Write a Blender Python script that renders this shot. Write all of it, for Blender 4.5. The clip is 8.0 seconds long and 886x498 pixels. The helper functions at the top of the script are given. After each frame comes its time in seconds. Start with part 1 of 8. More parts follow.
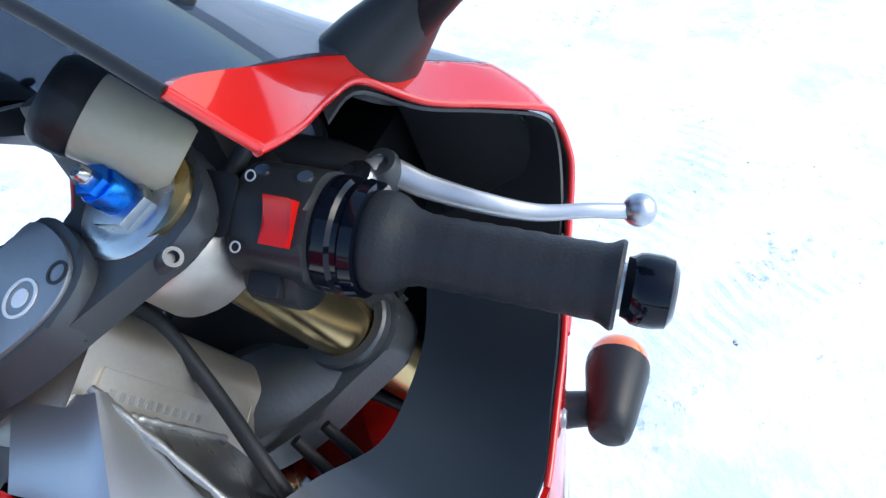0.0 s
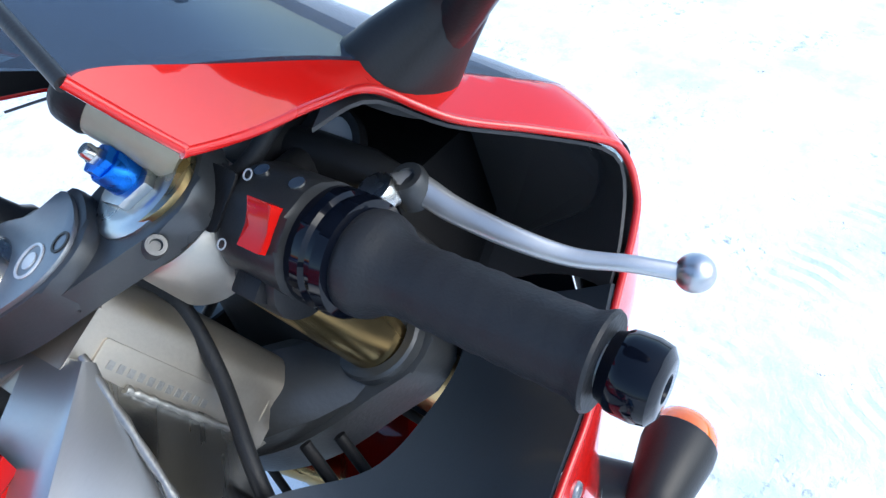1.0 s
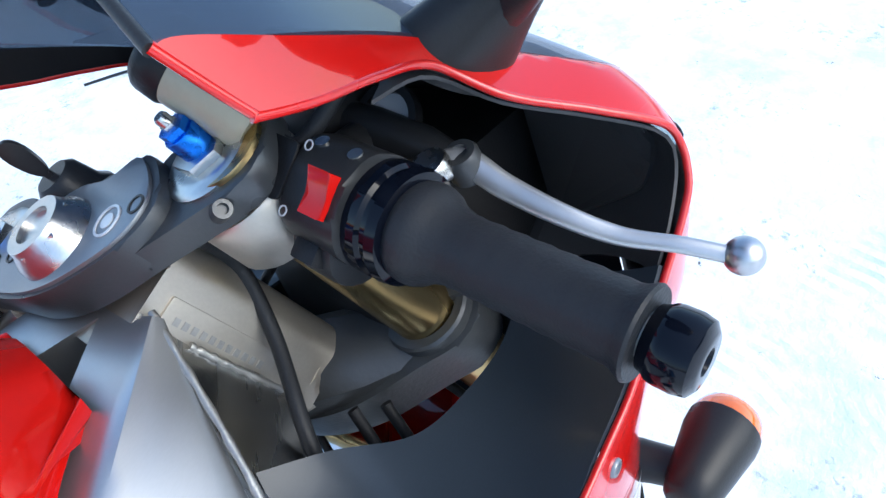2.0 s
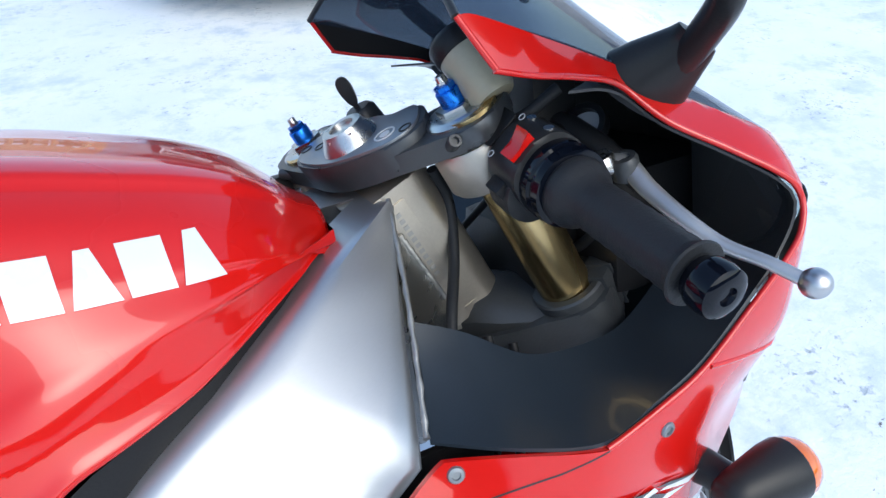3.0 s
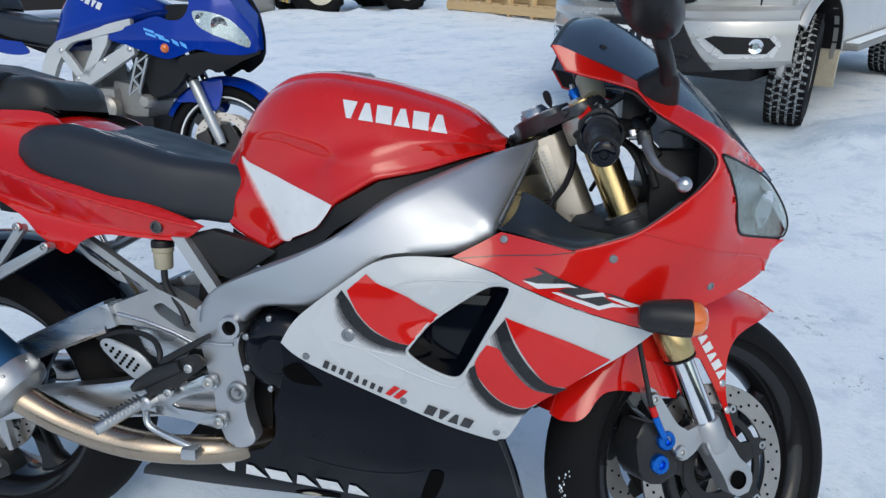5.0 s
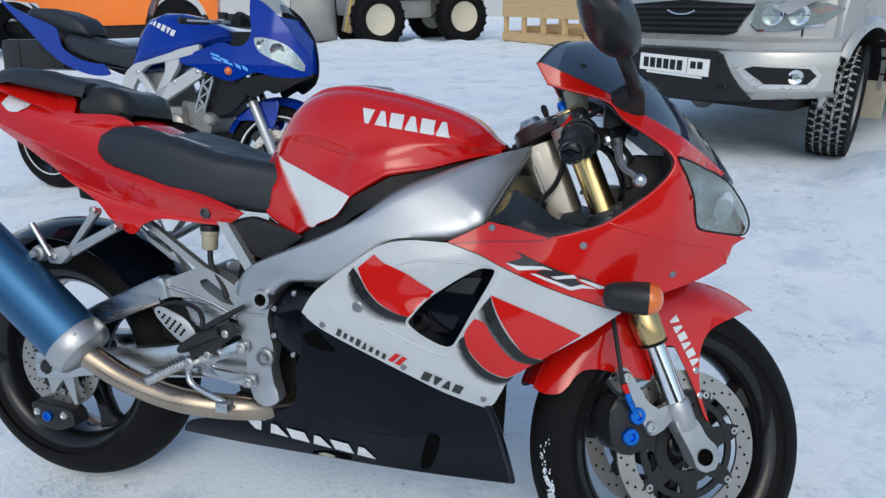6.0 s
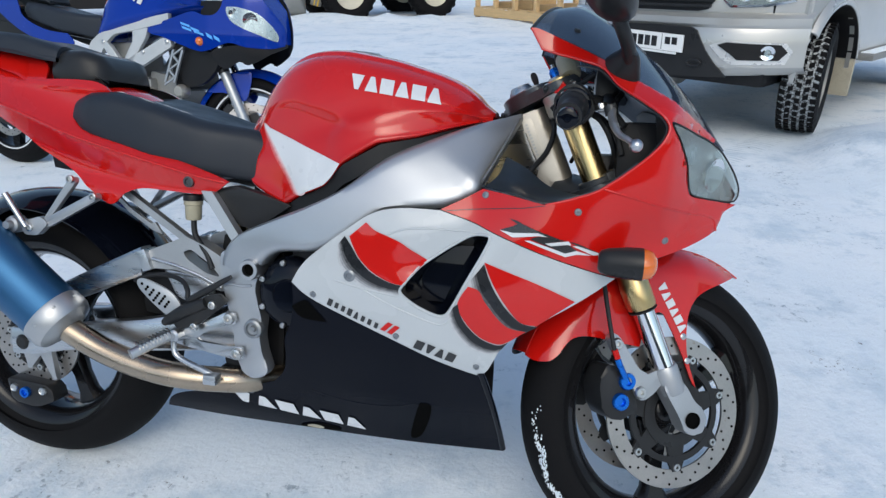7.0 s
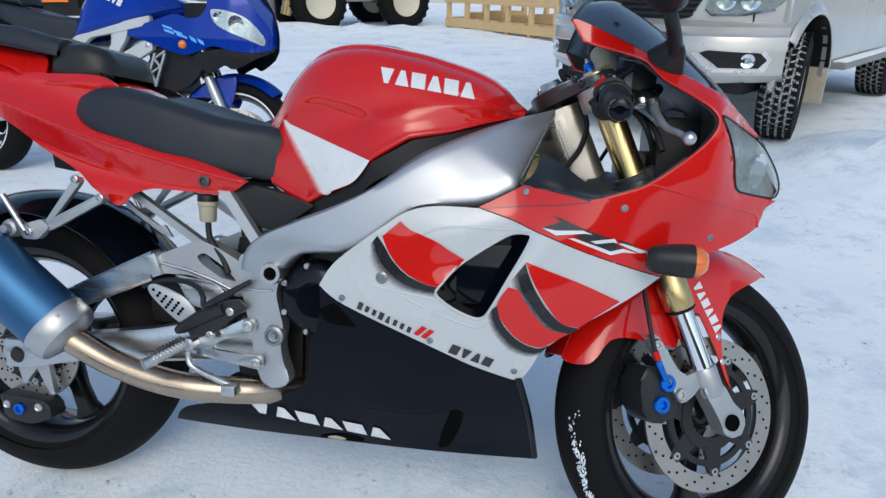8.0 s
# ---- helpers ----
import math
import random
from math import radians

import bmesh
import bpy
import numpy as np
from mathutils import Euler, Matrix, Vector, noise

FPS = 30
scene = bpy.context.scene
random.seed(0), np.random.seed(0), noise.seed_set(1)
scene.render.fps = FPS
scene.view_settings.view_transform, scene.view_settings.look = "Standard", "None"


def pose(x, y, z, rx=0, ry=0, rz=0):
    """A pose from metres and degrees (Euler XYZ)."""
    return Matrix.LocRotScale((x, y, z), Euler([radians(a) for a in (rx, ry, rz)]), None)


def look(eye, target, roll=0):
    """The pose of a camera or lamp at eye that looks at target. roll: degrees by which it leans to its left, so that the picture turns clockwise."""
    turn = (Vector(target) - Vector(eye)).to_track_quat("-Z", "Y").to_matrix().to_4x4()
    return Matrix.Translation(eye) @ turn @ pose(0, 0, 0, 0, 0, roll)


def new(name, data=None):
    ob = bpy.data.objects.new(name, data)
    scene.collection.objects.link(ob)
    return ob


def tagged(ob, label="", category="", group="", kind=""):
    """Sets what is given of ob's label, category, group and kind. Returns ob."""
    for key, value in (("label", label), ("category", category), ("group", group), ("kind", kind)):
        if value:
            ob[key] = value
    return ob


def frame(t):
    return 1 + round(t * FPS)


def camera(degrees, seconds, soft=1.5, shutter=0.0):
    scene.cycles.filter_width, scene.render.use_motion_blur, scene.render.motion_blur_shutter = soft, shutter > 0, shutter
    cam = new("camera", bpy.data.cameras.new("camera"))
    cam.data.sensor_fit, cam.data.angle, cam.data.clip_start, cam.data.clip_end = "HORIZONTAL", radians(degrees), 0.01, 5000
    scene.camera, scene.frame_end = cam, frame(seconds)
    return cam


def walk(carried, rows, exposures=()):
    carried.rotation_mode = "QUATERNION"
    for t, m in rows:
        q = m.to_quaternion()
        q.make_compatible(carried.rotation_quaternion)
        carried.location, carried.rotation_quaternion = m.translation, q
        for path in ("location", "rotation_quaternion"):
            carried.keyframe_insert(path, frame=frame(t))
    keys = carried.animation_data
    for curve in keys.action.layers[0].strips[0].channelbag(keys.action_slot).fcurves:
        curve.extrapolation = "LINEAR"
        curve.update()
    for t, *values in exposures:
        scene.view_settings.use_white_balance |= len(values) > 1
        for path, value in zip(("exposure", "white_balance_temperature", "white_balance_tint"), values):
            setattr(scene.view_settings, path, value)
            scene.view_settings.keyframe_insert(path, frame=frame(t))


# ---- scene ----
cam = camera(68.62, 8.0, soft=1.4, shutter=0.0)
# seconds, eye, a point one metre ahead, roll
PATH = [
    (0.0, (0.9681, -0.0426, 1.1200), (1.6560, 0.1646, 0.4244), -0.15),
    (0.5, (1.0125, -0.0866, 1.1098), (1.6419, 0.2942, 0.4323), -3.53),
    (1.0, (1.0311, -0.1039, 1.1054), (1.6177, 0.3326, 0.4233), -4.62),
    (1.2, (1.0310, -0.1023, 1.1050), (1.6100, 0.3375, 0.4179), -4.59),
    (2.5, (0.9848, -0.1392, 1.1134), (1.4670, 0.4441, 0.4598), -5.95),
    (3.0, (0.9297, -0.2585, 1.1287), (1.2865, 0.4729, 0.5476), -1.08),
    (3.5, (0.9157, -0.4204, 1.1321), (1.0488, 0.3964, 0.5707), -1.33),
    (4.0, (0.9959, -0.5788, 1.1415), (0.9026, 0.2902, 0.6555), -2.53),
    (4.2, (1.0260, -0.6354, 1.1447), (0.9081, 0.2349, 0.6665), -3.09),
    (5.3, (1.1582, -0.9963, 1.1412), (0.9764, -0.0937, 0.7512), -1.09),
    (5.5, (1.1899, -1.0244, 1.1463), (0.9842, -0.1241, 0.7628), -1.67),
    (6.0, (1.2453, -1.0758, 1.1383), (1.0043, -0.1784, 0.7688), -1.33),
    (6.5, (1.2356, -1.0876, 1.1296), (1.0125, -0.1917, 0.7454), -1.36),
    (7.0, (1.2055, -1.0842, 1.1182), (1.0114, -0.1889, 0.7173), -0.49),
    (7.5, (1.1563, -1.0869, 1.1072), (0.9816, -0.1927, 0.6951), -0.98),
    (8.0, (1.0811, -1.0703, 1.0823), (0.9338, -0.1597, 0.6962), 0.17),
]
EXPOSURES = [(0.0, 1.32, 5900, 4), (1.2, 1.33, 5900, 4), (2.5, 1.25, 5950, 4), (3.5, 0.54, 6180, 4), (4.2, 0.42, 6250, 4), (5.5, 0.16, 6280, 4), (6.0, 0.20, 6280, 4), (8.0, 0.30, 6280, 4)]
walk(cam, [(t, look(eye, ahead, roll)) for t, eye, ahead, roll in PATH], EXPOSURES)

# ---- world and sun ----
world = bpy.data.worlds.new("world")
scene.world = world
world.use_nodes = True
wn, wl = world.node_tree.nodes, world.node_tree.links
sky = wn.new("ShaderNodeTexSky")
sky.sky_type, sky.sun_disc = "NISHITA", False
sky.sun_elevation, sky.sun_rotation = radians(42), radians(168)
sky.air_density, sky.dust_density, sky.ozone_density = 1.0, 2.2, 1.0
wn["Background"].inputs[1].default_value = 0.15
wl.new(sky.outputs[0], wn["Background"].inputs[0])
sun = new("sun", bpy.data.lights.new("sun", "SUN"))
sun.data.energy, sun.data.angle, sun.data.color = 0.5, radians(38), (1.0, 0.95, 0.89)
sun.matrix_world = look((1.47, -6.92, 7.07), (0, 0, 0))


# ---- materials ----
def mat(name, col, rough=0.5, metal=0.0, var=0.10, scale=9.0, fine=0.05, fscale=160.0, bump=0.05, coat=0.0,
        rvar=0.08, aniso=None, dirt=None, dirt_at=0.62, spec=0.5):
    """Principled surface with broad and fine variation, bump, and optional dirt with edges of its own."""
    m = bpy.data.materials.new(name)
    m.use_nodes = True
    n, l = m.node_tree.nodes, m.node_tree.links
    p = n["Principled BSDF"]
    tc = n.new("ShaderNodeTexCoord")
    src = tc.outputs["Object"]
    if aniso:
        mp = n.new("ShaderNodeMapping")
        mp.inputs["Scale"].default_value = aniso
        l.new(src, mp.inputs[0])
        src = mp.outputs[0]
    big, small = n.new("ShaderNodeTexNoise"), n.new("ShaderNodeTexNoise")
    for t, s, d in ((big, scale, 4), (small, fscale, 3)):
        t.inputs["Scale"].default_value, t.inputs["Detail"].default_value = s, d
        l.new(src, t.inputs["Vector"])
    add = n.new("ShaderNodeMath")
    add.operation = "MULTIPLY_ADD"
    l.new(small.outputs["Fac"], add.inputs[0])
    add.inputs[1].default_value = fine / max(var, 0.01)
    l.new(big.outputs["Fac"], add.inputs[2])
    ramp = n.new("ShaderNodeMix")
    ramp.data_type = "RGBA"
    ramp.inputs[6].default_value = (*[max(0, c * (1 - var)) for c in col], 1)
    ramp.inputs[7].default_value = (*[min(1, c * (1 + var)) for c in col], 1)
    l.new(add.outputs[0], ramp.inputs[0])
    out = ramp.outputs[2]
    rr = n.new("ShaderNodeMapRange")
    rr.inputs[1].default_value, rr.inputs[2].default_value = 0.3, 0.7
    rr.inputs[3].default_value, rr.inputs[4].default_value = max(0.02, rough - rvar), min(1, rough + rvar)
    l.new(big.outputs["Fac"], rr.inputs[0])
    rout = rr.outputs[0]
    if dirt:
        dn = n.new("ShaderNodeTexNoise")
        dn.inputs["Scale"].default_value, dn.inputs["Detail"].default_value = scale * 2.3, 8
        dn.inputs["Roughness"].default_value = 0.7
        l.new(tc.outputs["Object"], dn.inputs["Vector"])
        mr = n.new("ShaderNodeMapRange")
        mr.inputs[1].default_value, mr.inputs[2].default_value = dirt_at, dirt_at + 0.12
        l.new(dn.outputs["Fac"], mr.inputs[0])
        mx = n.new("ShaderNodeMix")
        mx.data_type = "RGBA"
        l.new(mr.outputs[0], mx.inputs[0])
        l.new(out, mx.inputs[6])
        mx.inputs[7].default_value = (*dirt, 1)
        out = mx.outputs[2]
    l.new(out, p.inputs["Base Color"])
    l.new(rout, p.inputs["Roughness"])
    p.inputs["Metallic"].default_value = metal
    p.inputs["Coat Weight"].default_value = coat
    p.inputs["Coat Roughness"].default_value = 0.03
    p.inputs["Specular IOR Level"].default_value = spec
    if bump:
        b = n.new("ShaderNodeBump")
        b.inputs["Strength"].default_value, b.inputs["Distance"].default_value = bump, 0.002
        l.new(small.outputs["Fac"], b.inputs["Height"])
        l.new(b.outputs[0], p.inputs["Normal"])
    return m


def glass(name, col, rough=0.03, mixed=0.5, tint=None, ior=1.5):
    """Tinted clear plastic: a see-through tint under a glossy coat."""
    m = bpy.data.materials.new(name)
    m.use_nodes = True
    n, l = m.node_tree.nodes, m.node_tree.links
    p = n["Principled BSDF"]
    p.inputs["Base Color"].default_value = (*col, 1)
    p.inputs["Roughness"].default_value = rough
    p.inputs["IOR"].default_value = ior
    tr = n.new("ShaderNodeBsdfTransparent")
    tr.inputs[0].default_value = (*(tint or [min(1, c * 1.0 + 0.25) for c in col]), 1)
    mx = n.new("ShaderNodeMixShader")
    mx.inputs[0].default_value = mixed
    l.new(tr.outputs[0], mx.inputs[1])
    l.new(p.outputs[0], mx.inputs[2])
    l.new(mx.outputs[0], n["Material Output"].inputs[0])
    return m


RED = mat("red_paint", (0.50, 0.006, 0.004), 0.22, 0.0, 0.06, 6, 0.02, 300, 0.0, coat=1.0, spec=0.12)
RED_EDGE = mat("red_paint_edge", (0.52, 0.006, 0.005), 0.3, 0, 0.06, 6, 0.02, 300, 0.01, coat=0.6)
WHITE = mat("white_paint", (0.455, 0.48, 0.495), 0.25, 0.0, 0.04, 6, 0.02, 300, 0.01, coat=0.6, spec=0.3, dirt=(0.52, 0.51, 0.5), dirt_at=0.70)
BELLY_BLACK = mat("lower_fairing_black", (0.0045, 0.0055, 0.0095), 0.20, 0.0, 0.2, 6, 0.1, 300, 0.0, coat=0.10, spec=0.05, dirt=(0.03, 0.032, 0.036), dirt_at=0.76)
GLOSS_BLACK = mat("dark_blue_black_paint", (0.0025, 0.0035, 0.007), 0.1, 0.0, 0.2, 6, 0.1, 300, 0.003, coat=0.3, spec=0.1, dirt=(0.02, 0.021, 0.024), dirt_at=0.80)
AIRBRUSH = mat("charcoal_airbrush", (0.011, 0.012, 0.014), 0.25, 0.0, 0.2, 12, 0.1, 300, 0.01, coat=0.4, spec=0.2)
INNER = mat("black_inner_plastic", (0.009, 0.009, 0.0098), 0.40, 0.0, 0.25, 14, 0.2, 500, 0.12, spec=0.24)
PLASTIC = mat("black_plastic", (0.017, 0.0175, 0.0185), 0.34, 0.0, 0.2, 14, 0.15, 600, 0.06, spec=0.25)
COWL_INSIDE = mat("black_cowl_inside", (0.029, 0.0295, 0.031), 0.34, 0.0, 0.2, 12, 0.15, 600, 0.05, spec=0.4)
GREY_PANEL = mat("slate_plastic", (0.017, 0.0235, 0.032), 0.37, 0.0, 0.2, 9, 0.15, 700, 0.006, coat=0.15, spec=0.4)
RUBBER = mat("black_rubber", (0.015, 0.016, 0.018), 0.5, 0.0, 0.25, 20, 0.2, 500, 0.2, dirt=(0.05, 0.05, 0.05), dirt_at=0.72, spec=0.25)
TYRE = mat("tyre_rubber", (0.0055, 0.0055, 0.006), 0.70, 0.0, 0.3, 12, 0.2, 300, 0.3, dirt=(0.05, 0.048, 0.045), dirt_at=0.72, spec=0.10)
SEAT = mat("seat_vinyl", (0.016, 0.020, 0.027), 0.45, 0.0, 0.2, 18, 0.25, 900, 0.25, dirt=(0.16, 0.17, 0.18), dirt_at=0.71, spec=0.28)
ALU = mat("brushed_aluminium", (0.50, 0.51, 0.52), 0.27, 1.0, 0.10, 5, 0.06, 240, 0.04, aniso=(1, 1, 9), dirt=(0.34, 0.33, 0.31), dirt_at=0.70)
FRAME = mat("frame_aluminium", (0.44, 0.455, 0.475), 0.40, 0.85, 0.06, 4, 0.04, 260, 0.015, aniso=(1, 1, 5))
SILVER_PAINT = mat("silver_paint", (0.41, 0.42, 0.43), 0.38, 0.75, 0.06, 7, 0.05, 400, 0.03, dirt=(0.2, 0.19, 0.17), dirt_at=0.72)
CAST = mat("cast_aluminium", (0.42, 0.39, 0.34), 0.42, 0.85, 0.12, 12, 0.08, 350, 0.05, dirt=(0.18, 0.16, 0.13), dirt_at=0.70)
CHROME = mat("chrome", (0.80, 0.81, 0.82), 0.08, 1.0, 0.03, 10, 0.02, 300, 0.0)
STEEL = mat("steel", (0.50, 0.50, 0.49), 0.3, 1.0, 0.1, 30, 0.08, 300, 0.05)
GOLD = mat("gold_anodised", (0.56, 0.42, 0.20), 0.27, 1.0, 0.1, 8, 0.05, 220, 0.03, aniso=(1, 1, 0.3), dirt=(0.2, 0.14, 0.06), dirt_at=0.72)
BLUE_ANOD = mat("blue_anodised", (0.02, 0.16, 0.62), 0.28, 0.85, 0.12, 40, 0.05, 300, 0.03)
YOKE = mat("black_anodised", (0.065, 0.07, 0.075), 0.34, 0.5, 0.15, 20, 0.1, 500, 0.05)
YOKE_TOP = mat("satin_grey_metal", (0.24, 0.255, 0.27), 0.36, 0.7, 0.1, 20, 0.06, 400, 0.03)
CAST_DARK = mat("dark_cast_metal", (0.05, 0.054, 0.058), 0.38, 0.35, 0.15, 18, 0.08, 300, 0.12)
POLISHED = mat("polished_aluminium", (0.50, 0.51, 0.53), 0.38, 1.0, 0.05, 15, 0.03, 260, 0.02)
KILL_RED = mat("red_paint", (0.50, 0.006, 0.004), 0.28, 0.0, 0.06, 6, 0.02, 300, 0.01, coat=0.5, spec=0.15)
CREAM = mat("cream_plastic", (0.34, 0.31, 0.22), 0.35, 0.0, 0.12, 30, 0.06, 300, 0.03)
TITAN = mat("heat_tinted_steel", (0.38, 0.31, 0.235), 0.28, 1.0, 0.25, 11, 0.08, 260, 0.04)
CAN_BLUE = mat("blue_metal_sleeve", (0.035, 0.115, 0.235), 0.40, 0.75, 0.15, 5, 0.05, 260, 0.03)
DISC = mat("brake_disc_steel", (0.40, 0.37, 0.34), 0.36, 1.0, 0.15, 14, 0.1, 220, 0.05, dirt=(0.26, 0.19, 0.13), dirt_at=0.62)
HOLE = mat("dark_hole", (0.003, 0.003, 0.003), 0.9, 0.0, 0.1, spec=0.03)
LEVER_METAL = mat("satin_lever_alloy", (0.45, 0.46, 0.475), 0.36, 0.75, 0.06, 30, 0.05, 300, 0.03)
LETTER_WHITE = mat("white_vinyl", (0.62, 0.635, 0.65), 0.3, 0, 0.03, 20, 0.02, 300, 0.0, coat=0.5)
FADE = [mat("flash_fade", (0.53 + 0.17 * k, 0.011 + 0.70 * k, 0.005 + 0.71 * k), 0.3, 0, 0.08, 90, 0.06, 300, 0.0, coat=0.5) for k in (0.08, 0.22, 0.45, 0.7)]
SPRAY = [mat("charcoal_spray", (k, k * 1.02, k * 1.05), 0.28, 0, 0.10, 120, 0.08, 400, 0.0, coat=0.5) for k in (0.42, 0.28, 0.15, 0.06)]
LETTER_BLACK = mat("black_vinyl", (0.012, 0.012, 0.013), 0.3, 0, 0.1, 20, 0.02, 300, 0.0, coat=0.5)
LETTER_RED = mat("red_paint", (0.50, 0.006, 0.004), 0.28, 0.0, 0.06, 6, 0.02, 300, 0.01, coat=0.5, spec=0.15)
LABEL_GREY = mat("grey_label_print", (0.45, 0.46, 0.47), 0.5, 0, 0.1, 60)
ORANGE = mat("orange_lens", (0.60, 0.13, 0.008), 0.12, 0, 0.12, 60, 0.1, 300, 0.05, coat=1.0)
SCREEN = glass("smoked_screen", (0.06, 0.085, 0.125), 0.03, 0.55, (0.50, 0.57, 0.66), 2.0)
LENS = glass("clear_lens", (0.55, 0.60, 0.60), 0.04, 0.22)
CLEAR = glass("clear_screen", (0.30, 0.34, 0.36), 0.04, 0.45)
REFLECTOR = mat("reflector", (0.55, 0.59, 0.61), 0.25, 0.7, 0.15, 30, 0.1, 200, 0.1)
BLUE = mat("blue_paint", (0.002, 0.028, 0.27), 0.2, 0.1, 0.08, 6, 0.03, 300, 0.0, coat=0.45, spec=0.1)
SUV_SILVER = mat("silver_car_paint", (0.45, 0.445, 0.425), 0.32, 0.5, 0.05, 3, 0.03, 300, 0.01, coat=0.8, dirt=(0.42, 0.40, 0.37), dirt_at=0.70)
PINE = mat("pine_boards", (0.52, 0.36, 0.18), 0.65, 0, 0.25, 4, 0.15, 60, 0.3, aniso=(1, 8, 8))
ORANGE_PAINT = mat("orange_machine_paint", (0.75, 0.17, 0.012), 0.4, 0, 0.1, 4, 0.05, 200, 0.03, dirt=(0.35, 0.12, 0.04), dirt_at=0.68)
BEIGE_RIM = mat("beige_rim_paint", (0.50, 0.46, 0.36), 0.5, 0, 0.12, 8, 0.05, 200, 0.05)
GREY_STEEL = mat("weathered_grey_steel", (0.22, 0.22, 0.21), 0.55, 0.3, 0.25, 5, 0.12, 120, 0.2, dirt=(0.14, 0.10, 0.06), dirt_at=0.62)
PLATE_WHITE = mat("white_plate", (0.78, 0.78, 0.76), 0.4, 0, 0.05, 20)
PALE_BLUE = mat("pale_blue_vinyl", (0.10, 0.36, 0.80), 0.3, 0, 0.1, 30, coat=0.5)
SUV_LIGHT = mat("pale_silver_trim", (0.62, 0.62, 0.61), 0.3, 0.5, 0.05, 10, coat=0.5)
ORANGE_YELLOW = mat("yellow_stripe_paint", (0.65, 0.42, 0.03), 0.5, 0, 0.15, 8)
WELD = mat("weld_metal", (0.30, 0.30, 0.29), 0.45, 0.85, 0.2, 60, 0.15, 400, 0.2)
MUD = mat("frozen_mud_flap", (0.33, 0.30, 0.23), 0.8, 0, 0.25, 12, 0.2, 90, 0.4)
# the unseen walls that are added for reflections
WALL_GREY = mat("unseen_grey_wall", (0.40, 0.40, 0.41), 0.7, 0, 0.15, 0.6, 0.1, 8, 0.1)
WALL_DARK = mat("unseen_dark_wall", (0.075, 0.068, 0.062), 0.75, 0, 0.3, 0.6, 0.2, 8, 0.1)


def snow_material():
    m = bpy.data.materials.new("packed_snow")
    m.use_nodes = True
    n, l = m.node_tree.nodes, m.node_tree.links
    p = n["Principled BSDF"]
    tc = n.new("ShaderNodeTexCoord")

    def noise_at(scale, detail, rough=0.6, stretch=None):
        t = n.new("ShaderNodeTexNoise")
        t.inputs["Scale"].default_value, t.inputs["Detail"].default_value = scale, detail
        t.inputs["Roughness"].default_value = rough
        src = tc.outputs["Object"]
        if stretch:
            mp = n.new("ShaderNodeMapping")
            mp.inputs["Scale"].default_value, mp.inputs["Rotation"].default_value = stretch, (0, 0, 0.9)
            l.new(src, mp.inputs[0])
            src = mp.outputs[0]
        l.new(src, t.inputs["Vector"])
        return t.outputs["Fac"]

    def step(fac, a, b):
        r = n.new("ShaderNodeMapRange")
        r.inputs[1].default_value, r.inputs[2].default_value = a, b
        l.new(fac, r.inputs[0])
        return r.outputs[0]

    def blend(fac, a, b):
        x = n.new("ShaderNodeMix")
        x.data_type = "RGBA"
        l.new(fac, x.inputs[0])
        for i, c in ((6, a), (7, b)):
            if isinstance(c, tuple):
                x.inputs[i].default_value = (*c, 1)
            else:
                l.new(c, x.inputs[i])
        return x.outputs[2]

    def times(a, b):
        x = n.new("ShaderNodeMath")
        x.operation = "MULTIPLY"
        l.new(a, x.inputs[0])
        l.new(b, x.inputs[1])
        return x.outputs[0]

    def calc(op, a, b=None):
        x = n.new("ShaderNodeMath")
        x.operation = op
        for i, c in enumerate((a, b)):
            if c is None:
                continue
            if isinstance(c, (int, float)):
                x.inputs[i].default_value = c
            else:
                l.new(c, x.inputs[i])
        return x.outputs[0]

    def along_line(d):
        x = n.new("ShaderNodeVectorMath")
        x.operation = "DOT_PRODUCT"
        l.new(tc.outputs["Object"], x.inputs[0])
        x.inputs[1].default_value = (d[0], d[1], 0)
        return x.outputs["Value"]

    def tread_print(p0, p1, wide, pitch):
        """The chevron print of a tyre along the line through two points, broken up unevenly."""
        d = Vector((p1[0] - p0[0], p1[1] - p0[1])).normalized()
        across = calc("ABSOLUTE", calc("SUBTRACT", along_line((-d.y, d.x)), -d.y * p0[0] + d.x * p0[1]))
        band = step(across, wide, wide * 0.8)
        wave = calc("SINE", calc("ADD", calc("MULTIPLY", along_line(d), 6.283 / pitch), calc("MULTIPLY", across, 24.0)))
        mid, half = (Vector(p0) + Vector(p1)) / 2, (Vector(p1) - Vector(p0)).length / 2
        reach = step(calc("ABSOLUTE", calc("SUBTRACT", along_line(d), d.dot(mid))), half + 0.25, half - 0.1)
        return times(times(times(band, reach), step(wave, 0.0, 0.5)), step(noise_at(4.5, 6, 0.7), 0.44, 0.60))

    prints = calc("MAXIMUM", tread_print((1.90, -0.04), (2.71, -0.32), 0.10, 0.045), calc("MAXIMUM", tread_print((1.89, 2.84), (2.63, 3.97), 0.11, 0.05), tread_print((2.6, -0.95), (2.0, -0.3), 0.09, 0.04)))
    base = blend(step(noise_at(0.9, 4), 0.35, 0.65), (0.80, 0.87, 0.92), (0.90, 0.935, 0.955))
    # trodden, icy patches with ragged edges
    base = blend(step(noise_at(1.7, 9, 0.70), 0.53, 0.64), base, (0.64, 0.73, 0.80))
    base = blend(step(noise_at(5.5, 8, 0.72), 0.54, 0.66), base, (0.69, 0.77, 0.83))
    # clusters of small pits, the shade in them mixed into the colour too
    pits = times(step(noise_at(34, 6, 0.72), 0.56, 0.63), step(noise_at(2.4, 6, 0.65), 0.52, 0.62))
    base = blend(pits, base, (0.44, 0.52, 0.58))
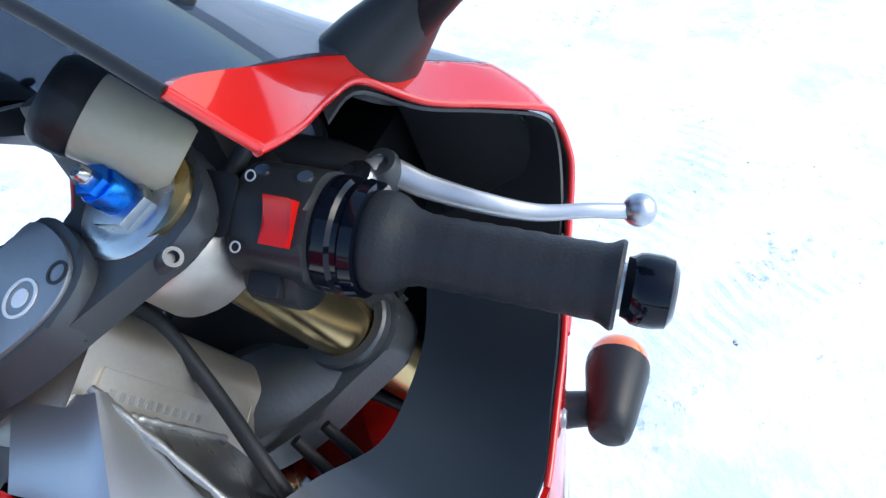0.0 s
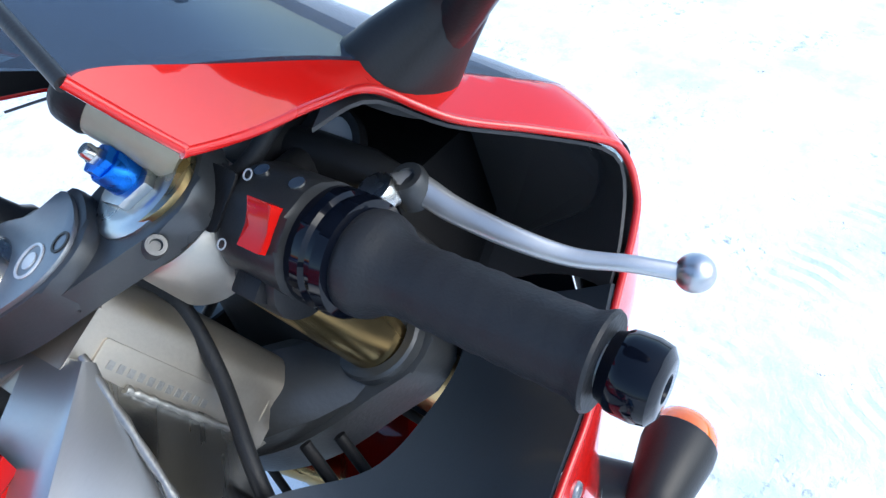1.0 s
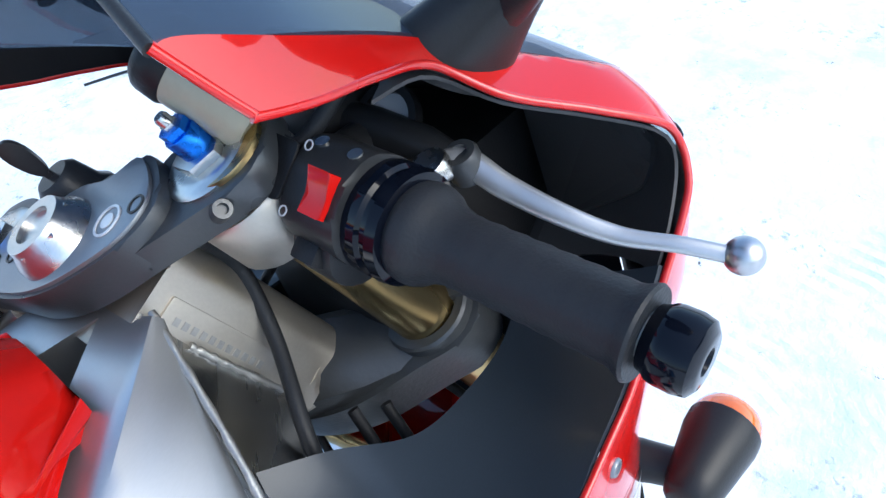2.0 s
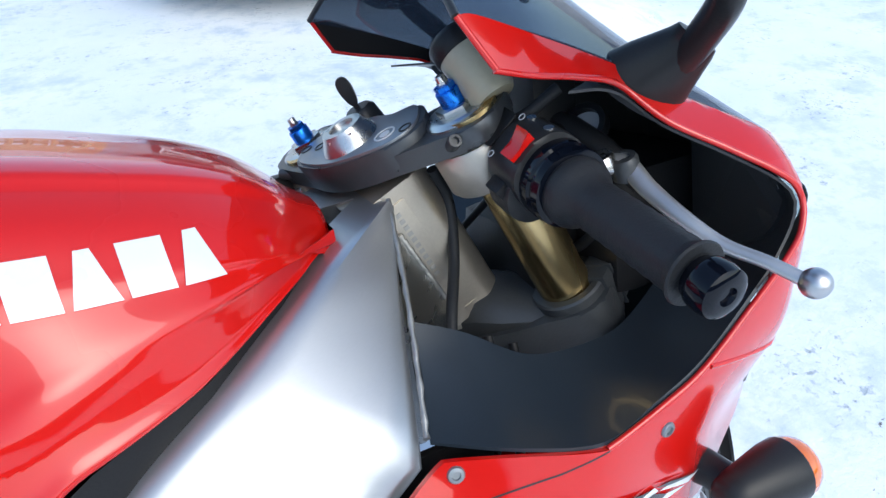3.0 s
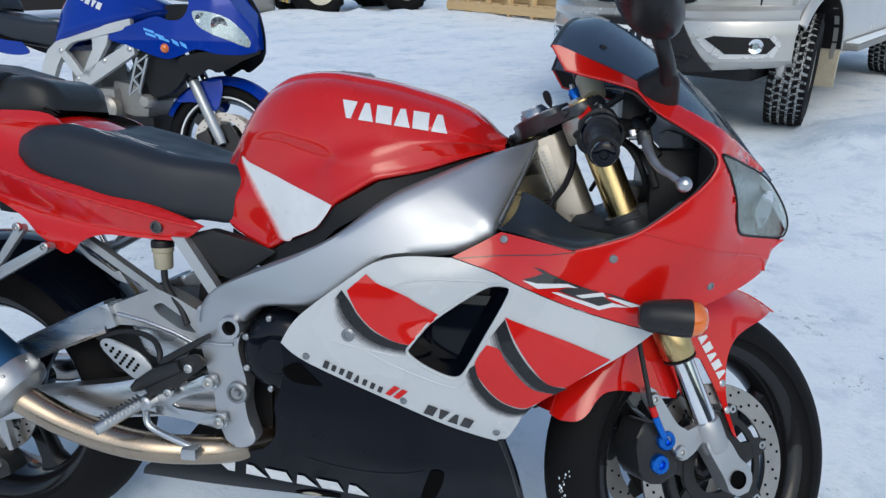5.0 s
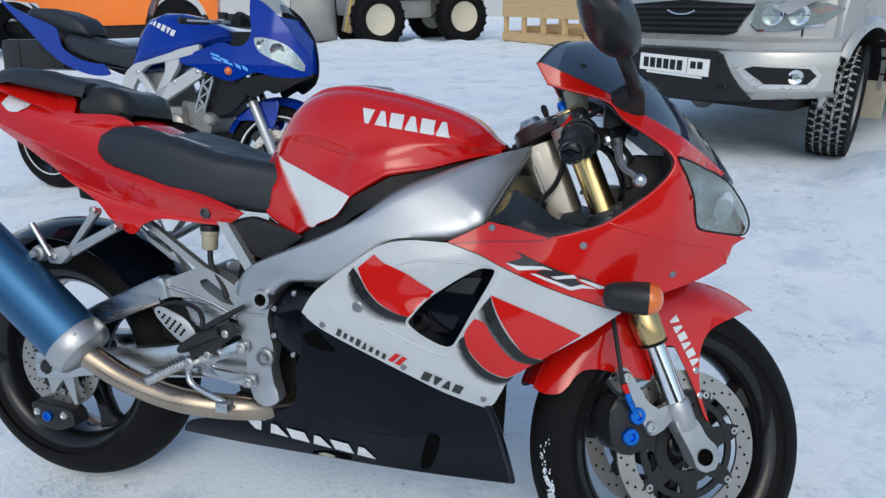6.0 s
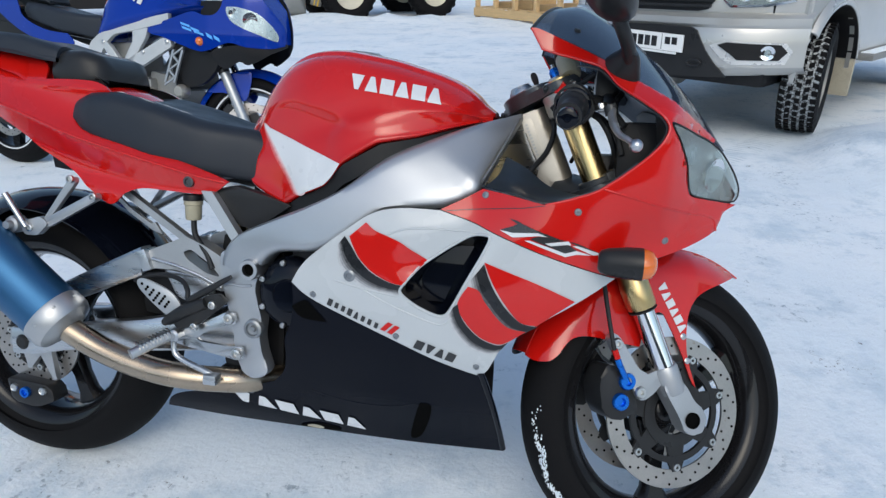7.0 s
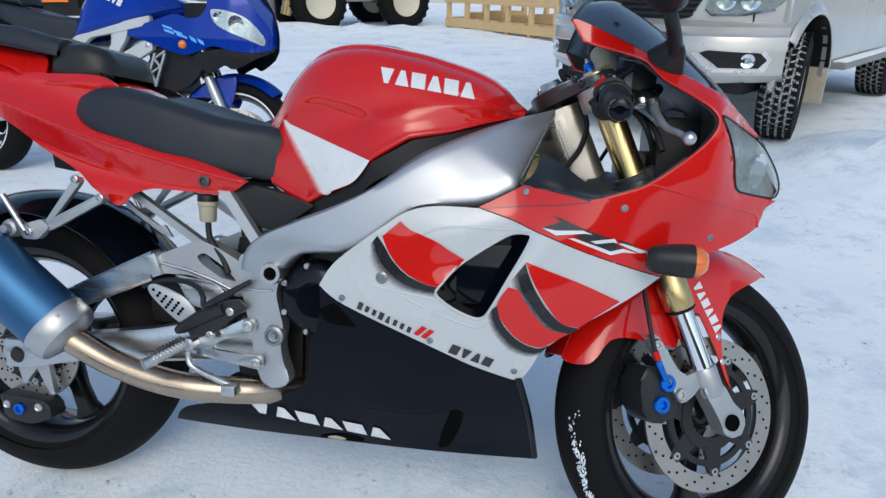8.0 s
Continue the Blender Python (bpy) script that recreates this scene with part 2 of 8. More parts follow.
    # tyre prints, their hollows shaded in the colour as well as the bump
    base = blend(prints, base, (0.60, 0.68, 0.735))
    grit = times(step(noise_at(70, 6, 0.78), 0.59, 0.63), step(noise_at(4.2, 7, 0.7), 0.57, 0.65))
    base = blend(grit, base, (0.09, 0.09, 0.09))
    scab = times(step(noise_at(11, 8, 0.72), 0.665, 0.685), step(noise_at(1.6, 3), 0.45, 0.55))
    base = blend(scab, base, (0.07, 0.07, 0.075))
    l.new(base, p.inputs["Base Color"])
    r = n.new("ShaderNodeMapRange")
    r.inputs[3].default_value, r.inputs[4].default_value = 0.45, 0.75
    l.new(noise_at(4, 4), r.inputs[0])
    l.new(r.outputs[0], p.inputs["Roughness"])
    p.inputs["Subsurface Weight"].default_value = 0.0
    b1, b2 = n.new("ShaderNodeBump"), n.new("ShaderNodeBump")
    b1.inputs["Strength"].default_value, b1.inputs["Distance"].default_value = 0.8, 0.006
    b2.inputs["Strength"].default_value, b2.inputs["Distance"].default_value = 0.7, 0.016
    l.new(calc("SUBTRACT", noise_at(60, 6, 0.7), calc("ADD", calc("MULTIPLY", prints, 0.3), calc("MULTIPLY", pits, 0.5))), b1.inputs["Height"])
    l.new(calc("ADD", times(noise_at(9, 5, 0.6), step(noise_at(1.3, 5, 0.6), 0.42, 0.62)), calc("MULTIPLY", noise_at(2.6, 3), 0.3)), b2.inputs["Height"])
    l.new(b2.outputs[0], b1.inputs["Normal"])
    l.new(b1.outputs[0], p.inputs["Normal"])
    return m


SNOW = snow_material()

from mathutils.geometry import tessellate_polygon


# ---- mesh helpers ----
def part(name, bm, material, parent=None, label="", smooth=40, m=None):
    """Links a bmesh as one mesh object under a thing or a part."""
    me = bpy.data.meshes.new(name)
    bmesh.ops.recalc_face_normals(bm, faces=bm.faces)
    for f in bm.faces:
        f.smooth = smooth > 0
    if smooth > 0:
        for e in bm.edges:
            if len(e.link_faces) == 2 and e.calc_face_angle(0) > radians(smooth):
                e.smooth = False
    bm.to_mesh(me)
    bm.free()
    for x in material if isinstance(material, (list, tuple)) else (material,):
        me.materials.append(x)
    ob = new(name, me)
    if parent is not None:
        ob.parent = parent
    if m is not None:
        ob.matrix_local = m
    return tagged(ob, label)


def thing(name, m, label, category, group="", kind=""):
    return tagged(place(new(name), m), label, category, group, kind)


def place(ob, m):
    ob.matrix_world = m
    return ob


def spline(pts, k=6, closed=False):
    """Catmull-Rom through the points; a doubled point is a corner."""
    pts = [Vector(p) for p in pts]
    n, out = len(pts), []
    for i in range(n if closed else n - 1):
        if closed:
            a, b, c, d = pts[i - 1], pts[i], pts[(i + 1) % n], pts[(i + 2) % n]
        else:
            a, b, c, d = pts[max(i - 1, 0)], pts[i], pts[i + 1], pts[min(i + 2, n - 1)]
        if (c - b).length < 1e-7:
            continue
        for j in range(k):
            t = j / k
            out.append(0.5 * (2 * b + (c - a) * t + (2 * a - 5 * b + 4 * c - d) * t * t + (3 * b - a - 3 * c + d) * t ** 3))
    if not closed:
        out.append(pts[-1].copy())
    return out


def resample(pts, n):
    """n points at even steps along a polyline."""
    pts = [Vector(p) for p in pts]
    d = [0.0]
    for a, b in zip(pts, pts[1:]):
        d.append(d[-1] + (b - a).length)
    out, j = [], 0
    for i in range(n):
        s = d[-1] * i / (n - 1)
        while j < len(pts) - 2 and d[j + 1] < s:
            j += 1
        w = (s - d[j]) / max(d[j + 1] - d[j], 1e-9)
        out.append(pts[j].lerp(pts[j + 1], min(max(w, 0), 1)))
    return out


def loft(rings, closed=True, caps=True, bm=None):
    bm = bm or bmesh.new()
    rows = [[bm.verts.new(p) for p in r] for r in rings]
    n = len(rows[0])
    for a, b in zip(rows, rows[1:]):
        for i in range(n if closed else n - 1):
            j = (i + 1) % n
            bm.faces.new((a[i], a[j], b[j], b[i]))
    if caps and closed:
        bm.faces.new(rows[0])
        bm.faces.new(rows[-1][::-1])
    return bm


def frames_along(pts):
    """A turning-free frame at each point of a path."""
    pts = [Vector(p) for p in pts]
    out, up = [], None
    for i, p in enumerate(pts):
        t = (pts[min(i + 1, len(pts) - 1)] - pts[max(i - 1, 0)]).normalized()
        if up is None:
            up = t.orthogonal().normalized()
        up = (up - t * up.dot(t)).normalized()
        out.append((p, t, up, t.cross(up)))
    return out


def tube(pts, r, seg=12, bm=None, flat=1.0):
    """A round rod along a path; r is one radius or one for each point."""
    seg = max(seg, 12)
    rr = r if isinstance(r, (list, tuple)) else [r] * len(pts)
    rings = []
    for (p, t, u, w), q in zip(frames_along(pts), rr):
        rings.append([p + u * math.cos(6.2832 * i / seg) * q + w * math.sin(6.2832 * i / seg) * q * flat for i in range(seg)])
    return loft(rings, bm=bm)


def axis_frame(a, b):
    a, b = Vector(a), Vector(b)
    return Matrix.Translation(a) @ (b - a).to_track_quat("Z", "Y").to_matrix().to_4x4()


def revolve(profile, a=(0, 0, 0), b=(0, 0, 1), seg=32, closed=False, bm=None, turn=0.0):
    """Turns (radius, height) points about the line from a towards b. closed: the profile is a loop (a ring)."""
    m, bm = axis_frame(a, b), bm or bmesh.new()
    rows = []
    for i in range(seg):
        c, s = math.cos(turn + 6.283185 * i / seg), math.sin(turn + 6.283185 * i / seg)
        rows.append([bm.verts.new(m @ Vector((r * c, r * s, h))) for r, h in profile])
    n = len(profile)
    for i in range(seg):
        p, q = rows[i], rows[(i + 1) % seg]
        for j in range(n if closed else n - 1):
            k = (j + 1) % n
            bm.faces.new((p[j], q[j], q[k], p[k]))
    if not closed:
        for end in (0, -1):
            if profile[end][0] > 1e-5:
                ring = [r[end] for r in rows]
                bm.faces.new(ring if end else ring[::-1])
    bmesh.ops.remove_doubles(bm, verts=bm.verts, dist=1e-6)
    return bm


def prism(outline, lo, hi, bevel=0.0, m=None, segs=2, bm=None):
    """An outline in x, y raised from z = lo to hi, with rounded edges, moved by m."""
    keep = bm
    bm = bmesh.new()
    a = [bm.verts.new((p[0], p[1], lo)) for p in outline]
    b = [bm.verts.new((p[0], p[1], hi)) for p in outline]
    bm.faces.new(a[::-1])
    bm.faces.new(b)
    n = len(a)
    for i in range(n):
        bm.faces.new((a[i], a[(i + 1) % n], b[(i + 1) % n], b[i]))
    if bevel:
        es = [e for e in bm.edges if abs(e.verts[0].co.z - e.verts[1].co.z) < 1e-7]
        bmesh.ops.bevel(bm, geom=es, offset=bevel, segments=segs, profile=0.7, affect="EDGES", clamp_overlap=True)
    if m is not None:
        bmesh.ops.transform(bm, matrix=m, verts=bm.verts)
    if keep is not None:
        me = bpy.data.meshes.new("join")
        bm.to_mesh(me)
        bm.free()
        keep.from_mesh(me)
        bpy.data.meshes.remove(me)
        return keep
    return bm


def block(lo, hi, bevel=0.003, m=None, bm=None):
    """A box from corner lo to corner hi with rounded edges."""
    keep = bm
    bm = bmesh.new()
    bmesh.ops.create_cube(bm, size=1)
    size = Vector(hi) - Vector(lo)
    bmesh.ops.transform(bm, matrix=Matrix.Translation((Vector(hi) + Vector(lo)) / 2) @ Matrix.Diagonal((*size, 1)), verts=bm.verts)
    if bevel:
        bmesh.ops.bevel(bm, geom=list(bm.edges), offset=min(bevel, 0.45 * min(size)), segments=2, profile=0.7, affect="EDGES")
    if m is not None:
        bmesh.ops.transform(bm, matrix=m, verts=bm.verts)
    if keep is not None:
        me = bpy.data.meshes.new("join")
        bm.to_mesh(me)
        bm.free()
        keep.from_mesh(me)
        bpy.data.meshes.remove(me)
        return keep
    return bm


def clip_cell(poly, x0, x1, z0, z1):
    for ax, lim, sign in ((0, x0, 1), (0, x1, -1), (1, z0, 1), (1, z1, -1)):
        out = []
        for i in range(len(poly)):
            p, q = poly[i - 1], poly[i]
            dp, dq = sign * (p[ax] - lim), sign * (q[ax] - lim)
            if (dp < 0) != (dq < 0):
                w = dp / (dp - dq)
                out.append((p[0] + (q[0] - p[0]) * w, p[1] + (q[1] - p[1]) * w))
            if dq >= 0:
                out.append(q)
        poly = out
        if len(poly) < 3:
            return []
    return poly


def all_convex(c):
    """True where a loop bends one way only."""
    turns = [(c[i - 1][0] - c[i - 2][0]) * (c[i][1] - c[i - 1][1]) - (c[i - 1][1] - c[i - 2][1]) * (c[i][0] - c[i - 1][0]) for i in range(len(c))]
    return min(turns) > -1e-9 or max(turns) < 1e-9


def sheet(outline, wide, side=-1, cell=0.014, thick=0.003, lift=0.0):
    """A curved skin: an outline in the x, z plane laid on y = side * (wide(x, z) + lift), with thickness inwards.
    Material 0 outside and on the rim, material 1 inside."""
    cell *= 1.00137  # keeps round numbers in the outline off the cell edges
    poly = [(p[0], p[1]) for p in outline]
    bm, seen = bmesh.new(), {}
    loop = [Vector((p[0], p[1], 0)) for i, p in enumerate(poly) if math.hypot(p[0] - poly[i - 1][0], p[1] - poly[i - 1][1]) > 1e-6]
    tris = [[(loop[j].x, loop[j].y) for j in t] for t in tessellate_polygon([loop])]

    def within(x, z):
        odd = False
        for (x0, z0), (x1, z1) in zip(poly, poly[1:] + poly[:1]):
            if (z0 > z) != (z1 > z) and x < x0 + (z - z0) / (z1 - z0) * (x1 - x0):
                odd = not odd
        return odd

    def vert(p):
        key = (round(p[0], 5), round(p[1], 5))
        if key not in seen:
            seen[key] = bm.verts.new((p[0], side * (wide(*p) + lift), p[1]))
        return seen[key]

    xs, zs = [p[0] for p in poly], [p[1] for p in poly]
    i0, i1 = math.floor(min(xs) / cell), math.ceil(max(xs) / cell)
    k0, k1 = math.floor(min(zs) / cell), math.ceil(max(zs) / cell)
    for i in range(i0, i1):
        strip = clip_cell(poly, i * cell, (i + 1) * cell, -9, 9)
        if not strip:
            continue
        for k in range(k0, k1):
            c = clip_cell(strip, i * cell, (i + 1) * cell, k * cell, (k + 1) * cell)
            pieces = [c]
            if c and not all_convex(c):
                # a cell that meets the outline more than once is cut by the outline's triangles
                sides = [sum(abs(p[0] - e) < 1e-6 for p in set(c)) for e in (i * cell, (i + 1) * cell)] + [sum(abs(p[1] - e) < 1e-6 for p in set(c)) for e in (k * cell, (k + 1) * cell)]
                parts = [[c[j] for j in t] for t in tessellate_polygon([[Vector((*p, 0)) for p in c]])]
                sound = all(within(sum(p[0] for p in t) / 3, sum(p[1] for p in t) / 3) for t in parts)
                if max(sides) > 2 or not sound:
                    pieces = [clip_cell(t, i * cell, (i + 1) * cell, k * cell, (k + 1) * cell) for t in tris]
            for c in pieces:
                vs = []
                for p in c:
                    v = vert(p)
                    if v not in vs:
                        vs.append(v)
                if len(vs) > 2:
                    try:
                        bm.faces.new(vs)
                    except ValueError:
                        pass
    bm.normal_update()
    bmesh.ops.dissolve_degenerate(bm, dist=1e-5, edges=bm.edges)
    flip = [f for f in bm.faces if f.normal.y * side < 0]
    bmesh.ops.reverse_faces(bm, faces=flip)
    if thick:
        front = list(bm.faces)
        edge = [e for e in bm.edges if len(e.link_faces) == 1]
        copy = {}
        for v in list(bm.verts):
            copy[v] = bm.verts.new((v.co.x, v.co.y - side * thick, v.co.z))
        rim = [(e.verts[0], e.verts[1]) for e in edge]
        for f in front:
            g = bm.faces.new([copy[v] for v in reversed(f.verts)])
            g.material_index = 1
        for a, b in rim:
            try:
                bm.faces.new((a, b, copy[b], copy[a]))
            except ValueError:
                pass
    return bm


def patch(a, b, nu=30, nv=8, bulge=None, thick=0.003):
    """A skin between two edge lines; bulge is a vector by which its middle is pushed out."""
    a, b = resample(a, nu), resample(b, nu)
    rows = []
    for j in range(nv + 1):
        w = j / nv
        rows.append([p.lerp(q, w) + (Vector(bulge) * 4 * w * (1 - w) if bulge else Vector()) for p, q in zip(a, b)])
    bm = loft(rows, closed=False, caps=False)
    if thick:
        bmesh.ops.recalc_face_normals(bm, faces=bm.faces)
        bmesh.ops.solidify(bm, geom=list(bm.faces), thickness=thick)
    return bm


def merge(*bms):
    """Joins several bmeshes into the first."""
    first = bms[0]
    for bm in bms[1:]:
        me = bpy.data.meshes.new("join")
        bm.to_mesh(me)
        bm.free()
        first.from_mesh(me)
        bpy.data.meshes.remove(me)
    return first


def rounded(pts, r=0.01, k=4):
    """A polygon with its corners rounded."""
    out, n = [], len(pts)
    for i in range(n):
        p, a, b = Vector(pts[i]), Vector(pts[i - 1]), Vector(pts[(i + 1) % n])
        da, db = (a - p), (b - p)
        q = min(r, da.length * 0.45, db.length * 0.45)
        u, v = p + da.normalized() * q, p + db.normalized() * q
        for j in range(k + 1):
            t = j / k
            out.append(tuple(u * (1 - t) ** 2 + p * 2 * t * (1 - t) + v * t * t))
    return out


SHAPES = {"d": ((0, 1), (1, 1), (0.66, 0), (0.34, 0)), "u": ((0.34, 1), (0.66, 1), (1, 0), (0, 0)), "s": ((0, 1), (1, 1), (1, 0), (0, 0)), "o": ((0.1, 0.9), (0.9, 0.9), (0.9, 0.1), (0.1, 0.1))}


def plain_shapes(kinds, gap):
    """Plain slabs and wedges in a row, one for each mark of a line of lettering, in a unit square."""
    n = len(kinds)
    return [[((i + gap / 2 + u * (1 - gap)) / n, v) for u, v in SHAPES[k]] for i, k in enumerate(kinds)]


def grid_value(xs, ys, rows, x, y):
    """Bilinear reading of a small table, softened over a few centimetres."""
    tot = 0.0
    for dx, dy in ((0, 0), (0.018, 0), (-0.018, 0), (0, 0.018), (0, -0.018)):
        u, v = min(max(x + dx, xs[0]), xs[-1]), min(max(y + dy, ys[0]), ys[-1])
        i = max(0, min(len(xs) - 2, sum(1 for q in xs if q <= u) - 1))
        j = max(0, min(len(ys) - 2, sum(1 for q in ys if q <= v) - 1))
        s, t = (u - xs[i]) / (xs[i + 1] - xs[i]), (v - ys[j]) / (ys[j + 1] - ys[j])
        tot += (rows[j][i] * (1 - s) + rows[j][i + 1] * s) * (1 - t) + (rows[j + 1][i] * (1 - s) + rows[j + 1][i + 1] * s) * t
    return tot / 5


# ---- ground ----
def ground_height(x, y):
    near = noise.fractal(Vector((x * 1.1, y * 1.1, 0.3)), 1.0, 2.0, 4) * 0.008 + noise.noise(Vector((x * 4.5, y * 4.5, 4.1))) * 0.004
    lumps = noise.fractal(Vector((x * 0.35 + 5, y * 0.35, 1.3)), 1.0, 2.0, 5) * 0.03
    away = min(1.0, max(0.0, (math.hypot(x - 0.7, y) - 1.3) / 3.0))
    h = near + lumps * away
    # loose ridge of ploughed snow beside the car
    d = math.hypot((x - 3.22) / 0.66, (y - 3.12) / 0.9)
    h += 0.30 * max(0.0, 1 - d * d) * (0.75 + 0.5 * noise.noise(Vector((x * 4, y * 4, 2)))) if d < 1 else 0
    d = math.hypot((x - 2.92) / 0.38, (y - 4.05) / 0.34)
    h += 0.07 * max(0.0, 1 - d * d) * (0.7 + 0.8 * noise.noise(Vector((x * 6, y * 6, 3)))) if d < 1 else 0
    d = math.hypot((x + 4.2) / 4.5, (y - 13.2) / 1.0)
    h += 0.22 * max(0.0, 1 - d * d) * (0.6 + 0.8 * noise.noise(Vector((x * 1.7, y * 1.7, 7)))) if d < 1 else 0
    return h


def build_ground():
    bm = bmesh.new()
    n = 230
    line = [math.sinh(6.6 * (2 * i / n - 1)) / math.sinh(6.6) for i in range(n + 1)]
    rows = [[bm.verts.new((0.9 + 900 * u, 1.2 + 900 * v, 0)) for u in line] for v in line]
    for r in rows:
        for v in r:
            v.co.z = ground_height(v.co.x, v.co.y) if math.hypot(v.co.x, v.co.y) < 60 else 0
    for a, b in zip(rows, rows[1:]):
        for i in range(n):
            bm.faces.new((a[i], a[i + 1], b[i + 1], b[i]))
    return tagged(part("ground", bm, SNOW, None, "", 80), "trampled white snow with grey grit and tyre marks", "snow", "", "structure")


build_ground()


# ---- the red motorcycle: x ahead, y to its left, z up, rear axle over x = 0 ----
LEAN = -14.5
bike = thing("motorcycle", pose(0, 0, 0, LEAN), "red, white and black sport motorcycle leaning in snow", "motorcycle")

# half width of the fairing over x and z
FX = (0.55, 0.9, 1.04, 1.15, 1.25, 1.35, 1.37, 1.42, 1.48, 1.54)
FZ = (0.15, 0.22, 0.3, 0.42, 0.55, 0.66, 0.74, 0.84, 0.88, 0.95, 1.04)
FW = (
    (0.050, 0.055, 0.053, 0.050, 0.045, 0.040, 0.037, 0.030, 0.020, 0.005),
    (0.105, 0.095, 0.090, 0.085, 0.080, 0.060, 0.054, 0.040, 0.020, 0.005),
    (0.140, 0.150, 0.142, 0.135, 0.120, 0.100, 0.089, 0.060, 0.030, 0.005),
    (0.200, 0.205, 0.203, 0.200, 0.185, 0.150, 0.136, 0.100, 0.050, 0.010),
    (0.232, 0.234, 0.232, 0.230, 0.215, 0.170, 0.157, 0.125, 0.070, 0.020),
    (0.236, 0.238, 0.226, 0.239, 0.226, 0.180, 0.167, 0.135, 0.085, 0.030),
    (0.222, 0.205, 0.196, 0.238, 0.238, 0.226, 0.200, 0.150, 0.092, 0.035),
    (0.190, 0.190, 0.200, 0.225, 0.240, 0.243, 0.208, 0.127, 0.085, 0.030),
    (0.190, 0.190, 0.195, 0.205, 0.218, 0.226, 0.178, 0.096, 0.060, 0.020),
    (0.180, 0.180, 0.180, 0.180, 0.152, 0.108, 0.097, 0.070, 0.040, 0.015),
    (0.165, 0.165, 0.165, 0.165, 0.130, 0.080, 0.071, 0.050, 0.025, 0.010),
)


SOFT = [(dx * 0.013, dz * 0.013, (2 - abs(dx)) * (2 - abs(dz)) / 16.0) for dx in (-1, 0, 1) for dz in (-1, 0, 1)]


def fair(x, z):
    """Half width of the fairing, softened between the stations, with a dip that leads into the side inlet."""
    p, a, d = Vector((x, z)), Vector((0.935, 0.592)), Vector((0.095, 0.056))
    off = (p - a - d * min(1.0, max(0.0, (p - a).dot(d) / d.length_squared))).length
    return sum(grid_value(FX, FZ, FW, x + dx, z + dz) * k for dx, dz, k in SOFT) - 0.012 * math.exp(-((off / 0.024) ** 2))


def fair_sheet(outline, lift=0.0, thick=0.003, side=-1, cell=0.014):
    return sheet(outline, fair, side, cell, thick, lift)


def screw(x, z, wide, parent, r=0.0055, lift=0.001, side=-1):
    y = side * (wide(x, z) + lift)
    e = 0.01
    n = Vector((-(wide(x + e, z) - wide(x - e, z)) / (2 * e), side, -(wide(x, z + e) - wide(x, z - e)) / (2 * e))).normalized()
    a = Vector((x, y, z))
    bm = revolve([(0.0, 0.0008), (r * 0.45, 0.0008), (r * 0.5, 0.0022), (r * 0.85, 0.002), (r, 0.0006), (r, -0.002)], a, a + n, 14)
    return part("screw", bm, YOKE_TOP, parent, "small grey screw")


COWL = spline([
    (0.975, 0.693), (0.975, 0.693), (1.015, 0.714), (1.046, 0.732), (1.046, 0.732), (1.100, 0.724), (1.157, 0.713), (1.157, 0.713),
    (1.205, 0.727), (1.250, 0.747), (1.315, 0.800), (1.342, 0.838), (1.336, 0.862), (1.300, 0.890), (1.262, 0.916), (1.235, 0.945),
    (1.197, 0.957), (1.160, 0.965), (1.131, 0.973), (1.131, 0.973), (1.121, 0.990), (1.1105, 1.008), (1.1105, 1.008), (1.122, 1.007), (1.160, 0.991),
    (1.233, 0.960), (1.300, 0.922), (1.353, 0.890), (1.398, 0.862), (1.434, 0.834), (1.434, 0.834), (1.430, 0.829), (1.418, 0.835), (1.400, 0.841),
    (1.370, 0.852), (1.346, 0.856), (1.362, 0.827), (1.379, 0.793), (1.386, 0.757), (1.394, 0.739), (1.416, 0.733), (1.440, 0.729), (1.487, 0.722), (1.487, 0.722),
    (1.471, 0.714), (1.462, 0.706), (1.457, 0.690), (1.446, 0.672), (1.400, 0.647), (1.320, 0.616), (1.282, 0.594), (1.282, 0.594),
    (1.180, 0.6225), (1.083, 0.6555), (1.030, 0.676)], 5, True)
MID = spline([
    (0.701, 0.541), (0.701, 0.541), (0.722, 0.575), (0.752, 0.604), (0.817, 0.654), (0.856, 0.680), (0.904, 0.691), (0.975, 0.691),
    (0.975, 0.691), (1.030, 0.674), (1.083, 0.6535), (1.180, 0.6205), (1.281, 0.592), (1.281, 0.592), (1.222, 0.547), (1.150, 0.496),
    (1.098, 0.452), (1.084, 0.426), (1.070, 0.398), (1.060, 0.389), (1.046, 0.386), (0.977, 0.408), (0.909, 0.437), (0.747, 0.506)], 5, True)
INLET = spline([(1.066, 0.648), (1.056, 0.654), (1.031, 0.650), (1.002, 0.633), (0.972, 0.612), (0.942, 0.588), (0.916, 0.556), (0.909, 0.542), (0.918, 0.530),
                (0.942, 0.514), (0.974, 0.501), (0.992, 0.503), (1.004, 0.519), (1.030, 0.571), (1.055, 0.620)], 3, True)
BELLY = spline([
    (0.338, 0.194), (0.338, 0.194), (0.362, 0.226), (0.400, 0.243), (0.480, 0.262), (0.569, 0.287), (0.628, 0.309), (0.628, 0.309),
    (0.655, 0.340), (0.668, 0.380), (0.674, 0.420), (0.690, 0.455), (0.700, 0.500),
    (0.701, 0.541), (0.701, 0.541), (0.747, 0.505), (0.909, 0.436), (0.977, 0.407), (1.046, 0.385), (1.060, 0.388), (1.060, 0.388), (1.068, 0.350), (1.080, 0.290),
    (1.096, 0.185), (1.096, 0.185), (0.934, 0.180), (0.800, 0.179), (0.699, 0.181), (0.500, 0.184)], 5, True)


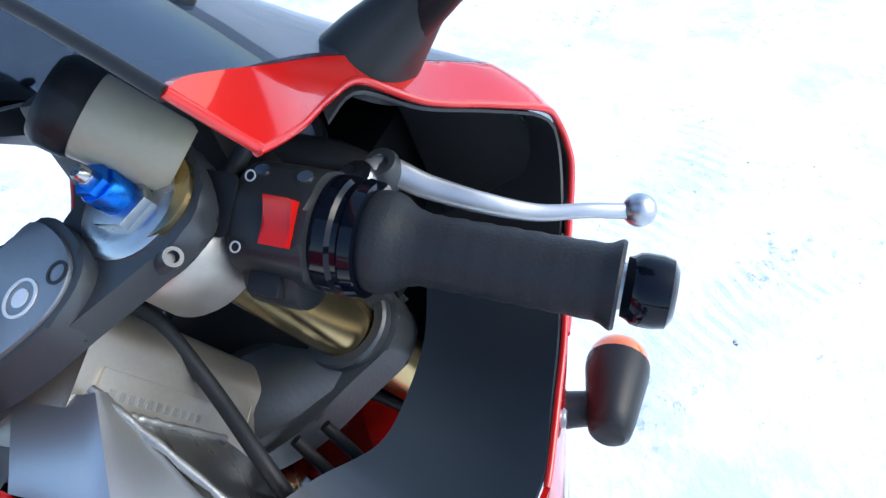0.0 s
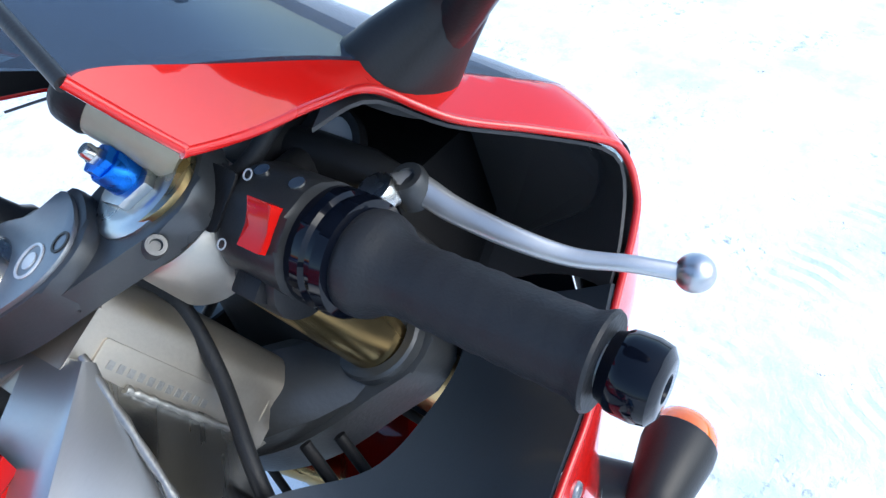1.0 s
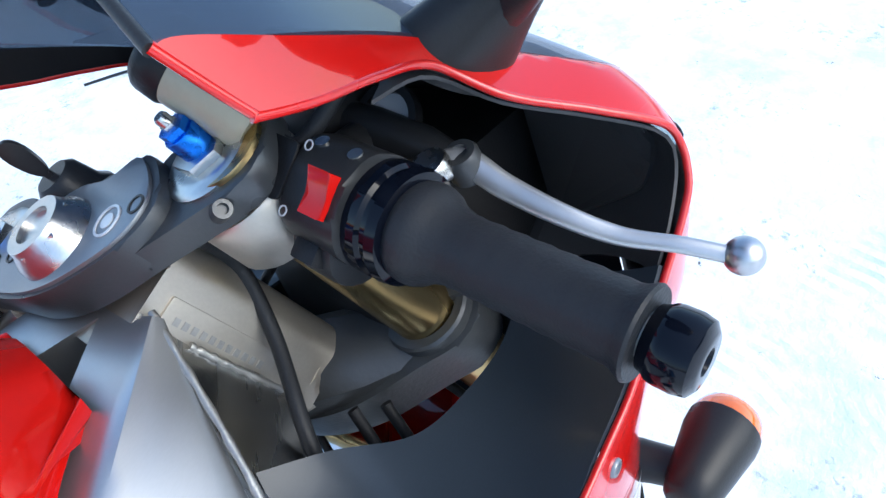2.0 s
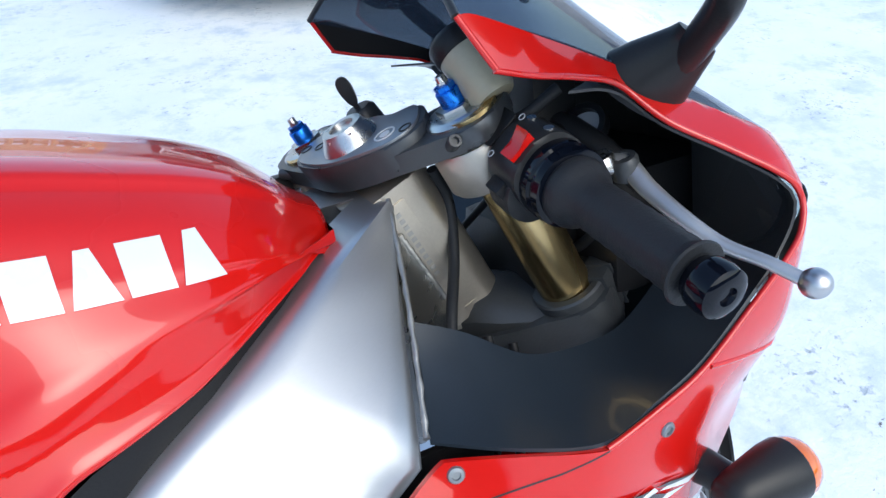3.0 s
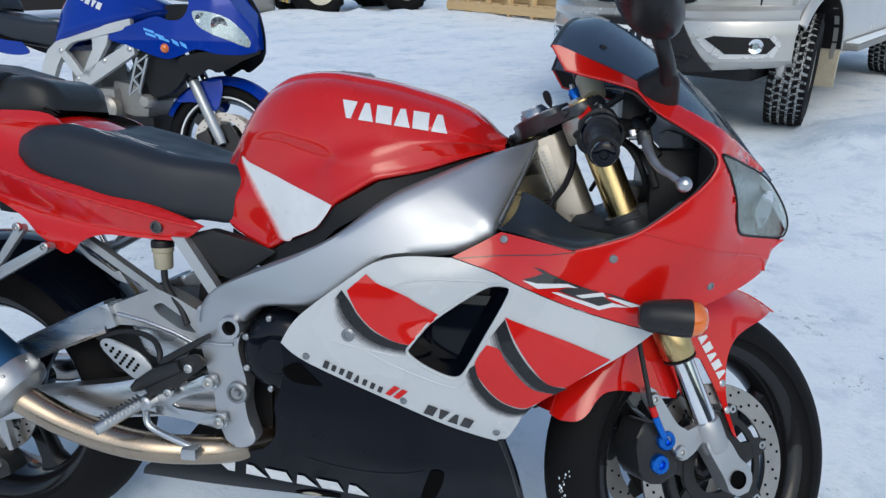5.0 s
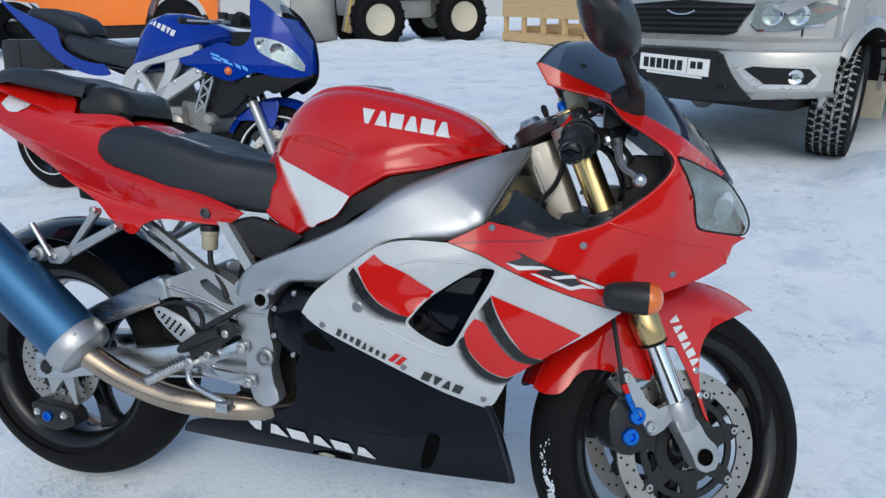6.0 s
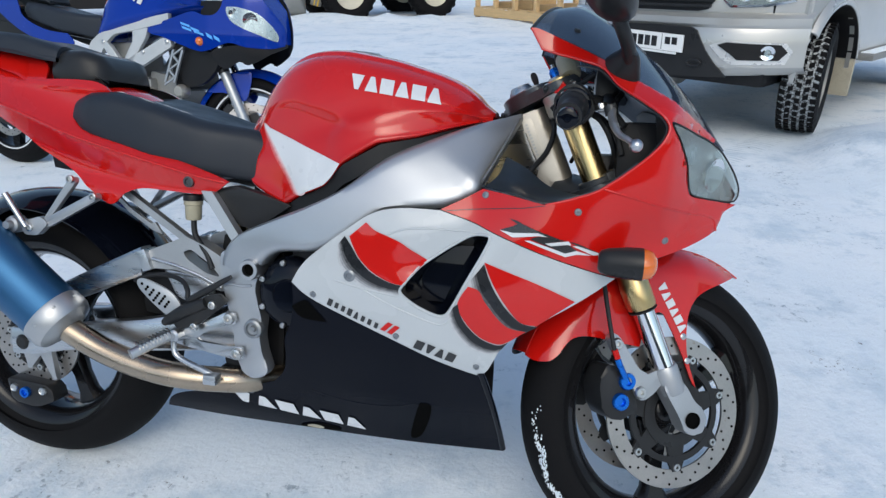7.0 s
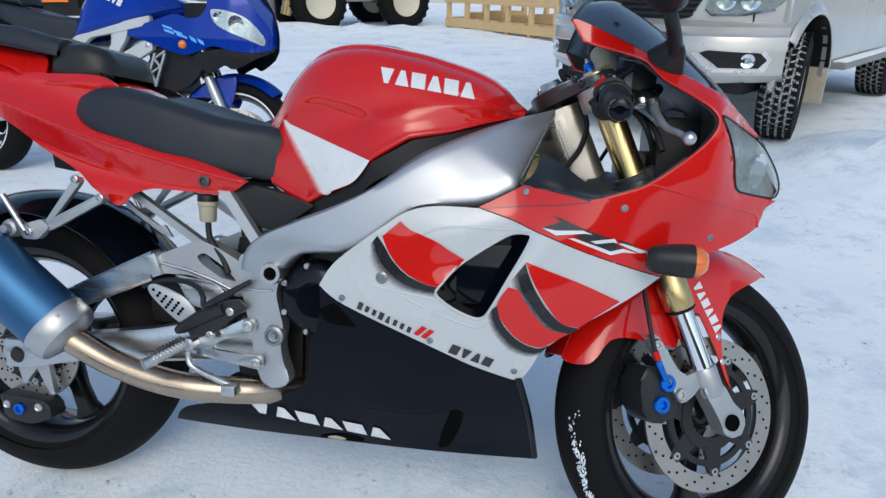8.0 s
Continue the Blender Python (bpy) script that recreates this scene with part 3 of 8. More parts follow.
def around(outer, inner):
    """The ring between two loops as two simple outlines, cut at the hole's rear and front ends."""
    o, q = [tuple(p) for p in outer], [tuple(p) for p in inner]
    area = lambda c: sum(c[i - 1][0] * c[i][1] - c[i][0] * c[i - 1][1] for i in range(len(c)))
    if area(o) < 0:
        o = o[::-1]
    if area(q) < 0:
        q = q[::-1]
    near = lambda p, c: min(range(len(c)), key=lambda i: (c[i][0] - p[0]) ** 2 + (c[i][1] - p[1]) ** 2)
    ql, qr = min(range(len(q)), key=lambda i: q[i][0]), max(range(len(q)), key=lambda i: q[i][0])
    ol, orr = near((q[ql][0] - 0.12, q[ql][1] + 0.02), o), near((q[qr][0] + 0.12, q[qr][1] - 0.02), o)
    run = lambda c, i, j: c[i: j + 1] if i <= j else c[i:] + c[: j + 1]
    return run(o, ol, orr) + run(q, ql, qr)[::-1], run(o, orr, ol) + run(q, qr, ql)[::-1]


def build_fairing(side):
    us = side < 0
    cowl = part("upper_cowl", fair_sheet(COWL, 0.001, 0.004, side, 0.008), (RED, INNER), bike, "glossy red painted upper cowl", 60)
    mid = part("side_fairing", merge(*[fair_sheet(c, 0.0, 0.004, side, 0.012) for c in around(MID, INLET)]), (WHITE, INNER), bike, "white side fairing panel with red and charcoal stripes", 35)
    belly = part("belly_pan", fair_sheet(BELLY if us else [(min(p[0], 1.02 + (p[0] - 1.02) * 0.45) if p[0] > 1.02 else p[0], p[1]) for p in BELLY], 0.0, 0.004, side, 0.006), (BELLY_BLACK, INNER), bike, "glossy black lower fairing", 35)
    if not us:
        return cowl, mid, belly

    def decal(name, pts, m, parent, lift=0.0015, k=4, label="", closed=True):
        return part(name, fair_sheet(spline(pts, k, True) if k else pts, lift, 0.0, side, 0.012), m, parent, label, 60)

    # charcoal stripes, sprayed thinner and thinner towards their outer edge
    stripes = (
        ([(0.806, 0.636), (0.820, 0.616), (0.833, 0.595), (0.857, 0.572), (0.890, 0.557), (0.915, 0.553)], [(0.799, 0.627), (0.807, 0.600), (0.824, 0.577), (0.852, 0.556), (0.884, 0.546), (0.911, 0.543)]),
        ([(1.059, 0.604), (1.068, 0.580), (1.081, 0.555), (1.102, 0.525), (1.128, 0.502), (1.157, 0.497)], [(1.046, 0.586), (1.056, 0.556), (1.070, 0.536), (1.090, 0.510), (1.112, 0.492), (1.139, 0.486)]),
        ([(1.016, 0.528), (1.020, 0.508), (1.032, 0.487), (1.057, 0.464), (1.088, 0.454), (1.107, 0.462)], [(1.006, 0.520), (1.010, 0.500), (1.022, 0.478), (1.046, 0.454), (1.076, 0.444), (1.097, 0.449)]),
    )
    for inner, outer in stripes:
        for k, (m, far) in enumerate(zip((*SPRAY, AIRBRUSH), (1.95, 1.70, 1.46, 1.24, 1.0))):
            edge = [Vector(p).lerp(Vector(q), far) for p, q in zip(inner, outer)]
            pts = [tuple(p) for p in spline(inner, 4)] + [tuple(p) for p in spline(edge, 4)[::-1]]
            decal("stripe_spray" if k < 4 else "stripe", pts, m, mid, 0.0006 + 0.0002 * k, 0, "" if k < 4 else "charcoal airbrushed stripe")
    # red fields
    decal("stripe", [(0.815, 0.636), (0.815, 0.636), (0.845, 0.663), (0.845, 0.663), (0.862, 0.650), (0.883, 0.642), (0.910, 0.631), (0.931, 0.617), (0.957, 0.601), (0.957, 0.601),
                     (0.935, 0.578), (0.913, 0.554), (0.913, 0.554), (0.890, 0.558), (0.858, 0.574), (0.835, 0.596), (0.821, 0.620)], RED, mid, 0.0018, 4, "red painted stripe")
    decal("stripe", [(1.059, 0.607), (1.059, 0.607), (1.099, 0.594), (1.154, 0.576), (1.218, 0.549), (1.218, 0.549), (1.185, 0.523), (1.155, 0.499), (1.155, 0.499),
                     (1.127, 0.503), (1.102, 0.530), (1.076, 0.570)], RED, mid, 0.0018, 4, "red painted stripe")
    decal("stripe", [(1.033, 0.562), (1.033, 0.562), (1.052, 0.556), (1.062, 0.538), (1.087, 0.506), (1.108, 0.490), (1.137, 0.486), (1.137, 0.486), (1.108, 0.464), (1.088, 0.456),
                     (1.057, 0.466), (1.032, 0.490), (1.015, 0.520), (1.020, 0.542)], RED, mid, 0.0013, 4, "red painted stripe")
    # creases pressed into the white panel below and above the inlet
    for line in ([(0.785, 0.552), (0.810, 0.546), (0.850, 0.539), (0.905, 0.531)], [(0.835, 0.541), (0.880, 0.518), (0.930, 0.498), (0.972, 0.485), (0.990, 0.486), (1.004, 0.500)], [(0.885, 0.644), (0.920, 0.656), (0.970, 0.659), (1.030, 0.657)]):
        part("crease", tube([Vector((x, -fair(x, z) + 0.0006, z)) for x, z in (tuple(p) for p in spline(line, 6))], 0.0020, 12), WHITE, mid)
    # model badge in slanted strokes, black edged with white
    for pts in ([(1.0825, 0.6656), (1.1040, 0.6633), (1.1479, 0.6664), (1.1644, 0.6599), (1.1498, 0.6608), (1.1059, 0.6548)],
                [(1.1010, 0.6722), (1.1127, 0.6783), (1.1293, 0.6742)],
                [(1.1254, 0.6514), (1.1352, 0.6521), (1.1946, 0.6343), (1.2132, 0.6394), (1.2385, 0.6326), (1.2142, 0.6328), (1.1956, 0.6276)],
                [(1.1605, 0.6491), (1.1995, 0.6548), (1.2044, 0.6484), (1.1693, 0.6449)],
                [(1.2054, 0.6475), (1.2161, 0.6473), (1.2580, 0.6350), (1.2414, 0.6328)]):
        part("badge_stroke", fair_sheet(pts, 0.0030, 0.0, side, 0.004), LETTER_WHITE, cowl, "", 60)
    for pts in ([(1.0972, 0.6868), (1.1127, 0.6783), (1.1010, 0.6727), (1.0835, 0.6666), (1.1040, 0.6628), (1.1479, 0.6659), (1.1625, 0.6608), (1.1868, 0.6567), (1.1479, 0.6693), (1.1235, 0.6781), (1.1108, 0.6839)],
                [(1.1352, 0.6550), (1.1479, 0.6597), (1.1654, 0.6600), (1.1966, 0.6555), (1.1605, 0.6491), (1.1703, 0.6450), (1.1995, 0.6490), (1.2142, 0.6395), (1.1946, 0.6338)],
                [(1.1995, 0.6548), (1.2161, 0.6512), (1.2453, 0.6398), (1.2561, 0.6358), (1.2161, 0.6473)]):
        part("badge_stroke", fair_sheet(pts, 0.0036, 0.0, side, 0.004), LETTER_BLACK, cowl, "", 60)
    # lettering along the lower edges, as plain shapes
    def row(kinds, x0, z0, x1, z1, h, m, parent, gap, slant, lift=0.0018):
        d = Vector((x1 - x0, z1 - z0))
        w = Vector((-d.y, d.x)).normalized() * h
        for shape in plain_shapes(kinds, gap):
            part("letter", fair_sheet([tuple(Vector((x0, z0)) + d * (u + slant * v) + w * v) for u, v in shape], lift, 0.0, side, 0.006), m, parent, "", 60)
    row("soosuooo", 0.766, 0.5035, 0.866, 0.4605, 0.0150, LETTER_BLACK, mid, 0.34, 0.0)
    row("ss", 0.868, 0.4640, 0.894, 0.4540, 0.0210, LETTER_RED, mid, 0.30, 0.35)
    row("sdus", 0.930, 0.4330, 1.008, 0.4080, 0.0190, LETTER_BLACK, mid, 0.20, 0.04)
    row("dususu", 0.522, 0.2440, 0.812, 0.2000, 0.0270, LETTER_WHITE, belly, 0.16, -0.035, 0.0032)
    for x, z in ((0.742, 0.520), (1.050, 0.404), (0.900, 0.452)):
        screw(x, z, fair, mid, 0.006)
    screw(0.815, 0.563, fair, mid, 0.011)
    for x, z in ((1.052, 0.722), (1.211, 0.705), (1.360, 0.660)):
        screw(x, z, fair, cowl, 0.0065)
    screw(0.566, 0.272, fair, belly, 0.0055)
    # seam between the two red panels
    decal("seam", [(0.985, 0.692), (1.060, 0.700), (1.120, 0.706), (1.157, 0.713), (1.157, 0.7115), (1.120, 0.7045), (1.060, 0.6985), (0.985, 0.6905)], LETTER_BLACK, cowl, 0.0012, 0)
    # raised crease across the nose
    rr = [(1.452, 0.676), (1.440, 0.700), (1.380, 0.712), (1.290, 0.735), (1.250, 0.745)]
    part("crease", tube([Vector((x, -fair(x, z) - 0.0005, z)) for x, z in (tuple(p) for p in spline(rr, 6))], 0.0022, 8), RED, cowl)
    rim = spline([(1.054, 0.391), (1.066, 0.350), (1.080, 0.290), (1.095, 0.190)], 8)
    part("front_rim", tube([Vector((p[0] + 0.002, -fair(p[0], p[1]) + 0.004, p[1])) for p in rim], 0.0065, 10), GLOSS_BLACK, belly)
    decal("side_opening", [(0.697, 0.492), (0.697, 0.492), (0.726, 0.507), (0.741, 0.493), (0.766, 0.466), (0.766, 0.466), (0.716, 0.470)], HOLE, belly, 0.002, 3, "dark side opening")
    # long crease pressed into the belly pan
    swage = spline([(0.705, 0.300), (0.760, 0.285), (0.820, 0.279), (0.880, 0.284), (0.928, 0.300)], 8)
    part("crease", tube([Vector((p[0], -fair(p[0], p[1]) + 0.0032, p[1])) for p in swage], [0.0008] + [0.0042] * (len(swage) - 2) + [0.0008], 12), BELLY_BLACK, belly)
    # slot in the black belly pan
    decal("slot", [(0.905, 0.200), (0.930, 0.285), (0.940, 0.300), (0.958, 0.292), (0.945, 0.240), (0.925, 0.200)], HOLE, belly, 0.002, 4, "dark vent slot")
    decal("scrape", [(0.655, 0.185), (0.700, 0.202), (0.745, 0.195), (0.740, 0.184)], HOLE, belly, 0.0022, 3)
    decal("mud", [(0.672, 0.188), (0.690, 0.196), (0.712, 0.190), (0.700, 0.184)], MUD, belly, 0.003, 3)
    return cowl, mid, belly


cowl_r, mid_r, belly_r = build_fairing(-1)
cowl_l, mid_l, belly_l = build_fairing(1)

# red rolled lip round the hand opening
for side in (-1, 1):
    lip = [(1.157, 0.713), (1.205, 0.727), (1.250, 0.747), (1.315, 0.800), (1.342, 0.838), (1.336, 0.862), (1.300, 0.890), (1.262, 0.916), (1.235, 0.945), (1.197, 0.957), (1.160, 0.965), (1.1315, 0.973), (1.1305, 0.9745), (1.121, 0.990), (1.1105, 1.008)]
    bm = tube([Vector((x, side * (fair(x, z) - 0.001), z)) for x, z in (tuple(p) for p in spline(lip, 8))], 0.0024, 12)
    part("rolled_lip", bm, RED_EDGE, cowl_r if side < 0 else cowl_l)

# air scoop funnel behind the side inlet, dark
for side, mid in ((-1, mid_r), (1, mid_l)):
    a = [Vector((p.x, side * (fair(p.x, p.y) - 0.001), p.y)) for p in INLET]
    c = sum(a, Vector()) / len(a)
    b = [c + (p - c) * 0.8 + Vector((-0.02, -side * 0.055, 0)) for p in a]
    bm = loft([a, b], True, False)
    bm.faces.new([v for v in bm.verts][len(a):])
    part("scoop", bm, GLOSS_BLACK, mid, "dark air scoop")
    part("scoop_rim", tube(a + [a[0], a[1]], 0.003, 6), WHITE, mid)
    bm = block((c.x - 0.05, min(side * 0.18, side * 0.17), c.z - 0.06), (c.x + 0.06, max(side * 0.18, side * 0.17), c.z + 0.05), 0.004)
    part("radiator_core", bm, GLOSS_BLACK, mid)

# dark filler behind the joint of frame and cowl
for side in (-1, 1):
    part("filler", block((0.95, side * 0.168 - 0.004, 0.58), (1.10, side * 0.168 + 0.004, 0.715), 0.003), INNER, bike)

# slate panel between the frame and the opening, with a bowl for the lever
for side in (-1, 1):
    low = spline([(1.046, side * 0.184, 0.733)] + [(x, side * (fair(x, z) - 0.0035), z + 0.001) for x, z in ((1.100, 0.724), (1.157, 0.713), (1.205, 0.727), (1.250, 0.747), (1.300, 0.788))], 6)
    top = spline([(1.074, side * 0.105, 0.785), (1.11, side * 0.118, 0.768), (1.155, side * 0.132, 0.737), (1.205, side * 0.131, 0.724), (1.259, side * 0.127, 0.724), (1.31, side * 0.12, 0.752)], 6)
    part("inner_panel", patch(low, top, 36, 10, (0, side * -0.004, -0.008), 0.003), GREY_PANEL, bike, "dark slate inner fairing panel")
    # dark bulkhead behind the opening
    a = spline([(x, side * (fair(x, z) - 0.006), z) for x, z in ((1.298, 0.784), (1.318, 0.806), (1.339, 0.838), (1.333, 0.861), (1.298, 0.888), (1.260, 0.914), (1.233, 0.941), (1.190, 0.949))], 6)
    b = spline([(1.31, side * 0.12, 0.750), (1.385, side * 0.12, 0.80), (1.395, side * 0.11, 0.84), (1.37, side * 0.10, 0.875), (1.32, side * 0.09, 0.91), (1.25, side * 0.08, 0.945)], 6)
    c = spline([(1.32, 0, 0.71), (1.40, 0, 0.79), (1.41, 0, 0.83), (1.39, 0, 0.87), (1.34, 0, 0.92), (1.26, 0, 0.96)], 6)
    part("inner_bulkhead", merge(patch(a, b, 30, 8, (0.018, 0, 0), 0.002), patch(b, c, 30, 4, None, 0.002)), COWL_INSIDE, bike, "black plastic inside of the cowl")
    def bulk(u, v):
        ra, rb = resample(a, 41), resample(b, 41)
        i = u * 40
        k = min(39, int(i))
        p, q = ra[k].lerp(ra[k + 1], i - k), rb[k].lerp(rb[k + 1], i - k)
        return p.lerp(q, v) + Vector((0.018, 0, 0)) * 4 * v * (1 - v)

    loop = rounded([(0.16, 0.22), (0.50, 0.14), (0.62, 0.5), (0.60, 1.0), (0.10, 1.0)], 0.12, 4)
    outer_loop = [bulk(*q) for q in loop]
    cc = sum(outer_loop, Vector()) / len(outer_loop)
    part("headlight_cover", loft([outer_loop, [cc + (p - cc) * 0.93 + Vector((-0.005, side * 0.002, 0)) for p in outer_loop]], True, True), COWL_INSIDE, bike, "", 30)

# nose between the lights, chin
nose = []
for z in [0.674, 0.69, 0.705, 0.72, 0.74, 0.76, 0.79, 0.82]:
    x = 1.446 + 0.048 * math.sin(min(1, max(0, (z - 0.698) / 0.038)) * 1.57) - max(0, z - 0.738) * 0.62
    nose.append([Vector((x + 0.012 * math.cos(t * 1.57) - 0.012, t * min(0.1, fair(x - 0.012, z) + 0.03), z)) for t in [i / 8 - 1 for i in range(17)]])
part("nose", loft(nose, False, False), RED, bike, "red painted nose")
chin = [[Vector((1.282 + (1.452 - 1.282) * u, s * (fair(1.282 + 0.17 * u, 0.594 + 0.08 * u) - 0.004), 0.592 + 0.082 * u)) for s in (-1, -0.5, 0, 0.5, 1)] for u in (0, 0.25, 0.5, 0.75, 1)]
part("chin", loft(chin, False, False), INNER, bike)

# headlights
for side in (-1, 1):
    o = [(1.349, 0.853), (1.364, 0.828), (1.381, 0.793), (1.388, 0.757), (1.396, 0.741), (1.416, 0.735), (1.440, 0.731), (1.476, 0.727), (1.487, 0.735), (1.488, 0.752), (1.477, 0.776), (1.460, 0.799), (1.446, 0.815), (1.425, 0.829), (1.400, 0.839), (1.370, 0.850)]
    lens = spline(o, 4, True)
    light = part("headlight", sheet(lens, fair, side, 0.012, 0.0, -0.022), REFLECTOR, bike, "headlight with a clear smoky lens")
    part("lens", sheet(lens, fair, side, 0.010, 0.002, 0.001), LENS, light)
    part("gasket", tube([Vector((p.x, side * (fair(p.x, p.y) + 0.001), p.y)) for p in lens + lens[:2]], 0.0015, 6), INNER, light)
    c = Vector((1.425, side * (fair(1.425, 0.775) - 0.018), 0.775))
    part("bulb_bowl", revolve([(0.0, 0.0), (0.012, 0.001), (0.026, 0.008), (0.030, 0.016), (0.026, 0.015), (0.01, 0.006)], c, c + Vector((0.75, side * 0.6, -0.15)), 20), CHROME, light)

# screen: smoked, with red flanks below it
crest = spline([(1.150, 0.0, 1.074), (1.190, 0.0, 1.076), (1.235, 0.0, 1.053), (1.290, 0, 1.014), (1.364, 0, 0.950), (1.423, 0, 0.885), (1.470, 0, 0.820)], 8)
rows = []
edge = spline([(x, -fair(x, z) + 0.001, z + 0.001) for x, z in ((1.110, 1.006), (1.160, 0.991), (1.233, 0.961), (1.300, 0.922), (1.353, 0.890), (1.398, 0.862), (1.434, 0.834), (1.452, 0.815))], 8)
A, B = resample(edge, 32), resample(crest, 32)
for i in range(32):
    row = []
    for j in range(-8, 9):
        t = abs(j) / 8
        p = B[i].lerp(A[i], t)
        up = (1 - t * t) * 0.0 + 0.010 * math.sin(math.pi * t) * (1 - i / 31)
        row.append(Vector((p.x, p.y * (1 if j < 0 else -1), p.z + up)))
    rows.append(row)
bm = loft(rows, False, False)
bmesh.ops.recalc_face_normals(bm, faces=bm.faces)
bmesh.ops.solidify(bm, geom=list(bm.faces), thickness=0.0025)
screen = part("windscreen", bm, SCREEN, bike, "smoked clear plastic windscreen", 60)
part("screen_trim", tube([Vector(p) for p in rows[0]], 0.0028, 6), PLASTIC, screen)
for i, j in ((5, 2), (5, 14), (14, 1), (14, 15)):
    p = rows[i][j]
    part("screen_bolt", revolve([(0, 0.004), (0.004, 0.0035), (0.006, 0.001), (0.006, -0.001)], p, p + Vector((0.2, -0.4 if j < 8 else 0.4, 0.9)), 12), PLASTIC, screen)
dash = block((1.225, -0.065, 0.885), (1.27, 0.075, 0.955), 0.010)
part("instrument_panel", dash, PLASTIC, bike, "black instrument housing behind the screen", m=pose(0, 0, 0))
# ring of a duct hole; its pale disc stands in for bright snow behind
duct = part("duct_ring", revolve([(0.017, 0.0), (0.022, 0.0), (0.023, 0.004), (0.022, 0.010), (0.017, 0.010)], (1.262, -0.085, 0.895), (1.16, -0.12, 0.99), 28, True), INNER, bike, "black ring of a duct hole with a pale disc")
part("duct_disc", revolve([(0, 0.003), (0.0175, 0.003), (0.0175, 0.0)], (1.262, -0.085, 0.895), (1.16, -0.12, 0.99), 24), LABEL_GREY, duct)
bucket_in = merge(block((1.27, -0.11, 0.74), (1.385, 0.11, 0.86), 0.02), block((1.215, -0.055, 0.70), (1.30, 0.085, 0.80), 0.02))
part("headlight_back", bucket_in, INNER, bike, "black back of the headlight housing")
for pts in ([(1.20, -0.06, 0.88), (1.24, -0.09, 0.86), (1.27, -0.08, 0.80), (1.26, -0.03, 0.76)], [(1.19, 0.0, 0.89), (1.235, -0.05, 0.87), (1.265, -0.10, 0.84), (1.28, -0.12, 0.80)], [(1.22, -0.02, 0.90), (1.25, -0.10, 0.885), (1.28, -0.13, 0.85)]):
    part("wiring", tube(spline(pts, 6), 0.0055, 8), RUBBER, bike)

# mirrors
for side in (-1, 1):
    rings = []
    for i, ((x, y, z), (rx, rn)) in enumerate(zip([(1.263, 0.143, 0.928), (1.264, 0.147, 0.935), (1.267, 0.155, 0.944), (1.271, 0.166, 0.953), (1.275, 0.177, 0.961), (1.277, 0.186, 0.967), (1.275, 0.194, 0.972)],
                                                [(0.039, 0.025), (0.0385, 0.0250), (0.0345, 0.0238), (0.028, 0.0212), (0.0215, 0.0180), (0.0172, 0.0155), (0.0145, 0.0135)])):
        ax, ay = Vector((0.86, 0, -0.50)), Vector((0.36, -side * 0.4, 0.6)).normalized()
        rings.append([Vector((x, side * y, z)) + ax * rx * math.copysign(abs(math.cos(6.2832 * k / 24)) ** 0.8, math.cos(6.2832 * k / 24)) + Vector((0, side * 0.75, -0.55)) * rn * math.sin(6.2832 * k / 24) for k in range(24)])
    mirror = part("mirror", loft(rings), PLASTIC, bike, "black plastic mirror on a short stalk", 50)
    stem = spline([(1.277, side * 0.177, 0.954), (1.270, side * 0.204, 0.974), (1.256, side * 0.236, 0.999), (1.242, side * 0.250, 1.025)], 6)
    part("stalk", tube(stem, [0.0118 - 0.001 * i / (len(stem) - 1) for i in range(len(stem))], 14), PLASTIC, mirror)
    hs = []
    for u in [i / 8 for i in range(9)]:
        y = 0.205 + 0.15 * u
        w, h = 0.036 * math.sin(math.pi * min(0.97, max(0.12, u * 0.8 + 0.12))) + 0.008, 0.052 * math.sin(math.pi * min(0.93, max(0.1, u * 0.75 + 0.15))) + 0.004
        hs.append([Vector((1.216 + 0.02 * (1 - u) + w * math.copysign(abs(math.cos(6.2832 * k / 20)) ** 0.8, math.cos(6.2832 * k / 20)) - 0.02 * math.sin(6.2832 * k / 20), side * y, 1.052 + 0.012 * u + h * math.sin(6.2832 * k / 20))) for k in range(20)])
    part("mirror_shell", loft(hs), PLASTIC, mirror, "", 60)

# ---- tank ----
TX = (0.530, 0.556, 0.580, 0.615, 0.66, 0.70, 0.75, 0.85, 0.945, 0.990, 1.017, 1.038)
TT = (0.830, 0.884, 0.916, 0.951, 0.970, 0.977, 0.977, 0.960, 0.933, 0.912, 0.892, 0.866)
TS = (0.052, 0.072, 0.085, 0.104, 0.124, 0.136, 0.147, 0.146, 0.132, 0.110, 0.082, 0.045)
TBX = (0.530, 0.538, 0.556, 0.595, 0.638, 0.682, 0.742, 0.778, 0.843, 0.915, 0.974, 1.028, 1.041)
TBZ = (0.775, 0.738, 0.708, 0.688, 0.670, 0.694, 0.718, 0.761, 0.801, 0.816, 0.836, 0.852, 0.858)
TBY = (0.088, 0.105, 0.113, 0.123, 0.136, 0.166, 0.184, 0.197, 0.193, 0.165, 0.124, 0.072, 0.045)


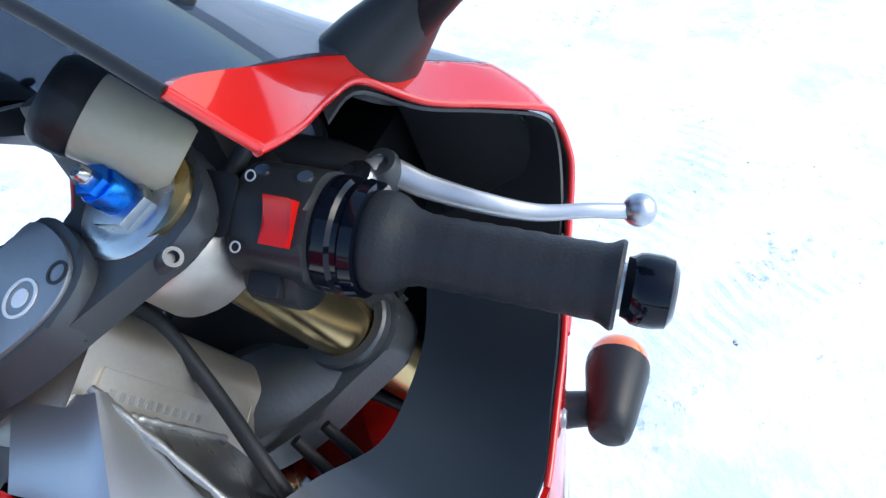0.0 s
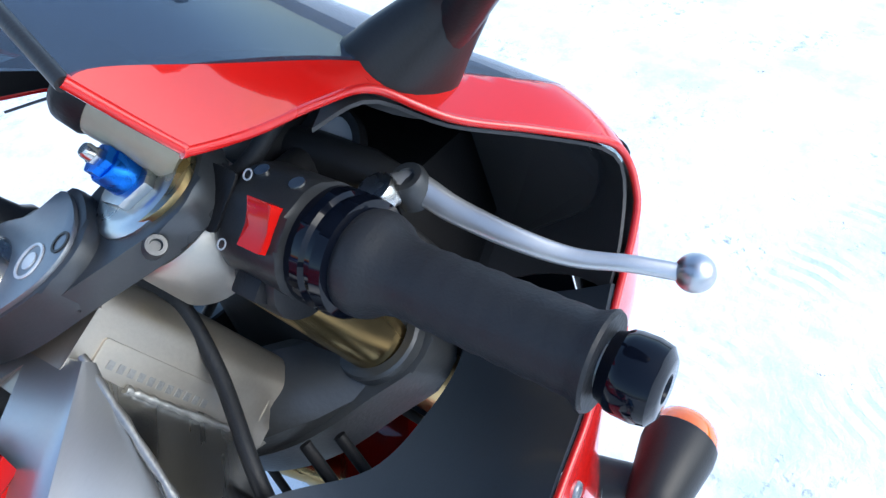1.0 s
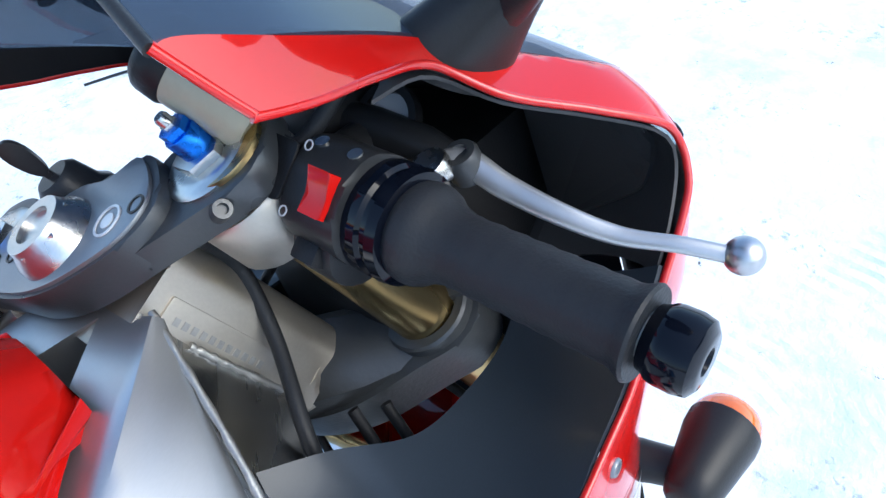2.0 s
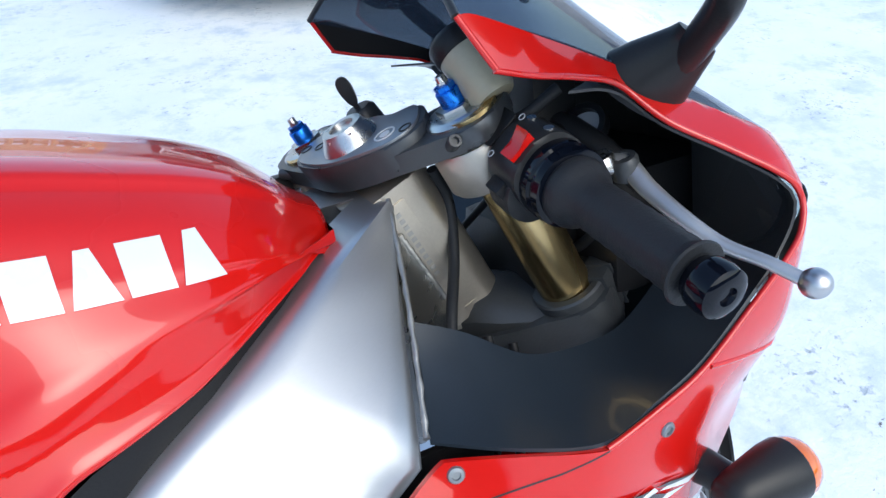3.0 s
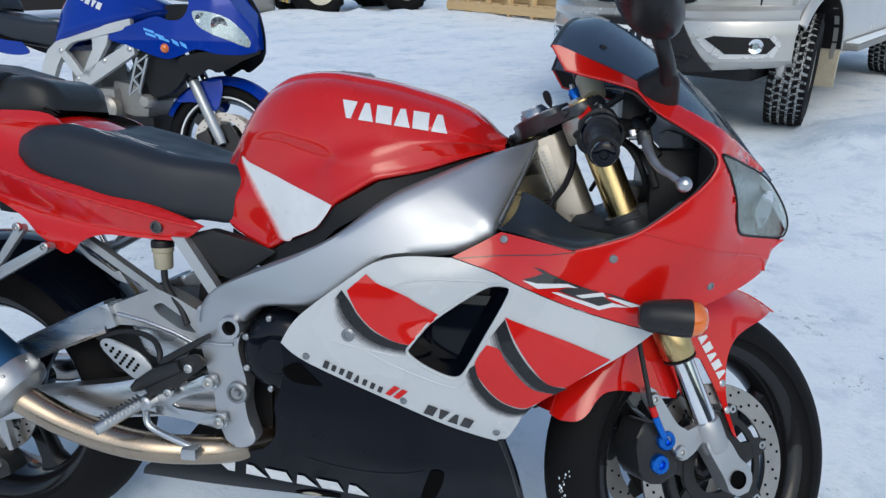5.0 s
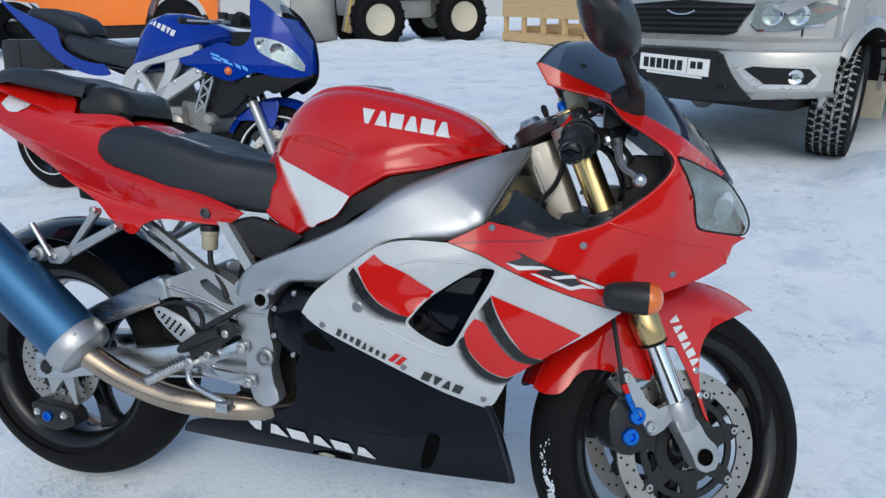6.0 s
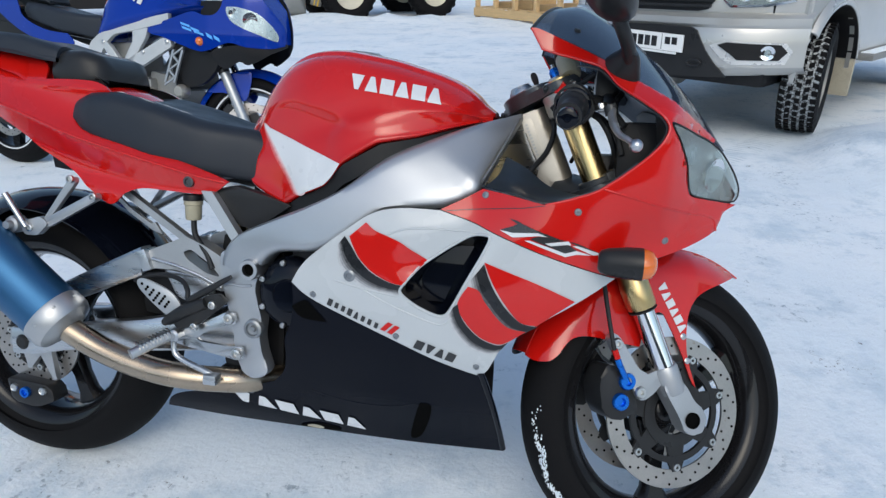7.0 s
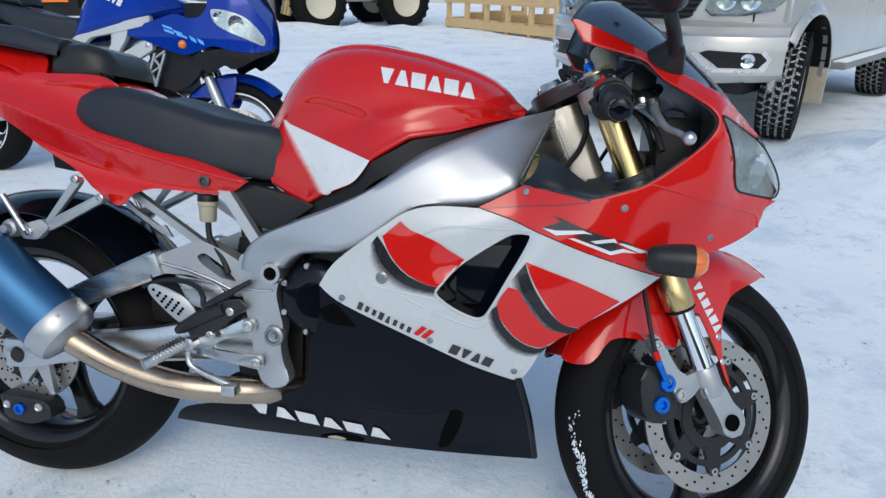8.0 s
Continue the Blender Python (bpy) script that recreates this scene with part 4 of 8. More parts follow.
def tank_profile(x):
    even = lambda xs, ys, r: sum(float(np.interp(x + r * k, xs, ys)) for k in (-2, -1, 0, 1, 2)) / 5
    zt, ws = even(TX, TT, 0.009), even(TX, TS, 0.012)
    zb, yb = even(TBX, TBZ, 0.003), even(TBX, TBY, 0.014)
    h = max(zt - zb, 0.012)
    knee = 0.006 * math.exp(-((x - 0.72) / 0.07) ** 2)
    front = math.exp(-((x - 0.92) / 0.10) ** 2)
    pts = [(0, zt), (ws * 0.5, zt - 0.004), (ws * 0.82, zt - 0.020 - 0.02 * h), (ws, zt - 0.030 - 0.14 * h),
           (ws + (yb - ws) * 0.26, zt - 0.32 * h - 0.02), (ws + (yb - ws) * 0.45 - knee + 0.006 * front, zt - 0.52 * h - 0.012),
           (ws + (yb - ws) * 0.72 - knee * 0.9, zb + 0.30 * h), (yb - 0.006, zb + 0.11 * h), (yb - 0.002, zb + 0.03 * h), (yb - 0.012, zb), (yb - 0.045, zb - 0.004)]
    # hollow for the knee under a sharp shoulder line, and a raised panel along the top
    line = sum(float(np.interp(x + d, (0.56, 0.646, 0.700, 0.750, 0.807, 0.860, 0.915, 0.980, 1.06), (0.868, 0.880, 0.868, 0.852, 0.834, 0.848, 0.866, 0.872, 0.866))) for d in (-0.024, -0.012, 0.0, 0.012, 0.024)) / 5
    deep = 0.0055 * float(np.interp(x, (0.58, 0.66, 0.74, 0.80, 0.84, 0.95, 1.02), (0.0, 1.0, 1.0, 0.7, 0.3, 0.2, 0.0)))
    panel = 0.0055 * float(np.interp(x, (0.60, 0.66, 0.98, 1.02), (0.0, 1.0, 1.0, 0.0)))
    out = []
    for p in spline(pts, 14):
        d = line - p.y
        hollow = deep * (min(1.0, d / 0.016) ** 1.4 * math.exp(-max(0.0, d - 0.016) / 0.080)) if d > 0 and p.x > 0.6 * ws else 0.0
        out.append((p.x - hollow, p.y + panel * min(1.0, max(0.0, (0.66 * ws - p.x) / 0.006))))
    return out


def tank_wide(x, z):
    pr = tank_profile(min(max(x, 0.532), 1.036))[28:-28]
    zs, ys = [p[1] for p in pr][::-1], [p[0] for p in pr][::-1]
    return float(np.interp(z, zs, ys))


stations = [0.530, 0.535, 0.542, 0.550, 0.560, 0.570, 0.579] + [0.586 + 0.00615 * i for i in range(70)] + [1.020, 1.031, 1.038]
rings = []
for x in stations:
    pr = tank_profile(x)
    rings.append([Vector((x, -y, z)) for y, z in pr[::-1]] + [Vector((x, y, z)) for y, z in pr[1:]])
tank = part("fuel_tank", loft(rings, True, True), RED, bike, "glossy red fuel tank with a white flash and white lettering", 50)
for s in (-1, 1):
    flash = [(0.578, 0.828), (0.578, 0.828), (0.640, 0.807), (0.705, 0.785), (0.776, 0.7615), (0.776, 0.7615), (0.760, 0.738), (0.744, 0.722), (0.725, 0.713), (0.685, 0.697), (0.685, 0.697), (0.655, 0.733), (0.618, 0.780)]
    for i, m in enumerate(FADE):
        d = 0.016 - 0.004 * i
        band = [(0.578 - d * 0.3, 0.829), (0.618 - d, 0.780), (0.655 - d, 0.733), (0.685 - d, 0.697), (0.700, 0.704), (0.675, 0.733), (0.638, 0.780), (0.598, 0.820)]
        part("flash_edge", sheet(spline(band, 4, True), tank_wide, s, 0.007, 0.0, 0.0008 + 0.0005 * i), m, tank, "", 60)
    part("white_flash", sheet(spline(flash, 4, True), tank_wide, s, 0.007, 0.0, 0.0030), LETTER_WHITE, tank, "white flash", 60)
    # the maker's lettering as six plain white shapes
    for shape in plain_shapes("dususu", 0.14):
        pts = [(0.778 + 0.174 * u - 0.002 * v, 0.9005 - 0.024 * u + 0.0285 * v) for u, v in shape]
        part("letter", sheet(pts, tank_wide, s, 0.006, 0.0, 0.0014), LETTER_WHITE, tank, "", 60)
CAP = Vector((0.735, 0, 0.9765))
cap = [(0.0, 0.0050), (0.016, 0.0050), (0.018, 0.0035), (0.040, 0.0035), (0.042, 0.0050), (0.054, 0.0045), (0.057, 0.002), (0.057, -0.012)]
lid = part("fuel_cap", revolve(cap, CAP, CAP + Vector((0.0, 0, 1)), 44), SILVER_PAINT, tank, "flat round silver fuel cap", 30)
part("lock_cover", block((-0.018, -0.009, 0.0045), (0.016, 0.009, 0.0085), 0.003, Matrix.Translation(CAP)), STEEL, lid)
for k in range(5):
    a = 6.283 * k / 5
    p = CAP + Vector((0.048 * math.cos(a), 0.048 * math.sin(a), 0.0048))
    part("cap_screw", revolve([(0, 0.0014), (0.003, 0.0014), (0.004, 0.0)], p, p + Vector((0, 0, 1)), 8), STEEL, lid)
# dark sheet that stands in for the shade in the gap under the tank
part("tank_gap_shade", loft([[Vector((x, s * (float(np.interp(x, TBX, TBY)) - 0.012), float(np.interp(x, TBX, TBZ)) - dz)) for x in (0.56, 0.60, 0.64, 0.68, 0.72, 0.78, 0.85, 0.92, 0.98, 1.03)] for s, dz in ((-1, 0.002), (-1, 0.04), (1, 0.04), (1, 0.002))], False, False), INNER, bike)

# ---- frame ----
for side in (-1, 1):
    top = spline([(1.088, side * 0.040, 0.866), (1.010, side * 0.098, 0.843), (0.934, side * 0.143, 0.812), (0.859, side * 0.173, 0.775), (0.783, side * 0.188, 0.716), (0.722, side * 0.188, 0.683), (0.633, side * 0.178, 0.646), (0.560, side * 0.168, 0.610), (0.528, side * 0.162, 0.575), (0.521, side * 0.160, 0.545)], 7)
    low = spline([(1.094, side * 0.038, 0.858), (1.066, side * 0.108, 0.797), (1.038, side * 0.184, 0.734), (1.030, side * 0.188, 0.716), (0.985, side * 0.197, 0.696), (0.925, side * 0.202, 0.687), (0.868, side * 0.203, 0.678), (0.820, side * 0.203, 0.640), (0.778, side * 0.202, 0.606), (0.725, side * 0.197, 0.594), (0.655, side * 0.184, 0.586), (0.622, side * 0.178, 0.565), (0.598, side * 0.172, 0.528)], 7)
    A, B = resample(top, 48), resample(low, 48)
    rings = []
    for i in range(48):
        a, b = A[i], B[i]
        out = Vector((0, side, 0.35)).normalized()
        inn = Vector((0, -side * 0.05, 0.0))
        ring = []
        for w in (0.0, 0.03, 0.10, 0.22, 0.36, 0.5, 0.64, 0.78, 0.90, 0.97, 1.0):
            bul = 0.013 * (1 - abs(2 * w - 1) ** 12)
            ring.append(a.lerp(b, w) + out * bul)
        ring += [b + inn, a + inn]
        rings.append(ring)
    spar = part("frame_spar", loft(rings), FRAME, bike, "brushed aluminium twin-spar frame", 38)
    # plate that carries the swingarm pivot and the foot rests
    pl = rounded([(0.519, 0.575), (0.600, 0.590), (0.606, 0.545), (0.594, 0.505), (0.602, 0.470), (0.610, 0.440), (0.604, 0.405), (0.610, 0.370), (0.626, 0.335), (0.606, 0.317), (0.571, 0.320), (0.552, 0.366), (0.546, 0.428), (0.535, 0.466), (0.520, 0.530)], 0.012, 3)
    y0 = 0.135
    m = Matrix(((1, 0, 0, 0), (0, 0, side, 0), (0, 1, 0, 0), (0, 0, 0, 1)))
    plate = part("pivot_plate", prism(pl, y0, y0 + 0.034, 0.006, m), FRAME, bike, "cast aluminium frame plate")
    part("weld_seam", tube([Vector((x, side * (y0 + 0.035), z)) for x, z in ((0.526, 0.507), (0.545, 0.510), (0.565, 0.508), (0.588, 0.510))], 0.003, 6), FRAME, plate)
    part("pivot_ring", revolve([(0.0125, 0.0), (0.0125, 0.046), (0.019, 0.046), (0.021, 0.040), (0.021, 0.0)], (0.594, side * 0.150, 0.547), (0.594, side * 1.13, 0.547), 28), POLISHED, plate, "polished pivot ring")
    part("pivot_hole", revolve([(0.0, 0.036), (0.0135, 0.036), (0.0135, 0.03)], (0.594, side * 0.150, 0.547), (0.594, side * 1.13, 0.547), 20), HOLE, plate)
    part("pivot_bolt", revolve([(0.0, 0.045), (0.005, 0.045), (0.007, 0.04), (0.012, 0.041), (0.014, 0.046), (0.019, 0.044), (0.021, 0.036), (0.021, 0.03)], (0.593, side * 0.132, 0.423), (0.593, side * 1.13, 0.423), 24), YOKE_TOP, plate, "socket head pivot bolt")
    # weld bead up the front edge of the spar
    bead = spline([(1.091, side * 0.045, 0.862), (1.07, side * 0.115, 0.803), (1.042, side * 0.190, 0.738)], 12)
    part("weld_bead", tube([p + Vector((0, side * 0.0008 * math.sin(i * 2.1), 0.006)) for i, p in enumerate(bead)], [0.0023 + 0.0005 * math.sin(i * 2.4) for i in range(len(bead))], 8), WELD, spar, "rough weld bead")
    # side plate of the head, in raw cast metal
    a = spline([(1.092, side * 0.038, 0.852), (1.069, side * 0.104, 0.797), (1.044, side * 0.182, 0.735)], 6)
    b = spline([(1.098, side * 0.036, 0.833), (1.130, side * 0.042, 0.764), (1.105, side * 0.110, 0.712)], 6)
    weld2 = spline([(1.099, side * 0.036, 0.832), (1.112, side * 0.040, 0.803), (1.130, side * 0.042, 0.764)], 10)
    part("weld_bead", tube([p + Vector((0, side * 0.002, 0.0006 * math.sin(i * 2.2))) for i, p in enumerate(weld2)], [0.0024 + 0.0005 * math.sin(i * 2.4) for i in range(len(weld2))], 8), WELD, bike, "rough weld bead")
    part("head_gusset", patch(a, b, 20, 6, None, 0.006), ALU, bike, "flat grey head gusset plate")

# steering head in the middle
RAKE = radians(24)
UP = Vector((-math.sin(RAKE), 0, math.cos(RAKE)))
FWD = Vector((math.cos(RAKE), 0, math.sin(RAKE)))
HEAD = Vector((1.370, 0, 0.2745))


def on_axis(z):
    return HEAD + UP * ((z - HEAD.z) / UP.z)


HB = Matrix(((FWD.x, 0, UP.x, on_axis(0.735).x), (0, 1, 0, 0), (FWD.z, 0, UP.z, 0.735), (0, 0, 0, 1)))
bm = prism(rounded([(-0.046, -0.024), (-0.030, -0.034), (0.018, -0.034), (0.036, -0.022), (0.036, 0.022), (0.018, 0.034), (-0.030, 0.034), (-0.046, 0.024)], 0.006, 3), 0.0, 0.152, 0.004, HB)
bm = merge(bm, revolve([(0.0, -0.014), (0.030, -0.014), (0.034, -0.010), (0.035, 0.012), (0.0, 0.012)], HB @ Vector((-0.002, 0, 0)), HB @ Vector((-0.002, 0, 1)), 32))
head = part("steering_head", bm, CAST, bike, "raw cast aluminium steering head with a stamped plate", 30)
plate = part("stamped_plate", prism(rounded([(-0.025, 0.052), (0.000, 0.052), (0.000, 0.140), (-0.025, 0.140)], 0.002, 2), 0.0335, 0.0360, 0.0006, HB @ Matrix(((1, 0, 0, 0), (0, 0, -1, 0), (0, 1, 0, 0), (0, 0, 0, 1)))), CAST, head, "stamped metal plate")
for k in range(11):
    part("stamp", block((-0.0150, -0.0365, 0.060 + 0.0068 * k), (-0.0100, -0.0358, 0.0640 + 0.0068 * k), 0, HB), WELD, plate)
# dark engine mass inside the fairing
eng = merge(block((0.66, -0.15, 0.40), (1.0, 0.15, 0.62), 0.03), block((0.62, -0.10, 0.26), (0.95, 0.10, 0.45), 0.04), block((0.985, -0.15, 0.42), (1.04, 0.15, 0.70), 0.02))
part("engine", eng, INNER, bike, "black engine block behind the fairing")
case = revolve([(0.0, 0.034), (0.030, 0.034), (0.034, 0.028), (0.055, 0.026), (0.066, 0.018), (0.074, 0.0), (0.074, -0.04)], (0.672, -0.152, 0.500), (0.672, -1.15, 0.49), 36)
cover = part("clutch_cover", case, GLOSS_BLACK, bike, "black engine side cover")
for k in range(7):
    a = 6.283 * k / 7
    p = Vector((0.672 + 0.064 * math.cos(a), -0.168, 0.50 + 0.064 * math.sin(a)))
    part("cover_bolt", revolve([(0.0, 0.012), (0.004, 0.012), (0.006, 0.010), (0.006, 0)], p, p - Vector((0, 1, 0)), 10), STEEL, cover)

# ---- seat and tail ----
def seat_ring(x, zt, zb, w, sag=0.012):
    pts = [(0, zt - sag), (w * 0.45, zt - sag * 0.6), (w * 0.75, zt), (w * 0.93, zt - 0.012), (w, zt - 0.035), (w * 0.99, zb + 0.01), (w * 0.93, zb)]
    half = [(p.x, p.y) for p in spline(pts, 4)]
    return [Vector((x, -y, z)) for y, z in half[::-1]] + [Vector((x, y, z)) for y, z in half[1:]]


SX, SZT, SZB, SW = (0.138, 0.165, 0.20, 0.26, 0.35, 0.45, 0.55, 0.580), (0.850, 0.868, 0.880, 0.882, 0.862, 0.832, 0.818, 0.808), (0.812, 0.806, 0.788, 0.774, 0.752, 0.726, 0.712, 0.712), (0.108, 0.132, 0.145, 0.152, 0.154, 0.140, 0.112, 0.100)
rings = [seat_ring(x, float(np.interp(x, SX, SZT)), float(np.interp(x, SX, SZB)), float(np.interp(x, SX, SW))) for x in [0.138, 0.148, 0.165] + [0.18 + 0.0175 * i for i in range(21)] + [0.545, 0.560, 0.572, 0.580]]
rider_seat = part("rider_seat", loft(rings), SEAT, bike, "worn dark vinyl rider seat with scuffs", 50)
def seat_top(x, y):
    half = [(q.x, q.y) for q in spline([(0, 0 - 0.012), (0.45, -0.0072), (0.75, 0.0), (0.93, -0.012), (1.0, -0.035)], 4)]
    return float(np.interp(x, SX, SZT)) + float(np.interp(abs(y) / float(np.interp(x, SX, SW)), [h[0] for h in half], [h[1] for h in half]))


rs = random.Random(8)
for k in range(16):
    x, y = rs.uniform(0.24, 0.46), rs.uniform(-0.13, -0.02)
    turn, long = rs.uniform(-0.7, 0.7), rs.uniform(0.008, 0.03)
    line = [(x + long * u * math.cos(turn), y + long * u * math.sin(turn) + 0.006 * u * u) for u in (-1, -0.5, 0, 0.5, 1)]
    part("scuff", tube([Vector((a, b, seat_top(a, b) + 0.0003)) for a, b in line], [0.0003, 0.0008, 0.0011, 0.0008, 0.0003], 6), LABEL_GREY, rider_seat, "")
pads = [seat_ring(x, zt, zb, w, 0.004) for x, zt, zb, w in ((-0.16, 1.005, 0.985, 0.08), (-0.10, 1.008, 0.97, 0.10), (0.0, 1.000, 0.955, 0.105), (0.06, 0.985, 0.945, 0.105), (0.10, 0.975, 0.94, 0.10))]
part("pillion_seat", loft(pads), SEAT, bike, "dark vinyl pillion pad", 50)
pads = [seat_ring(x, zt, zb, w, 0.0) for x, zt, zb, w in ((0.072, 0.945, 0.915, 0.070), (0.080, 0.960, 0.900, 0.088), (0.105, 0.969, 0.895, 0.095), (0.150, 0.968, 0.893, 0.094), (0.185, 0.956, 0.893, 0.088), (0.203, 0.930, 0.897, 0.070))]
part("back_pad", loft(pads), PLASTIC, bike, "black padded bump behind the rider", 50)
def tail_wide(x, z):
    """Half width of the tail: a ridge under the seat, a hollow above it, a ledge, and a flare at the lower corner."""
    full = float(np.interp(x, (-0.33, -0.15, 0.0, 0.15, 0.30, 0.54), (0.085, 0.120, 0.148, 0.164, 0.167, 0.160)))
    ridge = float(np.interp(x, (-0.33, -0.05, 0.07, 0.20, 0.34, 0.46, 0.54), (0.95, 0.862, 0.826, 0.785, 0.750, 0.722, 0.708)))
    ledge = float(np.interp(x, (-0.33, 0.0, 0.33), (0.965, 0.895, 0.878)))
    up = max(0.0, z - ridge)
    if z > ridge:
        w = full - 0.048 * math.sin(1.5708 * min(1.0, up / 0.060))
        if z > ledge - 0.006:
            w += 0.004 * min(1.0, (z - ledge + 0.006) / 0.006) - 0.75 * max(0.0, z - ledge)
    else:
        d = ridge - z
        w = full - 0.026 * min(1.0, d / 0.055)
        low = float(np.interp(x, (0.12, 0.20, 0.30, 0.45), (0.735, 0.715, 0.700, 0.694)))
        if 0.10 < x < 0.50 and z < low:
            w += min(0.016, 0.6 * (low - z)) * min(1.0, (x - 0.10) / 0.04)
    return max(w, 0.05)


TAIL = spline([(-0.33, 0.985), (-0.33, 0.985), (-0.16, 0.985), (0.0, 0.952), (0.055, 0.940), (0.075, 0.905), (0.075, 0.905), (0.180, 0.904), (0.230, 0.892), (0.262, 0.868), (0.262, 0.868), (0.258, 0.842), (0.250, 0.838), (0.190, 0.836), (0.170, 0.832), (0.166, 0.824), (0.215, 0.794),
               (0.371, 0.760), (0.486, 0.728), (0.534, 0.712), (0.534, 0.712), (0.486, 0.686), (0.40, 0.686), (0.334, 0.688), (0.298, 0.676), (0.275, 0.655), (0.255, 0.655), (0.21, 0.685), (0.166, 0.717), (0.081, 0.758), (0.009, 0.805), (-0.12, 0.87), (-0.28, 0.94)], 4, True)
for side in (-1, 1):
    tail = part("tail_cowl", sheet(TAIL if side < 0 else TAIL, tail_wide, side, 0.006, 0.004), (RED, INNER), bike, "glossy red tail cowl", 50)
    if side < 0:
        crest_line = spline([(-0.16, 0.898), (-0.05, 0.862), (0.07, 0.826), (0.20, 0.785), (0.34, 0.750), (0.46, 0.722), (0.525, 0.711)], 8)
        part("ridge", tube([Vector((p.x, side * (tail_wide(p.x, p.y) - 0.0012), p.y)) for p in crest_line], [0.0012] + [0.0032] * (len(crest_line) - 2) + [0.0012], 10), RED, tail, "raised red ridge", 60)
        part("grommet", revolve([(0.0, 0.001), (0.006, 0.001), (0.007, 0.004), (0.011, 0.003), (0.011, -0.004)], (0.446, side * 0.157, 0.708), (0.446, side * 1.157, 0.72), 18), CAST_DARK, tail, "dark fixing screw")
        mark = spline([(-0.135, 0.955), (-0.100, 0.962), (-0.068, 0.944), (-0.062, 0.920), (-0.085, 0.905), (-0.115, 0.910), (-0.140, 0.930)], 4, True)
        part("tail_badge", sheet(mark, tail_wide, side, 0.009, 0, 0.003), LETTER_WHITE, tail, "white round badge", 60)
# bridge over the tail
rings = [[Vector((x, y, z - (6 if x < 0.1 else 1.5) * y * y)) for y in [-(w) + 2 * w * i / 10 for i in range(11)]] for x, z, w in ((-0.33, 1.0, 0.07), (-0.16, 1.0, 0.085), (0.0, 0.972, 0.10), (0.08, 0.94, 0.11), (0.15, 0.905, 0.100), (0.205, 0.897, 0.098), (0.240, 0.882, 0.094), (0.262, 0.850, 0.090))]
part("tail_bridge", loft(rings, False, False), RED, bike, "red tail top", 60)
part("under_tail", block((0.08, -0.11, 0.71), (0.50, 0.11, 0.78), 0.03), INNER, bike)


# ---- wheels ----
BARS = Matrix.Translation(HEAD) @ Matrix.Rotation(radians(28), 4, UP) @ Matrix.Translation(-HEAD)
STEER = Matrix.Translation(HEAD) @ Matrix.Rotation(radians(30), 4, UP) @ Matrix.Translation(-HEAD)


def tyre_profile(R, w, rim):
    """Cross-section of a tyre as (radius, offset) points, one loop."""
    out = []
    for i in range(-9, 10):
        a = i / 9 * 1.25
        out.append((R - w * 0.62 * (1 - math.cos(a)) * 0.95, w * 0.5 * math.sin(a) / math.sin(1.25)))
    rb = out[-1][0]
    side = [((rb * 0.6 + rim * 0.4), w * 0.49), (rim + 0.012, w * 0.44), (rim + 0.002, w * 0.40), (rim - 0.008, w * 0.38)]
    return out + side + [(r, -o) for r, o in side[::-1]]


